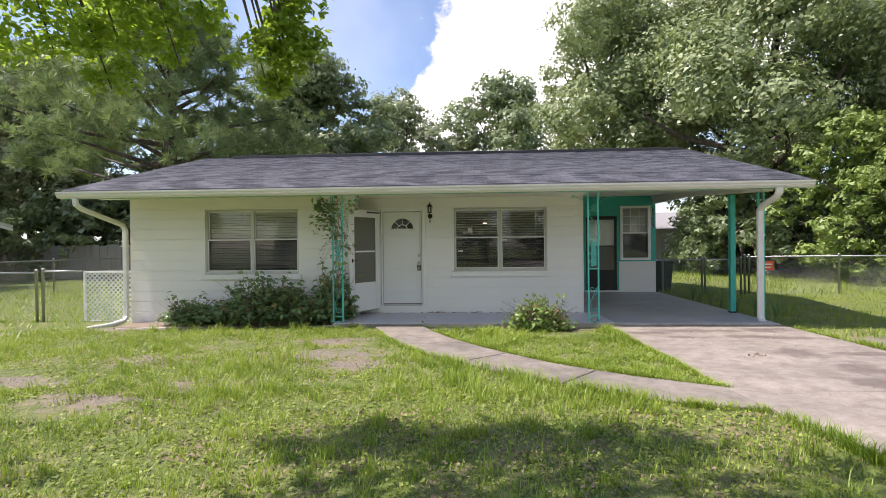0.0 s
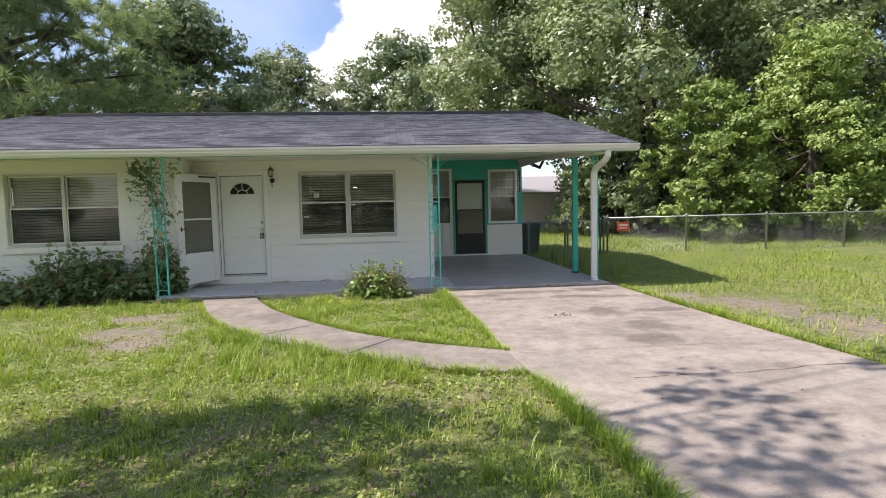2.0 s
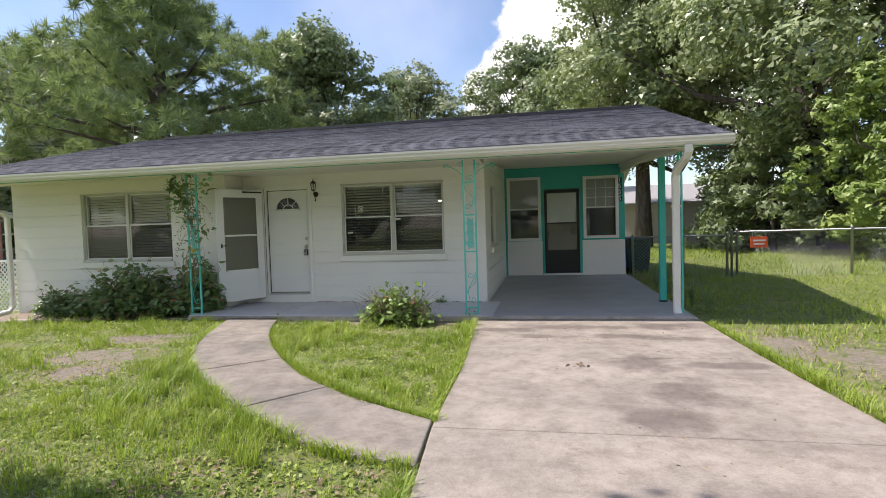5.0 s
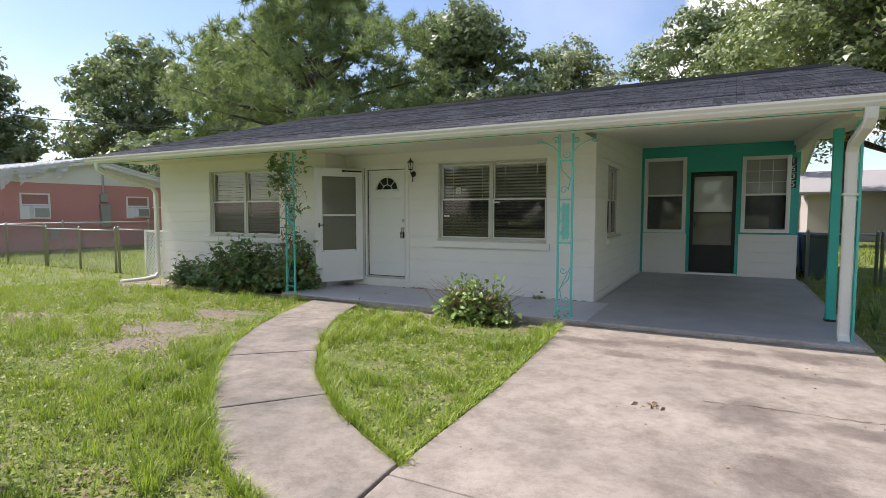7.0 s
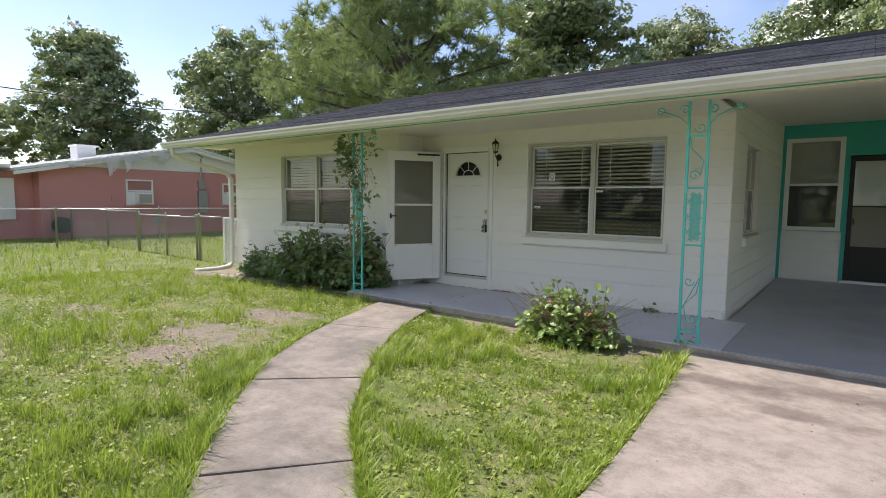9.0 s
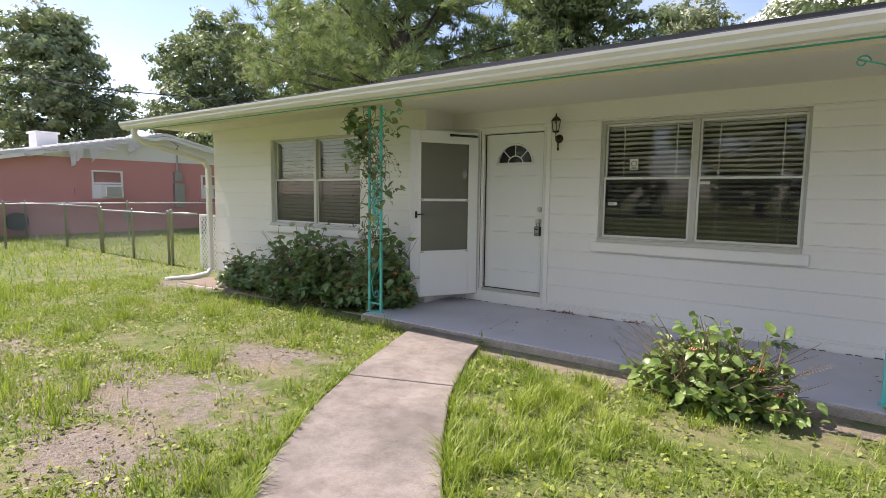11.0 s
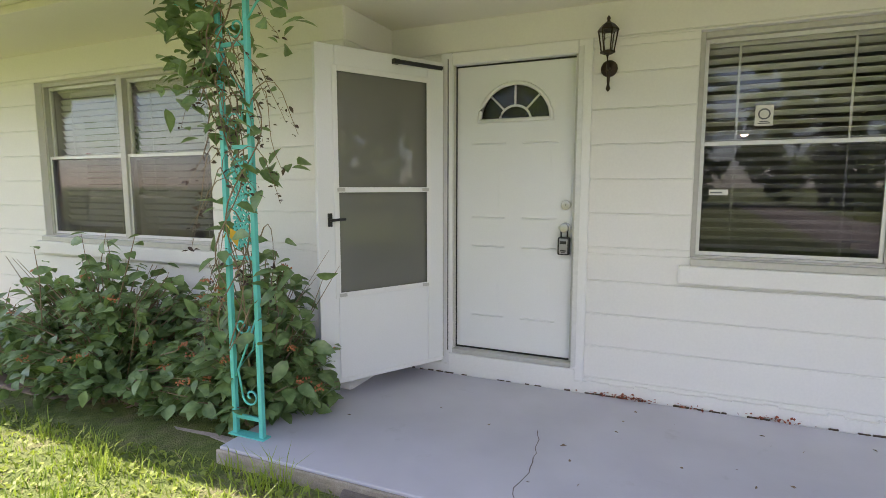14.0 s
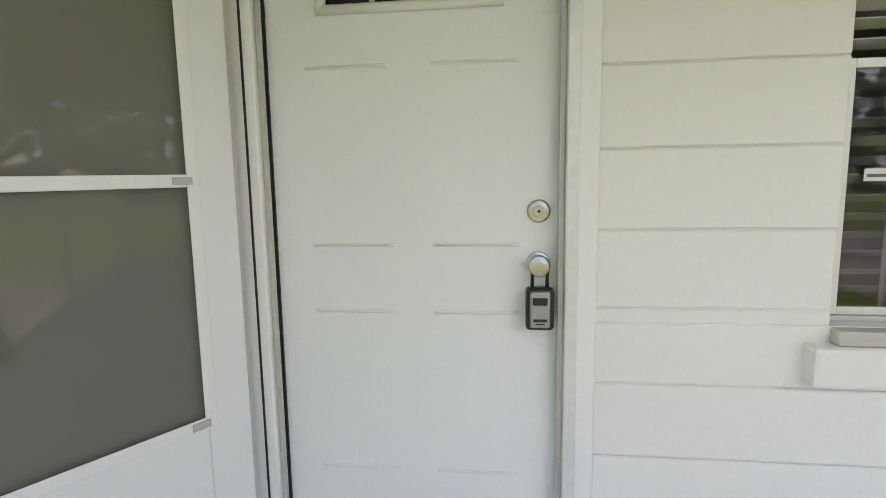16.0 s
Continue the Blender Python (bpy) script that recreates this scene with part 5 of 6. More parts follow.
def pine_tree(name, loc, label, height, radius, seed):
    """Broad pine: leaning trunk, bare limbs, needle brushes in clumps."""
    r = np.random.default_rng(seed)
    t = thing(name, loc, label, "pine tree", "trees behind the house")
    b = Build()
    tr = [(0, 0, -0.3), (0.3, 0, height * 0.22), (1.0, 0.2, height * 0.42), (1.3, 0.2, height * 0.8)]
    b.tube(tr, [0.5, 0.42, 0.34, 0.1], 9)
    P, D = [], []
    for k in range(70):
        u = (k + 0.5) / 70
        a = 2 * math.pi * (k * 0.618)
        z = height * (0.40 + 0.56 * u)
        rr = radius * (math.sin(math.pi * min(0.97, 0.30 + 0.66 * u)) ** 0.6) * r.uniform(0.3, 1.0)
        c = np.array([1.1 + rr * math.cos(a), 0.2 + rr * math.sin(a), z])
        s = np.array([1.0, 0.2, height * (0.36 + 0.4 * u)])
        if k % 2 == 0:
            m = (s + c) / 2 + np.array([0, 0, r.uniform(-0.6, 0.3)])
            b.tube([tuple(s), tuple(m), tuple(c)], [0.13, 0.08, 0.03], 5, cap=False)
        for j in range(24):
            cc = c + r.normal(size=3) * np.array([0.66, 0.66, 0.28])
            n = 56
            d = r.normal(size=(n, 3)) + np.array([0, 0, 0.7])
            d /= np.linalg.norm(d, axis=1, keepdims=True)
            P.append(np.repeat(cc[None], n, 0) + d * 0.07)
            D.append(d)
    b.ob("trunk", "bark", t, smooth=True)
    P, D = np.concatenate(P), np.concatenate(D)
    n = len(P)
    s = np.cross(D, r.normal(size=(n, 3)))
    s /= np.linalg.norm(s, axis=1, keepdims=True)
    L = r.uniform(0.22, 0.44, (n, 1))
    V = np.stack([P + s * 0.022, P - s * 0.022, P + D * L], 1).reshape(-1, 3)
    from_arrays("needles", V, np.arange(n * 3).reshape(-1, 3), "pine", t)


GZ = -0.25


def build_trees():
    pine_tree("pine_tree", (-14.8, 23.5, GZ), "tall spreading pine with brushy needle clumps", 12.8, 6.8, 3)
    T = grow_tree
    # west and behind
    T("oak_tree", (-10.5, 33, GZ), "tall dark oak with a dense crown", 13.4, 5.4, 11, "oak_dark", 0.34, 260)
    T("pale_tree", (-5.9, 40.5, GZ), "slender tree with pale airy foliage", 13.0, 4.6, 12, "pale", 0.30, 150, trunk_r=0.2, blobs=46)
    T("pale_tree", (-9.2, 31, GZ), "small tree with pale grey-green leaves", 8.6, 3.0, 13, "pale", 0.28, 230, trunk_r=0.16)
    T("oak_tree", (2.4, 43, GZ), "dark rounded oak behind the roof", 15.4, 5.6, 14, "oak_dark", 0.34, 150, low=True, blobs=54)
    T("oak_tree", (-1.2, 42, GZ), "rounded pale tree behind the roof", 11.0, 3.6, 34, "pale", 0.32, 160, low=True, blobs=40)
    T("oak_tree", (-25, 31, GZ), "broad grey-green oak behind the pine", 13.4, 5.8, 15, "pale", 0.36, 200)
    T("oak_tree", (-36, 29, GZ), "dark oak beyond the neighbouring house", 14.6, 5.2, 16, "oak_dark", 0.38, 120, low=True, blobs=72, flat=0.5)
    T("oak_tree", (-41.2, 20.3, GZ), "large dark oak beyond the neighbouring house", 13.9, 4.9, 17, "oak_dark", 0.38, 130, low=True, blobs=72, flat=0.5)
    T("oak_tree", (-45, 13, GZ), "green oak at the far side of the neighbouring lot", 9.5, 4.8, 48, "oak", 0.42, 170, low=True)
    T("oak_tree", (-31, 36, GZ), "oak in the far distance", 8.5, 6.0, 18, "oak", 0.42, 150)
    T("oak_tree", (-18, 34, GZ), "dark undergrowth tree behind the pine", 8.0, 5.0, 19, "oak_dark", 0.40, 170, low=True)
    T("oak_tree", (-26, 24, GZ), "low dark tree at the lot's edge", 6.5, 3.6, 35, "oak_dark", 0.34, 200, low=True)
    # east
    T("live_oak", (8.2, 31, GZ), "tall live oak with a lumpy crown", 16.5, 6.2, 21, "oak", 0.26, 300, trunk_r=0.4, base=0.28)
    T("live_oak", (14.6, 26, GZ), "massive live oak with a leaning dark trunk", 16.5, 6.6, 22, "oak", 0.26, 300, trunk_r=0.45, base=0.26, lean=(-2.2, 0))
    T("live_oak", (21.0, 25, GZ), "massive live oak with heavy foliage", 17.0, 6.6, 23, "oak", 0.26, 300, trunk_r=0.45, base=0.25)
    T("live_oak", (27.0, 19.5, GZ), "live oak hung with pale moss", 14.5, 5.6, 24, "oak", 0.26, 300, trunk_r=0.35, base=0.2)
    T("understorey_tree", (13.4, 20.0, GZ), "leafy understorey tree beside the fence", 6.6, 2.6, 25, "understorey", 0.20, 420, low=True, trunk_r=0.12)
    T("understorey_tree", (17.0, 19.2, GZ), "leafy understorey tree beside the fence", 8.4, 3.0, 26, "understorey", 0.20, 420, low=True, trunk_r=0.15)
    T("understorey_tree", (20.8, 18.4, GZ), "bright leafy understorey tree beside the fence", 7.6, 2.8, 49, "understorey", 0.20, 420, low=True, trunk_r=0.15)
    T("understorey_tree", (12.2, 25.5, GZ), "dark understorey thicket under the oaks", 5.6, 3.2, 27, "oak_dark", 0.28, 260, low=True, trunk_r=0.12)
    T("understorey_tree", (19.5, 25.5, GZ), "dark understorey thicket under the oaks", 6.5, 4.0, 28, "oak_dark", 0.30, 200, low=True, trunk_r=0.12)
    T("understorey_tree", (28.0, 25.0, GZ), "dark understorey thicket under the oaks", 9.0, 5.0, 29, "oak_dark", 0.34, 150, low=True, trunk_r=0.12)
    T("understorey_tree", (15.5, 31.0, GZ), "dark thicket behind the yard", 6.5, 4.5, 36, "oak_dark", 0.36, 120, low=True, trunk_r=0.12)
    T("understorey_tree", (23.5, 30.0, GZ), "dark thicket behind the yard", 7.5, 5.0, 37, "oak_dark", 0.38, 110, low=True, trunk_r=0.12)
    T("thicket", (11.2, 27.5, GZ), "low dark shrubs beside the back yard", 3.0, 2.0, 56, "oak_dark", 0.26, 200, low=True, trunk_r=0.08)
    T("thicket", (-22, 29.5, GZ), "dark thicket at the lot's far end", 5.0, 4.5, 38, "oak_dark", 0.42, 90, low=True, trunk_r=0.12)
    T("thicket", (-31, 29, GZ), "dark thicket at the lot's far end", 5.5, 5.0, 39, "oak_dark", 0.44, 80, low=True, trunk_r=0.12)
    T("thicket", (-12, 31, GZ), "dark thicket at the lot's far end", 4.6, 4.5, 46, "oak_dark", 0.42, 80, low=True, trunk_r=0.12)
    T("thicket", (-2, 33, GZ), "dark thicket behind the house", 4.2, 4.5, 47, "oak_dark", 0.42, 70, low=True, trunk_r=0.12)
    # two trees added out of view; they keep east sky light off the carport
    for i, (x, y, h) in enumerate(((28, 9, 12), (29, 0, 13))):
        T("sky_block_tree", (x, y, -0.1), "unseen tree added to cut the carport's east sky light", h, 6.0, 54 + i, "oak", 0.7, 40, low=True, group="side lot trees")

    # trees added behind the viewpoint, so the panes mirror foliage instead of sky
    for i, (x, y, h) in enumerate(((-14, -26, 13), (-3, -30, 14), (8, -27, 12), (19, -25, 13), (-26, -20, 12), (30, -14, 12))):
        T("reflected_tree", (x, y, -0.1), "broad green tree added out of view for the window reflections", h, 6.0, 40 + i, "oak", 0.9, 26, low=True, group="street trees")


build_trees()


def front_tree():
    """The tree that shades the lawn; its low branches hang into view."""
    r = np.random.default_rng(5)
    t = thing("shade_tree", (-7.6, 1.0, -0.06), "leafy front yard tree with low hanging branches", "tree")
    b = Build()
    b.tube([(0, 0, -0.2), (0.1, 0.1, 1.6), (0.5, 0.3, 3.4), (1.4, 0.8, 5.6)], [0.34, 0.28, 0.24, 0.12], 9)
    bl = []
    high = [(3.2, 1.9, 6.6, 1.2), (4.6, 2.0, 6.7, 1.15), (5.6, 1.6, 6.6, 1.05), (2.2, 0.9, 7.2, 1.8), (3.6, 0.3, 7.2, 1.6), (5.0, 0.2, 7.0, 1.4), (6.2, 2.6, 6.9, 0.6), (1.0, -1.5, 6.5, 2.2), (-1.2, 0.5, 6.2, 2.0),
            (7.6, 2.9, 8.2, 0.7), (8.8, 3.6, 8.4, 0.6), (8.3, 1.6, 8.2, 0.5), (9.6, 2.2, 8.6, 0.5), (7.2, 0.6, 8.0, 0.6), (3.0, -1.6, 6.8, 1.8), (5.4, -1.5, 7.2, 1.6)]
    for x, y, z, R in high:
        bl.append((x, y, z, R))
        m = ((0.9 + x) / 2, (0.5 + y) / 2, z * 0.72)
        k = 0.3 if x > 5.5 else 0.8
        b.tube([(0.6, 0.4, 3.6), m, (x, y, z)], [0.10 * k, 0.06 * k, 0.02 * k], 5, cap=False)
    P, W = crown_points(r, bl, 300, 0.3, 0.15)
    V, F = leaf_cloud(P, 0.15, seed=51, aspect=0.6)
    from_arrays("foliage", V, F, "shade_leaf", t)
    hang = [(3.0, 5.0, 4.35, 0.55), (3.5, 5.1, 4.0, 0.5), (4.0, 5.0, 4.15, 0.5), (2.6, 5.2, 4.1, 0.6), (2.2, 5.0, 4.6, 0.6), (4.4, 5.3, 4.45, 0.45), (3.3, 5.2, 3.55, 0.38), (4.25, 5.0, 3.7, 0.3),
            (5.3, 5.1, 4.35, 0.28), (5.45, 5.2, 4.05, 0.3), (5.5, 5.1, 3.72, 0.27), (5.35, 5.2, 3.42, 0.2), (5.25, 5.0, 3.85, 0.26), (2.0, 4.6, 3.8, 0.5), (3.9, 5.2, 4.7, 0.55), (5.8, 5.2, 4.6, 0.25)]
    hang = [(7.6 + (x - 7.6) * 0.62, -1.0 + (y + 1.0) * 0.62, 1.44 + (z - 1.44) * 0.62, R * (0.85 if x > 5.2 else 0.66)) for x, y, z, R in hang]
    hang += [(6.12, 2.8, 2.72, 0.22), (6.24, 2.85, 2.92, 0.26), (6.34, 2.8, 3.12, 0.26)]
    for x, y, z, R in hang:
        b.tube([(1.2, 0.7, 5.0), ((1.2 + x) / 2, 1.6, 5.0), (x - 0.1, y - 0.2, z + 0.5), (x, y, z - R * 0.5)], [0.05, 0.03, 0.014, 0.004], 5, cap=False)
    b.ob("trunk", "bark", t, smooth=True)
    P, W = crown_points(r, hang, 5200, 0.2, 0.16)
    V, F = leaf_cloud(P, 0.062, seed=52, aspect=0.62)
    from_arrays("low_branch_leaves", V, F, "shade_leaf", t)


front_tree()


def shrub(name, loc, label, half, height, seed, mat, leaf, stems, per_stem, dead=0, flowers=0, shoots=6):
    """Shrub of arching stems with paired pointed leaves."""
    r = np.random.default_rng(seed)
    t = thing(name, loc, label, "shrub")
    b, bd = Build(), Build()
    pts, fl = [], []
    for k in range(stems):
        a = r.uniform(0, 2 * math.pi)
        q = math.sqrt(r.uniform(0, 1))
        ex, ey = half[0] * q * math.cos(a), half[1] * q * math.sin(a)
        ez = height * (1.05 - 0.75 * q * q) * r.uniform(0.55, 1.1)
        s = (ex * 0.25 + r.normal() * 0.03, ey * 0.25 + r.normal() * 0.03, 0)
        m = (ex * 0.6, ey * 0.6, ez * 0.75)
        b.tube([s, m, (ex, ey, ez)], [0.009, 0.006, 0.003], 4, cap=False)
        for j in range(per_stem):
            u = 0.25 + 0.75 * (j + r.uniform(0, 1)) / per_stem
            p = (1 - u) ** 2 * np.array(s) + 2 * u * (1 - u) * np.array(m) + u * u * np.array((ex, ey, ez))
            pts.append(p + r.normal(size=3) * 0.035)
        if k < shoots:
            # a long shoot that stands clear of the mass, with leaves along it
            sx, sy, sz = ex * 0.8 + r.normal() * 0.16, ey * 0.7, height * r.uniform(1.05, 1.32)
            b.tube([m, ((m[0] + sx) / 2 + 0.03, (m[1] + sy) / 2, sz * 0.8), (sx, sy, sz)], [0.005, 0.004, 0.002], 4, cap=False)
            for j in range(7):
                u = 0.35 + 0.65 * j / 6
                pts.append(np.array(m) * (1 - u) + np.array((sx, sy, sz)) * u + r.normal(size=3) * 0.02)
        if k < flowers:
            fl.append((ex, ey, ez + 0.02))
    for k in range(dead):
        a, q = r.uniform(0, 2 * math.pi), r.uniform(0.2, 1.0)
        ex, ey, ez = half[0] * q * math.cos(a) * 1.05, half[1] * q * math.sin(a), height * r.uniform(0.5, 1.08)
        pp = [(ex * 0.3, ey * 0.3, 0.02), (ex * 0.7 + r.normal() * 0.05, ey * 0.7, ez * 0.7), (ex + r.normal() * 0.08, ey + r.normal() * 0.05, ez)]
        bd.tube(pp, [0.005, 0.0035, 0.0015], 4, cap=False)
        if k % 2:
            q = pp[1]
            bd.tube([q, (q[0] + r.normal() * 0.09, q[1] + r.normal() * 0.06, q[2] + r.uniform(0.03, 0.16))], [0.0025, 0.001], 4, cap=False)
    b.ob("stems", "dead", t)
    if dead:
        bd.ob("dry_twigs", "dead", t)
    V, F = broad_leaves(np.array(pts), leaf, seed + 1)
    from_arrays("leaves", V, F, mat, t)
    if fl:
        bf = Build()
        for x, y, z in fl:
            for _ in range(15):
                px, py, pz = x + r.normal() * 0.02, y + r.normal() * 0.02, z + r.normal() * 0.008
                bf.lathe([(0.002, pz - 0.006), (0.006, pz - 0.003), (0.006, pz + 0.003), (0.002, pz + 0.006)], (px, py), 5)
        tagged(bf.ob("flower_heads", "berry", t), kind="stuff")
    return t


shrub("lantana_bush", (-4.0, 10.24, -0.13), "large dark green lantana bush against the wall", (1.30, 0.48), 0.88, 61, "shrub", 0.115, 270, 15, 40, 22)
shrub("lantana_bush", (-2.78, 10.28, -0.13), "dark green lantana climbing by the porch post", (0.55, 0.36), 1.02, 62, "shrub", 0.115, 115, 15, 14, 22, shoots=2)
shrub("lantana_bush", (-5.5, 10.30, -0.15), "low dark green lantana spreading along the wall", (0.75, 0.34), 0.5, 63, "shrub", 0.10, 110, 14, 14, 4)
shrub("hydrangea_bush", (1.08, 9.48, -0.14), "bright green bush with dry twigs before the porch", (0.62, 0.38), 0.54, 64, "shrub_light", 0.092, 125, 12, 170, 5, shoots=7)


def post_vine():
    r = np.random.default_rng(71)
    t = thing("climbing_vine", (-2.565, 9.97, -0.03), "lantana vine climbing the iron porch post", "vine")
    b, pts = Build(), []
    for k in range(5):
        a = r.uniform(0, 6.28)
        line = []
        for j in range(26):
            u = j / 25
            rad = 0.07 + 0.06 * math.sin(7 * u + k)
            line.append((rad * math.cos(a + 9 * u) + (-0.05 if u > 0.7 else 0), rad * math.sin(a + 9 * u), 0.5 + 1.85 * u))
        b.tube(line, 0.004, 4, cap=False)
    dry = []
    for k in range(40):
        x0, z0, y0 = r.uniform(-0.1, 0.1), r.uniform(0.9, 2.3), r.normal() * 0.05
        dx, fall = r.uniform(-0.38, 0.42), r.uniform(0.1, 0.55)
        ph, line = r.uniform(0, 6.28), []
        for j in range(9):
            u = j / 8
            line.append((x0 + dx * u + 0.025 * math.sin(5 * u + ph), y0 + 0.05 * math.sin(4 * u + 2 * ph) * u, z0 + 0.10 * math.sin(math.pi * min(1, 1.5 * u)) - fall * u * u))
        b.tube(line, [0.0035 - 0.0025 * j / 8 for j in range(9)], 4, cap=False)
        for j in (5, 6, 7, 8):
            dry += [np.array(line[j]) + r.normal(size=3) * 0.012 for _ in range(2)]
    V, F = broad_leaves(np.array(dry), 0.032, 74, 0.5)
    tagged(from_arrays("dry_seed_heads", V, F, "dry_dark", t), kind="stuff")
    for cx, cz, sx, sz, n in ((-0.24, 2.14, 0.13, 0.13, 130), (-0.16, 1.92, 0.12, 0.12, 80), (-0.04, 1.66, 0.09, 0.10, 44), (0.07, 1.42, 0.10, 0.05, 22), (0.26, 2.18, 0.14, 0.08, 14), (0.0, 1.2, 0.07, 0.10, 10), (0.04, 0.75, 0.14, 0.16, 40)):
        pts.append(np.array([cx, 0, cz]) + r.normal(size=(n, 3)) * np.array([sx, 0.09, sz]))
    b.ob("stems", "dead", t)
    V, F = broad_leaves(np.concatenate(pts), 0.105, 72)
    from_arrays("leaves", V, F, "shrub", t)
    V, F = leaf_cloud(np.array([[0.02, -0.1, 1.13], [0.03, -0.1, 1.12], [0.0, -0.1, 1.10]]), 0.08, seed=73, aspect=0.7)
    from_arrays("yellow_leaf", V, F, "yellow", t)


post_vine()


# ---- fences, neighbours, yard things ----
def chain_fence(name, label, p0, p1, posts, height=1.15, wire=0.0022, cell=0.085, z=-0.18, mesh_mat="galv"):
    """Chain link fence: round posts with caps, top rail, woven diagonal wires."""
    a, c = Vector((*p0, 0)), Vector((*p1, 0))
    L = (c - a).length
    ang = math.degrees(math.atan2((c - a).y, (c - a).x))
    t = thing(name, (*p0, z), label, "fence", rz=ang)
    for s in posts:
        Build().lathe([(0.03, 0), (0.03, height + 0.03), (0.036, height + 0.035), (0.03, height + 0.065), (0.006, height + 0.085)], (s, 0), 8).ob("post", "galv", t, smooth=True)
    Build().tube([(0, 0, height), (L, 0, height)], 0.021, 8).ob("top_rail", "galv", t, smooth=True)
    n = int((L + height) / cell)
    V, F = [], []
    for d in (1, -1):
        for k in range(n):
            s0 = k * cell - (height if d > 0 else 0)
            lo, hi = 0.05, height
            x0, x1 = (s0, s0 + height) if d > 0 else (s0, s0 - height)
            z0, z1 = 0.03, height
            pts = []
            for x, zz in ((x0, z0), (x1, z1)):
                pts.append((x, zz))
            (xa, za), (xb, zb) = pts
            # clip to the run
            def cut(x):
                return za + (zb - za) * (x - xa) / (xb - xa)
            lo_x, hi_x = max(0, min(xa, xb)), min(L, max(xa, xb))
            if hi_x - lo_x < 0.02:
                continue
            i = len(V)
            w = wire * 1.4
            for x in (lo_x, hi_x):
                zz = cut(x)
                V += [(x - w, 0.003 * d, zz), (x + w, 0.003 * d, zz), (x, 0.003 * d + w, zz)]
            F += [(i, i + 1, i + 4, i + 3), (i + 1, i + 2, i + 5, i + 4), (i + 2, i, i + 3, i + 5)]
    o = from_arrays("wire_mesh", np.array(V), np.array(F), mesh_mat, t)
    tagged(o, kind="stuff")
    return t


chain_fence("chain_link_fence", "galvanised chain link fence across the side yard", (7.7, 15.96), (24.0, 15.96), (0, 0.12, 2.6, 5.2, 7.8, 10.4, 13.0, 16.2))
chain_fence("chain_link_gate", "galvanised chain link gate beside the carport", (5.42, 16.0), (7.62, 15.96), (0, 1.1, 1.18, 2.18), 1.08)
chain_fence("chain_link_fence", "galvanised chain link fence along the far lot", (24.0, 16.0), (24.0, -2.0), (3, 6, 9, 12, 15, 18))
chain_fence("chain_link_fence", "galvanised chain link fence along the west lot", (-24.0, 11.2), (-12.9, 11.2), (0, 3, 6, 9, 11.1), 1.12)
chain_fence("chain_link_gate", "galvanised chain link gate beside the house", (-12.8, 11.2), (-9.42, 11.1), (0, 1.7, 3.36), 1.05)
chain_fence("chain_link_fence", "short chain link panel beside the lattice", (-9.3, 11.1), (-8.5, 11.2), (0.0,), 1.08)
chain_fence("chain_link_fence", "chain link fence along the neighbouring lot", (-15.5, 4.0), (-15.5, 34.0), (0, 3, 6, 9, 12, 15, 18, 21, 24, 27, 30), 1.15)


def lattice_panel():
    t = thing("lattice_panel", (-8.45, 11.25, -0.2), "white diagonal lattice panel beside the house", "lattice")
    w, h = 1.2, 1.06
    b = Build()
    for s in np.arange(-h, w, 0.105):
        for d in (1, -1):
            x0, x1 = max(0, s), min(w, s + h)
            if x1 - x0 < 0.03:
                continue
            z0, z1 = x0 - s, x1 - s
            if d < 0:
                z0, z1 = h - z0, h - z1
            n, e = len(b.v), 0.017
            y = 0.006 * d
            b.v += [(x0, y - 0.005, z0 - e), (x0, y - 0.005, z0 + e), (x1, y - 0.005, z1 + e), (x1, y - 0.005, z1 - e), (x0, y + 0.005, z0 - e), (x0, y + 0.005, z0 + e), (x1, y + 0.005, z1 + e), (x1, y + 0.005, z1 - e)]
            b.f += [tuple(n + i for i in q) for q in ((0, 1, 2, 3), (7, 6, 5, 4), (0, 4, 5, 1), (3, 2, 6, 7))]
    b.ob("lattice_strips", "trim", t)
    Build().box(-0.03, w + 0.03, -0.02, 0.02, h - 0.01, h + 0.04).box(-0.03, w + 0.03, -0.02, 0.02, -0.03, 0.02).box(-0.04, 0.0, -0.02, 0.02, 0, h).box(w, w + 0.04, -0.02, 0.02, 0, h).ob("frame", "trim", t, 0.004)


lattice_panel()


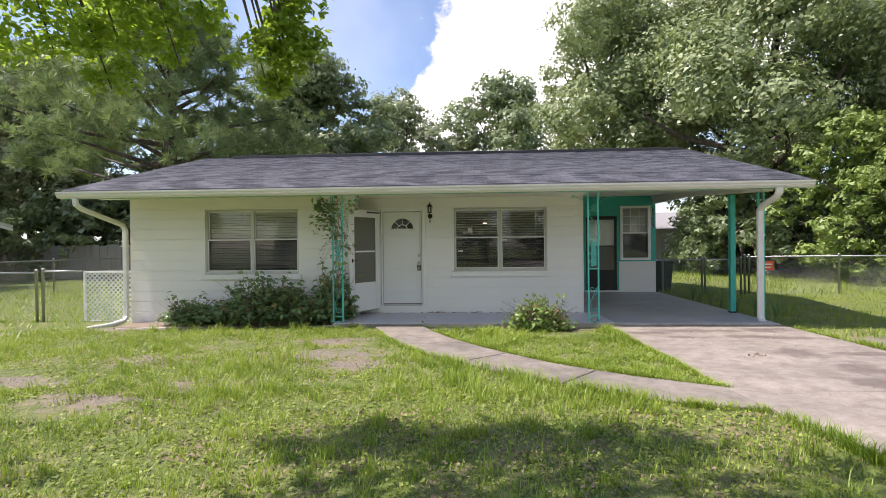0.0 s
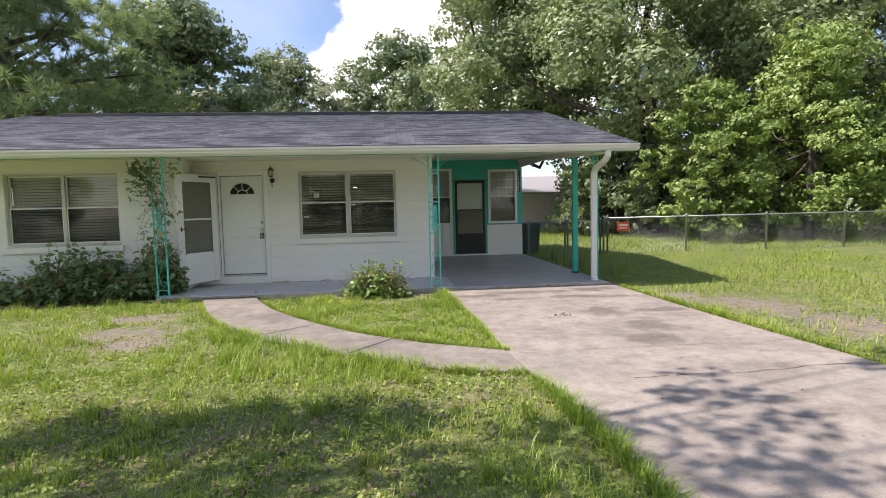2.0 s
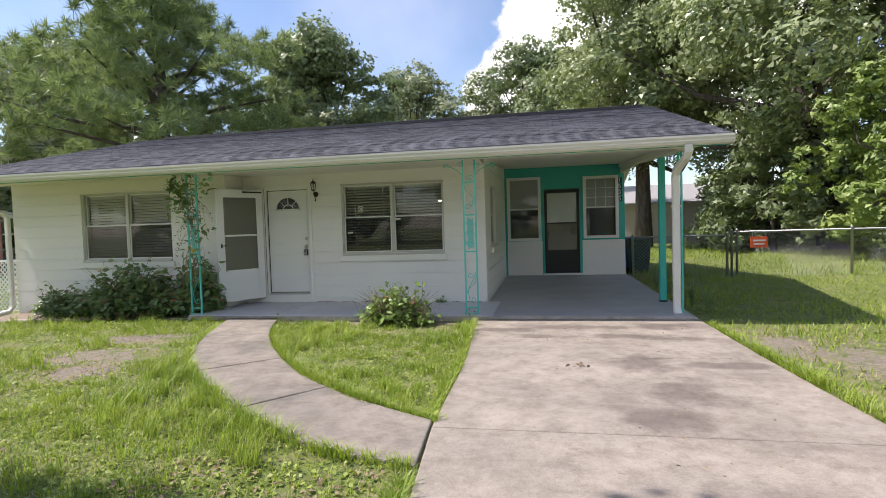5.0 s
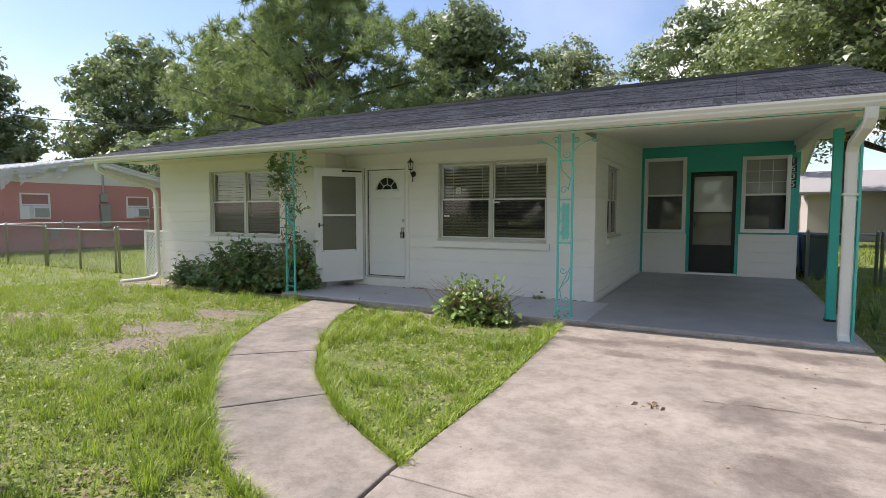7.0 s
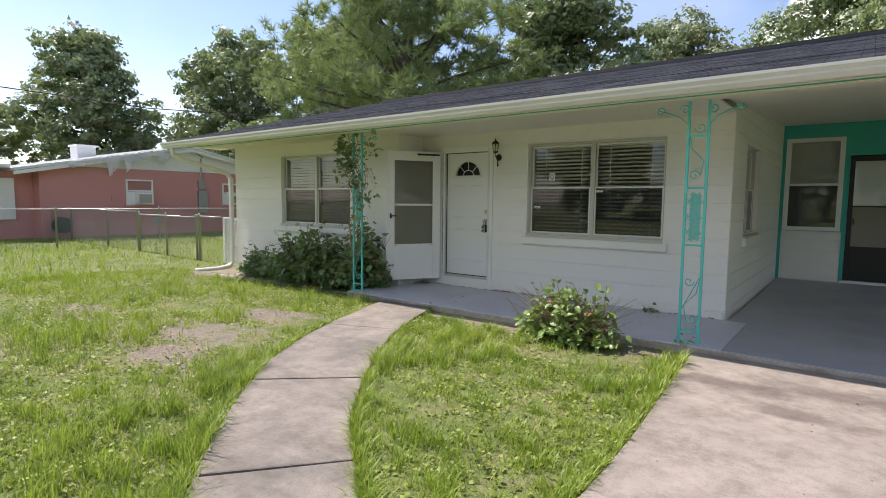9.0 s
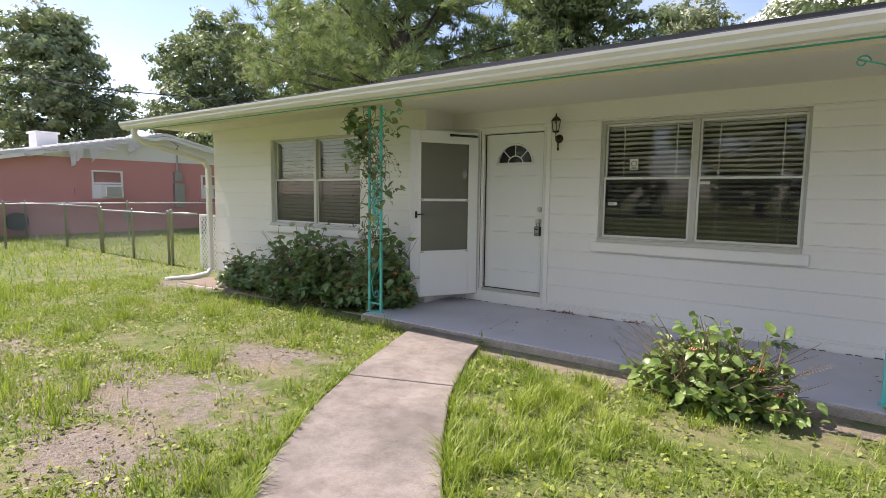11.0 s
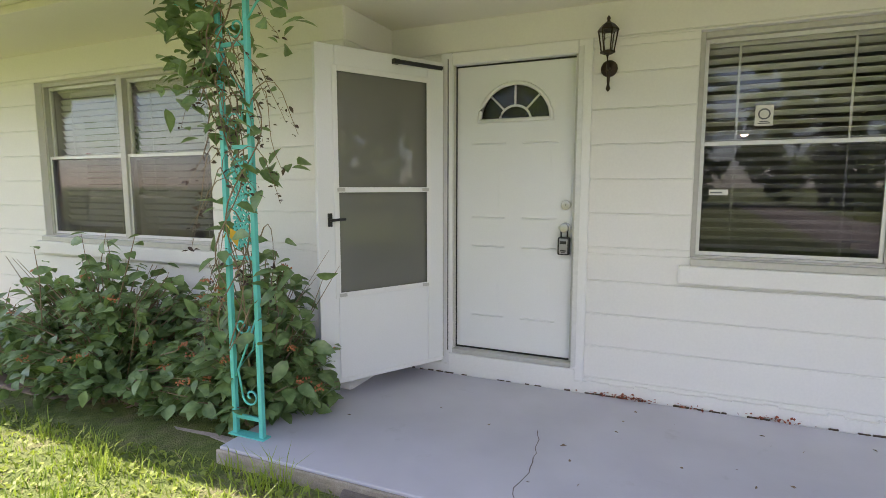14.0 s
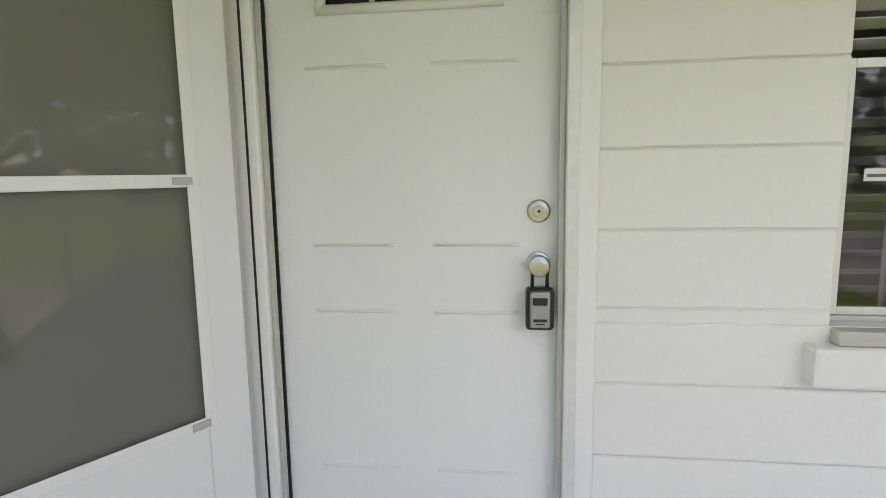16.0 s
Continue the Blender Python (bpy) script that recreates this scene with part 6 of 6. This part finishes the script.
def small_window(parent, x, y, z, w, h, ac=False):
    """Window on a wall that faces +x; parent's local axes."""
    b = Build()
    b.box(x - 0.02, x + 0.05, y, y + 0.06, z, z + h).box(x - 0.02, x + 0.05, y + w - 0.06, y + w, z, z + h)
    b.box(x - 0.02, x + 0.05, y + 0.06, y + w - 0.06, z, z + 0.06).box(x - 0.02, x + 0.05, y + 0.06, y + w - 0.06, z + h - 0.06, z + h).box(x - 0.01, x + 0.04, y + 0.06, y + w - 0.06, z + h * 0.52, z + h * 0.52 + 0.06)
    b.ob("window_frame", "trim", parent)
    Build().box(x + 0.003, x + 0.010, y + 0.05, y + w - 0.05, z + 0.05, z + h - 0.05).ob("window_pane", "glass", parent)
    # plain black sheet behind the pane
    Build().box(x - 0.03, x - 0.022, y, y + w, z, z + h).ob("window_curtain", "black", parent)
    Build().box(x - 0.02, x + 0.09, y - 0.1, y + w + 0.1, z - 0.09, z - 0.01).ob("window_sill", "pink", parent)
    if ac:
        Build().box(x, x + 0.02, y + 0.06, y + w - 0.06, z + 0.06, z + h * 0.5).ob("window_panel", "trim", parent)
        b = Build().box(x + 0.02, x + 0.35, y + w * 0.3, y + w * 0.85, z + 0.04, z + h * 0.46)
        b.ob("air_conditioner", "trim", parent, 0.015)
        b = Build()
        for k in range(8):
            zz = z + 0.08 + k * (h * 0.34 / 8)
            b.box(x + 0.352, x + 0.358, y + w * 0.34, y + w * 0.81, zz, zz + h * 0.022)
        b.box(x + 0.350, x + 0.353, y + w * 0.34, y + w * 0.81, z + 0.08, z + h * 0.42)
        b.ob("grille", "galv", parent)


def pink_house():
    t = thing("neighbour_house", (-20.0, 8.5, -0.25), "pink rendered house with a white metal roof", "house")
    Build().box(-9, 0, 2.4, 12.8, 0, 2.73).ob("wall", "pink", t)
    Build().box(-9, -0.7, -7.0, 2.396, 0, 2.5).ob("wall", "pink", t)
    Build().extrude_x([(2.3, 2.735), (12.9, 2.735), (7.9, 3.70)], -0.06, 0.012).ob("gable", "trim", t)
    for pr in ([(1.6, 2.48), (7.9, 3.74), (7.9, 3.84), (1.6, 2.58)], [(13.4, 2.56), (7.9, 3.74), (7.9, 3.84), (13.4, 2.66)]):
        Build().extrude_x(pr, -9.4, 0.35).ob("roof", "metal_roof", t)
        Build().extrude_x([(y, z - (0.14 if k in (0, 1) else 0.115)) for k, (y, z) in enumerate(pr)], 0.30, 0.34).ob("rake_board", "trim", t)
    Build().extrude_x([(-7.6, 2.50), (1.596, 2.58), (1.596, 2.70), (-7.6, 2.62)], -9.4, 0.0).ob("roof", "metal_roof", t)
    b = Build()
    for k in range(13):
        y = 1.7 + k * 0.5
        z = 2.60 + (y - 1.6) * 0.2
        b.box(-9.4, 0.352, y, y + 0.03, z, z + 0.02)
    b.ob("roof_rib", "metal_roof", t)
    # torn white sheeting over the rake
    r = np.random.default_rng(4)
    b = Build()
    for k in range(16):
        y, w = 3.4 + k * 0.24 + r.normal() * 0.05, r.uniform(0.10, 0.22)
        top = 2.60 + (y - 1.6) * 0.2
        d, x = r.uniform(0.2, 0.85) if k > 4 else r.uniform(0.1, 0.3), 0.36
        n = len(b.v)
        for j in range(6):
            u = j / 5
            ww = w * (1 - 0.55 * u) * r.uniform(0.7, 1.2)
            yy = y + r.normal() * 0.04 * u
            b.v += [(x + 0.03 * r.normal() * u, yy - ww, top - d * u), (x + 0.03, yy + ww, top - d * u * r.uniform(0.8, 1.0))]
            if j:
                q = n + 2 * j
                b.f.append((q - 2, q - 1, q + 1, q))
    tagged(b.ob("torn_roof_sheet", "sheeting", t), kind="stuff")
    small_window(t, 0, 5.3, 1.30, 1.05, 1.02, True)
    small_window(t, 0, 9.45, 1.30, 1.05, 0.98, True)
    small_window(t, -0.7, -0.8, 0.85, 1.95, 1.3)
    Build().box(-0.69, -0.60, 1.25, 1.83, 0.76, 2.24).ob("shutter", "trim", t, 0.01)
    Build().box(0.0, 0.16, 8.26, 8.66, 0.95, 1.92).ob("meter_cabinet", "galv", t, 0.01)
    Build().box(0.0, 0.14, 8.28, 8.58, 2.0, 2.36).ob("meter_box", "galv", t, 0.01)
    Build().tube([(0.08, 8.42, 2.36), (0.08, 8.42, 3.3), (0.2, 8.42, 3.4)], 0.04, 8).ob("service_mast", "galv", t)
    Build().box(-3.6, -2.8, 4.6, 5.3, 3.0, 3.72).box(-3.66, -2.74, 4.54, 5.36, 3.722, 3.80).ob("chimney", "trim", t, 0.01)
    Build().box(0, 0.05, 6.3, 6.6, 0.5, 0.85).ob("vent", "galv", t)
    Build().box(0, 0.05, 4.75, 5.0, 1.45, 1.65).ob("outlet_box", "pink", t)
    o = Build().lathe([(0.30, 0), (0.30, 0.03), (0.12, 0.04), (0.12, 0.20), (0.30, 0.21), (0.30, 0.24)], (0, 0), 16).ob("hose_reel", "bin_green", t)
    o.matrix_basis = pose(0.02, 3.0, 0.55, 0, 90, 0)


pink_house()


def grey_house():
    t = thing("back_house", (7.5, 36.0, -0.3), "grey rendered house with a pale low roof", "house")
    Build().box(0, 14, 0, 8, 0, 2.55).ob("wall", "grey_wall", t)
    Build().extrude_x([(-0.7, 2.5), (4, 3.75), (8.7, 2.5), (8.7, 2.62), (4, 3.9), (-0.7, 2.62)], -0.6, 14.6).ob("roof", "grey_roof", t)
    for x in (1.2, 4.6, 8.6):
        Build().box(x, x + 0.9, -0.03, 0.05, 0.9, 2.0).ob("window", "glass", t)
        Build().box(x, x + 0.9, 0.051, 0.06, 0.9, 2.0).ob("window_frame", "black", t)
    Build().box(5.9, 6.8, -0.03, 0.02, 0.0, 2.05).ob("door", "trim", t)


grey_house()


def wheelie_bin(loc, mat, label):
    t = thing("wheelie_bin", loc, label, "rubbish bin", "bins beside the carport")
    b = Build()
    b.v = [(-0.22, -0.26, 0.05), (0.22, -0.26, 0.05), (0.22, 0.24, 0.05), (-0.22, 0.24, 0.05), (-0.28, -0.34, 0.98), (0.28, -0.34, 0.98), (0.28, 0.34, 0.98), (-0.28, 0.34, 0.98)]
    b.f = [(0, 3, 2, 1), (4, 5, 6, 7), (0, 1, 5, 4), (1, 2, 6, 5), (2, 3, 7, 6), (3, 0, 4, 7)]
    b.ob("body", mat, t, 0.02)
    Build().box(-0.30, 0.30, -0.37, 0.36, 0.985, 1.05).ob("lid", mat, t, 0.02)
    Build().tube([(-0.25, 0.40, 0.96), (0.25, 0.40, 0.96)], 0.018, 8).ob("handle", mat, t)
    o = Build().lathe([(0.11, -0.03), (0.12, 0), (0.11, 0.03)], (0, 0), 14).ob("wheel", "black", t)
    o.matrix_basis = pose(0.26, 0.28, 0.12, 0, 90, 0)
    o = Build().lathe([(0.11, -0.03), (0.12, 0), (0.11, 0.03)], (0, 0), 14).ob("wheel", "black", t)
    o.matrix_basis = pose(-0.26, 0.28, 0.12, 0, 90, 0)


wheelie_bin((5.72, 17.1, -0.2), "bin_green", "dark green wheeled rubbish bin behind the gate")
wheelie_bin((5.70, 18.0, -0.2), "bin_blue", "blue wheeled recycling bin behind the gate")

sg = thing("fence_sign", (8.3, 15.925, 0.58), "small orange sign hung on the fence", "sign")
Build().box(-0.19, 0.19, 0.0, 0.012, 0.0, 0.26).ob("board", "orange", sg, 0.003)
Build().box(-0.14, 0.14, -0.003, -0.0005, 0.15, 0.19).box(-0.12, 0.12, -0.003, -0.0005, 0.07, 0.10).ob("print", "paper", sg)
Build().tube([(-0.14, 0.006, 0.255), (-0.14, 0.02, 0.39)], 0.004, 5).tube([(0.14, 0.006, 0.255), (0.14, 0.02, 0.39)], 0.004, 5).ob("tie", "galv", sg)


def plank_fence():
    t = thing("plank_fence", (-30.0, 27.0, -0.25), "weathered grey plank fence at the lot's end", "fence")
    me = Build().box(0, 0.145, -0.012, 0.012, 0, 1.8).mesh("plank")
    me.materials.append(MAT["old_wood"])
    for k in range(100):
        o = new("plank", me)
        o.parent = t
        o.matrix_basis = pose(k * 0.152, random.uniform(-0.006, 0.006), random.uniform(-0.05, 0.05), 0, random.uniform(-0.5, 0.5), 0)
    Build().box(0, 15.2, 0.013, 0.05, 0.4, 0.5).box(0, 15.2, 0.013, 0.05, 1.3, 1.4).ob("rail", "old_wood", t)


plank_fence()


def power_line():
    t = thing("power_line", (-20.0, 16.5, 3.0), "thin black overhead service cable", "cable")
    pts = [(0, -46.0, 4.6), (0, -20.0, 2.6), (0, -6.7, 2.05), (0, -1.7, 2.0), (0, 4.45, 2.43), (0, 16.0, 3.6), (0, 32.0, 5.6)]
    Build().tube(pts, 0.02, 5).ob("cable", "black", t)
    Build().tube([(0.2, 0.42, 0.15), (0.1, -1.2, 1.2), (0, -4.0, 2.0)], 0.012, 5).ob("service_drop", "black", t)


power_line()


def strap_plants():
    r = np.random.default_rng(9)
    for i in range(7):
        x, y = 5.50 + r.uniform(-0.03, 0.22), 10.6 + i * 0.62
        t = thing("strap_leaf_plant", (x, y, -0.14), "clump of dark upright strap leaves beside the slab", "plant", "strap plants")
        V, F = [], []
        for k in range(16):
            a, l = r.uniform(0, 6.28), r.uniform(0.35, 0.65)
            out = r.uniform(0.05, 0.28)
            w = 0.016
            c, s = math.cos(a), math.sin(a)
            n = len(V)
            for u in (0, 0.5, 1.0):
                px, py, pz = out * u * u * c, out * u * u * s, l * u * (1 - 0.12 * u)
                ww = w * (1 - u * 0.85)
                V += [(px - s * ww, py + c * ww, pz), (px + s * ww, py - c * ww, pz)]
            F += [(n, n + 1, n + 3, n + 2), (n + 2, n + 3, n + 5, n + 4)]
        from_arrays("leaves", np.array(V), np.array(F), "shrub", t)


strap_plants()


def slab_weeds():
    r = np.random.default_rng(27)
    for x, y, z, h, n, mat, label in ((1.40, 11.22, -0.03, 0.10, 30, "shrub", "small dark weed rooted at the wall's foot"), (2.16, 9.84, -0.06, 0.10, 18, "shrub_light", "small weed at the porch post's foot"), (-0.94, 9.74, -0.11, 0.08, 16, "shrub_light", "small weed between footpath and porch")):
        t = thing("weed", (x, y, z), label, "weed", "weeds on the slab")
        P = np.abs(r.normal(size=(n, 3))) * np.array([0.0, 0.0, h * 0.5]) + r.normal(size=(n, 3)) * np.array([0.05, 0.03, 0.0])
        V, F = broad_leaves(P, 0.06, 28)
        V[:, 2] = np.maximum(V[:, 2], 0.001)
        from_arrays("leaves", V, F, mat, t)


slab_weeds()


# ---- grass and litter ----
def on_paving(x, y):
    dl = np.interp(y, [p[0] for p in DRIVE_L], [p[1] for p in DRIVE_L])
    dr = np.interp(y, [p[0] for p in DRIVE_R], [p[1] for p in DRIVE_R])
    drive = (x > dl - 0.02) & (x < dr + 0.02) & (y < 9.9)
    wl, wr = np.array(WALK_L), np.array(WALK_R)
    o1, o2 = np.argsort(wl[:, 1]), np.argsort(wr[:, 1])
    lx = np.interp(y, wl[o1, 1], wl[o1, 0])
    rx = np.interp(y, wr[o2, 1], wr[o2, 0])
    rx = np.where(y < 5.5, 2.6, rx)
    path = (y > 4.78) & (y < 9.9) & (x > lx - 0.02) & (x < rx + 0.02)
    house = (x > -7.15) & (x < 5.4) & (y > 9.78)
    bare_front = (x > -0.95) & (x < 2.2) & (y > 9.45)
    return drive | path | house | bare_front


def value_noise(x, y, s, seed):
    r = np.random.default_rng(seed)
    G = r.uniform(0, 1, (96, 96))
    u, v = (x * s) % 95, (y * s) % 95
    i, j = u.astype(int), v.astype(int)
    f, g = u - i, v - j
    f, g = f * f * (3 - 2 * f), g * g * (3 - 2 * g)
    return G[i, j] * (1 - f) * (1 - g) + G[i + 1, j] * f * (1 - g) + G[i, j + 1] * (1 - f) * g + G[i + 1, j + 1] * f * g


def bare_amount(x, y):
    best = np.full(x.shape, 9.0)
    for cx, cy, rx, ry in BARE:
        best = np.minimum(best, np.hypot((x - cx) / rx, (y - cy) / ry))
    return np.clip(1.25 - best, 0, 1)


def scatter(n, x0, x1, y0, y1, seed, thin=0.45, tufts=0):
    r = np.random.default_rng(seed)
    if tufts:
        tx, ty = r.uniform(x0, x1, tufts), r.uniform(y0, y1, tufts)
        k = r.integers(0, tufts, n)
        x, y = tx[k] + r.normal(size=n) * 0.035, ty[k] + r.normal(size=n) * 0.035
    else:
        x, y = r.uniform(x0, x1, n), r.uniform(y0, y1, n)
    q = 0.6 * value_noise(x, y, 1.1, 3) + 0.4 * value_noise(x, y, 3.1, 4)
    q = q - 0.30 * bare_amount(x, y) * (0.3 + 1.2 * value_noise(x, y, 5.0, 6))
    keep = ~on_paving(x, y) & (q > thin - 0.25 * r.uniform(0, 1, n))
    return x[keep], y[keep], q[keep], r


def edge_points(n, line, out, r):
    """Points in tufts just outside a paving edge [(x, y)]; out: the side, +1 or -1 in x."""
    L = np.array(line)
    u = np.sort(r.uniform(0, len(L) - 1.001, n // 14))
    u = u[r.integers(0, len(u), n)] + r.normal(size=n) * 0.03
    u = np.clip(u, 0, len(L) - 1.001)
    i = u.astype(int)
    p = L[i] * (1 - (u - i))[:, None] + L[i + 1] * (u - i)[:, None]
    return p[:, 0] + out * (0.015 + np.abs(r.normal(size=n)) * 0.045), p[:, 1] + r.normal(size=n) * 0.02


def grass_patch(n, x0, x1, y0, y1, seed, h, w, mat, thin, parent, flat=0.6, tufts=0, simple=False, edge=None):
    x, y, q, r = scatter(n, x0, x1, y0, y1, seed, thin, tufts)
    if edge:
        x, y = edge_points(n, *edge, r)
    m = len(x)
    tall = value_noise(x, y, 0.8, 9)
    H = h * r.uniform(0.45, 1.25, m) * (0.5 + 1.1 * tall)
    a = r.uniform(0, 2 * math.pi, m)
    bend = H * r.uniform(0.2, 1.0, m) * flat * 2
    z = ground_z(x, y) - 0.01
    c, s = np.cos(a), np.sin(a)
    sx, sy = -s * w, c * w
    b0, b1 = np.stack([x + sx, y + sy, z], 1), np.stack([x - sx, y - sy, z], 1)
    tip = np.stack([x + c * bend, y + s * bend, z + H * 0.95], 1)
    if simple:
        V = np.stack([b0, b1, tip], 1).reshape(-1, 3)
        F = np.arange(m * 3).reshape(-1, 3)
    else:
        mx, my, mz = x + c * bend * 0.35, y + s * bend * 0.35, z + H * 0.66
        m0, m1 = np.stack([mx + sx * 0.7, my + sy * 0.7, mz], 1), np.stack([mx - sx * 0.7, my - sy * 0.7, mz], 1)
        V = np.stack([b0, b1, m0, m1, tip], 1).reshape(-1, 3)
        i = np.arange(m)[:, None] * 5
        F = np.concatenate([i + [0, 1, 3], i + [0, 3, 2], i + [2, 3, 4]], 1).reshape(-1, 3)
    o = from_arrays("blades", V, F, mat, parent)
    tagged(o, kind="stuff")


def build_grass():
    g = thing("grass", (0, 0, 0), "sunlit patchy lawn grass with long tufts", "grass", kind="stuff")
    grass_patch(40000, -7.0, 3.0, 1.6, 5.5, 101, 0.050, 0.004, "grass", 0.47, g)
    grass_patch(52000, -8.5, 2.6, 5.0, 10.1, 102, 0.050, 0.004, "grass", 0.47, g)
    grass_patch(13000, -7.0, 3.0, 1.6, 5.5, 106, 0.13, 0.003, "grass", 0.46, g, 0.55, 520)
    grass_patch(20000, -8.5, 2.6, 5.0, 10.0, 107, 0.13, 0.003, "grass", 0.46, g, 0.55, 700)
    grass_patch(15000, -1.2, 2.4, 5.6, 9.4, 108, 0.11, 0.003, "grass", 0.36, g, 0.6, 300)
    grass_patch(7000, -7.0, 3.0, 1.6, 5.5, 110, 0.045, 0.0022, "straw", 0.25, g, 1.1)
    grass_patch(8000, -8.5, 2.6, 5.0, 10.0, 111, 0.045, 0.0022, "straw", 0.25, g, 1.1)
    grass_patch(5000, 5.4, 12.0, 3.0, 13.0, 112, 0.06, 0.004, "straw", 0.3, g, 1.0, simple=True)
    grass_patch(24000, 5.4, 14.0, 2.0, 15.9, 103, 0.09, 0.008, "grass", 0.46, g, simple=True)
    grass_patch(20000, -20.0, -8.0, 3.0, 24.0, 104, 0.12, 0.013, "grass", 0.34, g, simple=True)
    grass_patch(22000, 5.4, 24.0, 15.9, 32.0, 105, 0.14, 0.014, "grass", 0.30, g, simple=True)
    lines = ((WALK_L[1:], -1), (WALK_R[1:], 1), ([(along(DRIVE_L, y), y) for y in np.linspace(5.6, 9.5, 12)], -1), ([(along(DRIVE_L, y), y) for y in np.linspace(1.5, 4.6, 12)], -1), ([(along(DRIVE_R, y), y) for y in np.linspace(3.0, 9.6, 14)], 1))
    for k, (line, out) in enumerate(lines):
        grass_patch(2600, 0, 1, 0, 1, 140 + k, 0.10, 0.0035, "grass", 0.4, g, 0.75, edge=(line, out))
    w = thing("lawn_weeds", (0, 0, 0), "low broad-leaved weeds in the lawn", "weeds", kind="stuff")
    for k, (n, box) in enumerate(((21000, (-7.0, 3.0, 1.6, 5.5)), (27000, (-8.5, 2.6, 5.0, 10.0)), (9000, (5.4, 12, 3, 15)))):
        x, y, q, r = scatter(n, *box, 120 + k, 0.40)
        P = np.stack([x, y, ground_z(x, y) + r.uniform(0.0, 0.03, len(x))], 1)
        V, F = leaf_cloud(P, 0.034, seed=130 + k, aspect=0.8, spread=0.2)
        tagged(from_arrays("leaves", V, F, "weed", w), kind="stuff")


build_grass()


def litter():
    r = np.random.default_rng(15)
    t = thing("leaf_litter", (0, 0, 0), "scattered dry brown leaves and twigs", "leaf litter", kind="stuff")
    pts = []
    for _ in range(90):
        x, y = r.uniform(2.6, 5.3), r.uniform(2.5, 9.7)
        pts.append((x, y, walk_top(x, y) + 0.004))
    for _ in range(40):
        x, y = r.uniform(-2.5, 2.2), r.uniform(9.95, 11.2)
        pts.append((x, y, -0.026))
    V, F = leaf_cloud(np.array(pts), 0.035, seed=16, spread=0.05, aspect=0.5)
    tagged(from_arrays("leaves", V, F, "dead", t), kind="stuff")
    x, y = r.uniform(-3.0, 2.6, 4600), r.uniform(1.8, 4.7, 4600)
    ok = ~on_paving(x, y) & (value_noise(x, y, 1.6, 12) > 0.45)
    V, F = leaf_cloud(np.stack([x[ok], y[ok], ground_z(x[ok], y[ok]) + 0.025], 1), 0.04, seed=19, spread=0.1, aspect=0.55)
    tagged(from_arrays("lawn_leaves", V, F, "dead", t), kind="stuff")
    pts = []
    for cx, cy, rx, ry in BARE[:9]:
        for _ in range(190):
            x, y = cx + r.normal() * rx * 0.6, cy + r.normal() * ry * 0.6
            if not on_paving(np.array([x]), np.array([y]))[0]:
                pts.append((x, y, float(ground_z(np.array(x), np.array(y))) + 0.006))
    V, F = leaf_cloud(np.array(pts), 0.026, seed=20, spread=0.1, aspect=0.45)
    tagged(from_arrays("bare_patch_litter", V, F, "dead", t), kind="stuff")
    pts = np.array([3.57, 7.09, walk_top(3.6, 7.1) + 0.012]) + r.normal(size=(14, 3)) * np.array([0.05, 0.03, 0.003])
    V, F = leaf_cloud(pts, 0.06, seed=17, spread=0.2, aspect=0.5)
    tagged(from_arrays("fallen_sprig", V, F, "dead", t), kind="stuff")
    t = thing("red_litter", (0, 0, 0), "reddish leaf crumbs along the wall's foot", "leaf litter", kind="stuff")
    pts = []
    for cx, n in ((-0.72, 70), (-0.42, 25), (0.05, 40), (-0.9, 20)):
        pts += [(cx + r.normal() * 0.07, FRONT - 0.04 - abs(r.normal()) * 0.012, -0.024 + abs(r.normal()) * 0.012) for _ in range(n)]
    V, F = leaf_cloud(np.array(pts), 0.02, seed=18, spread=0.3, aspect=0.7)
    tagged(from_arrays("crumbs", V, F, "rust", t), kind="stuff")


litter()
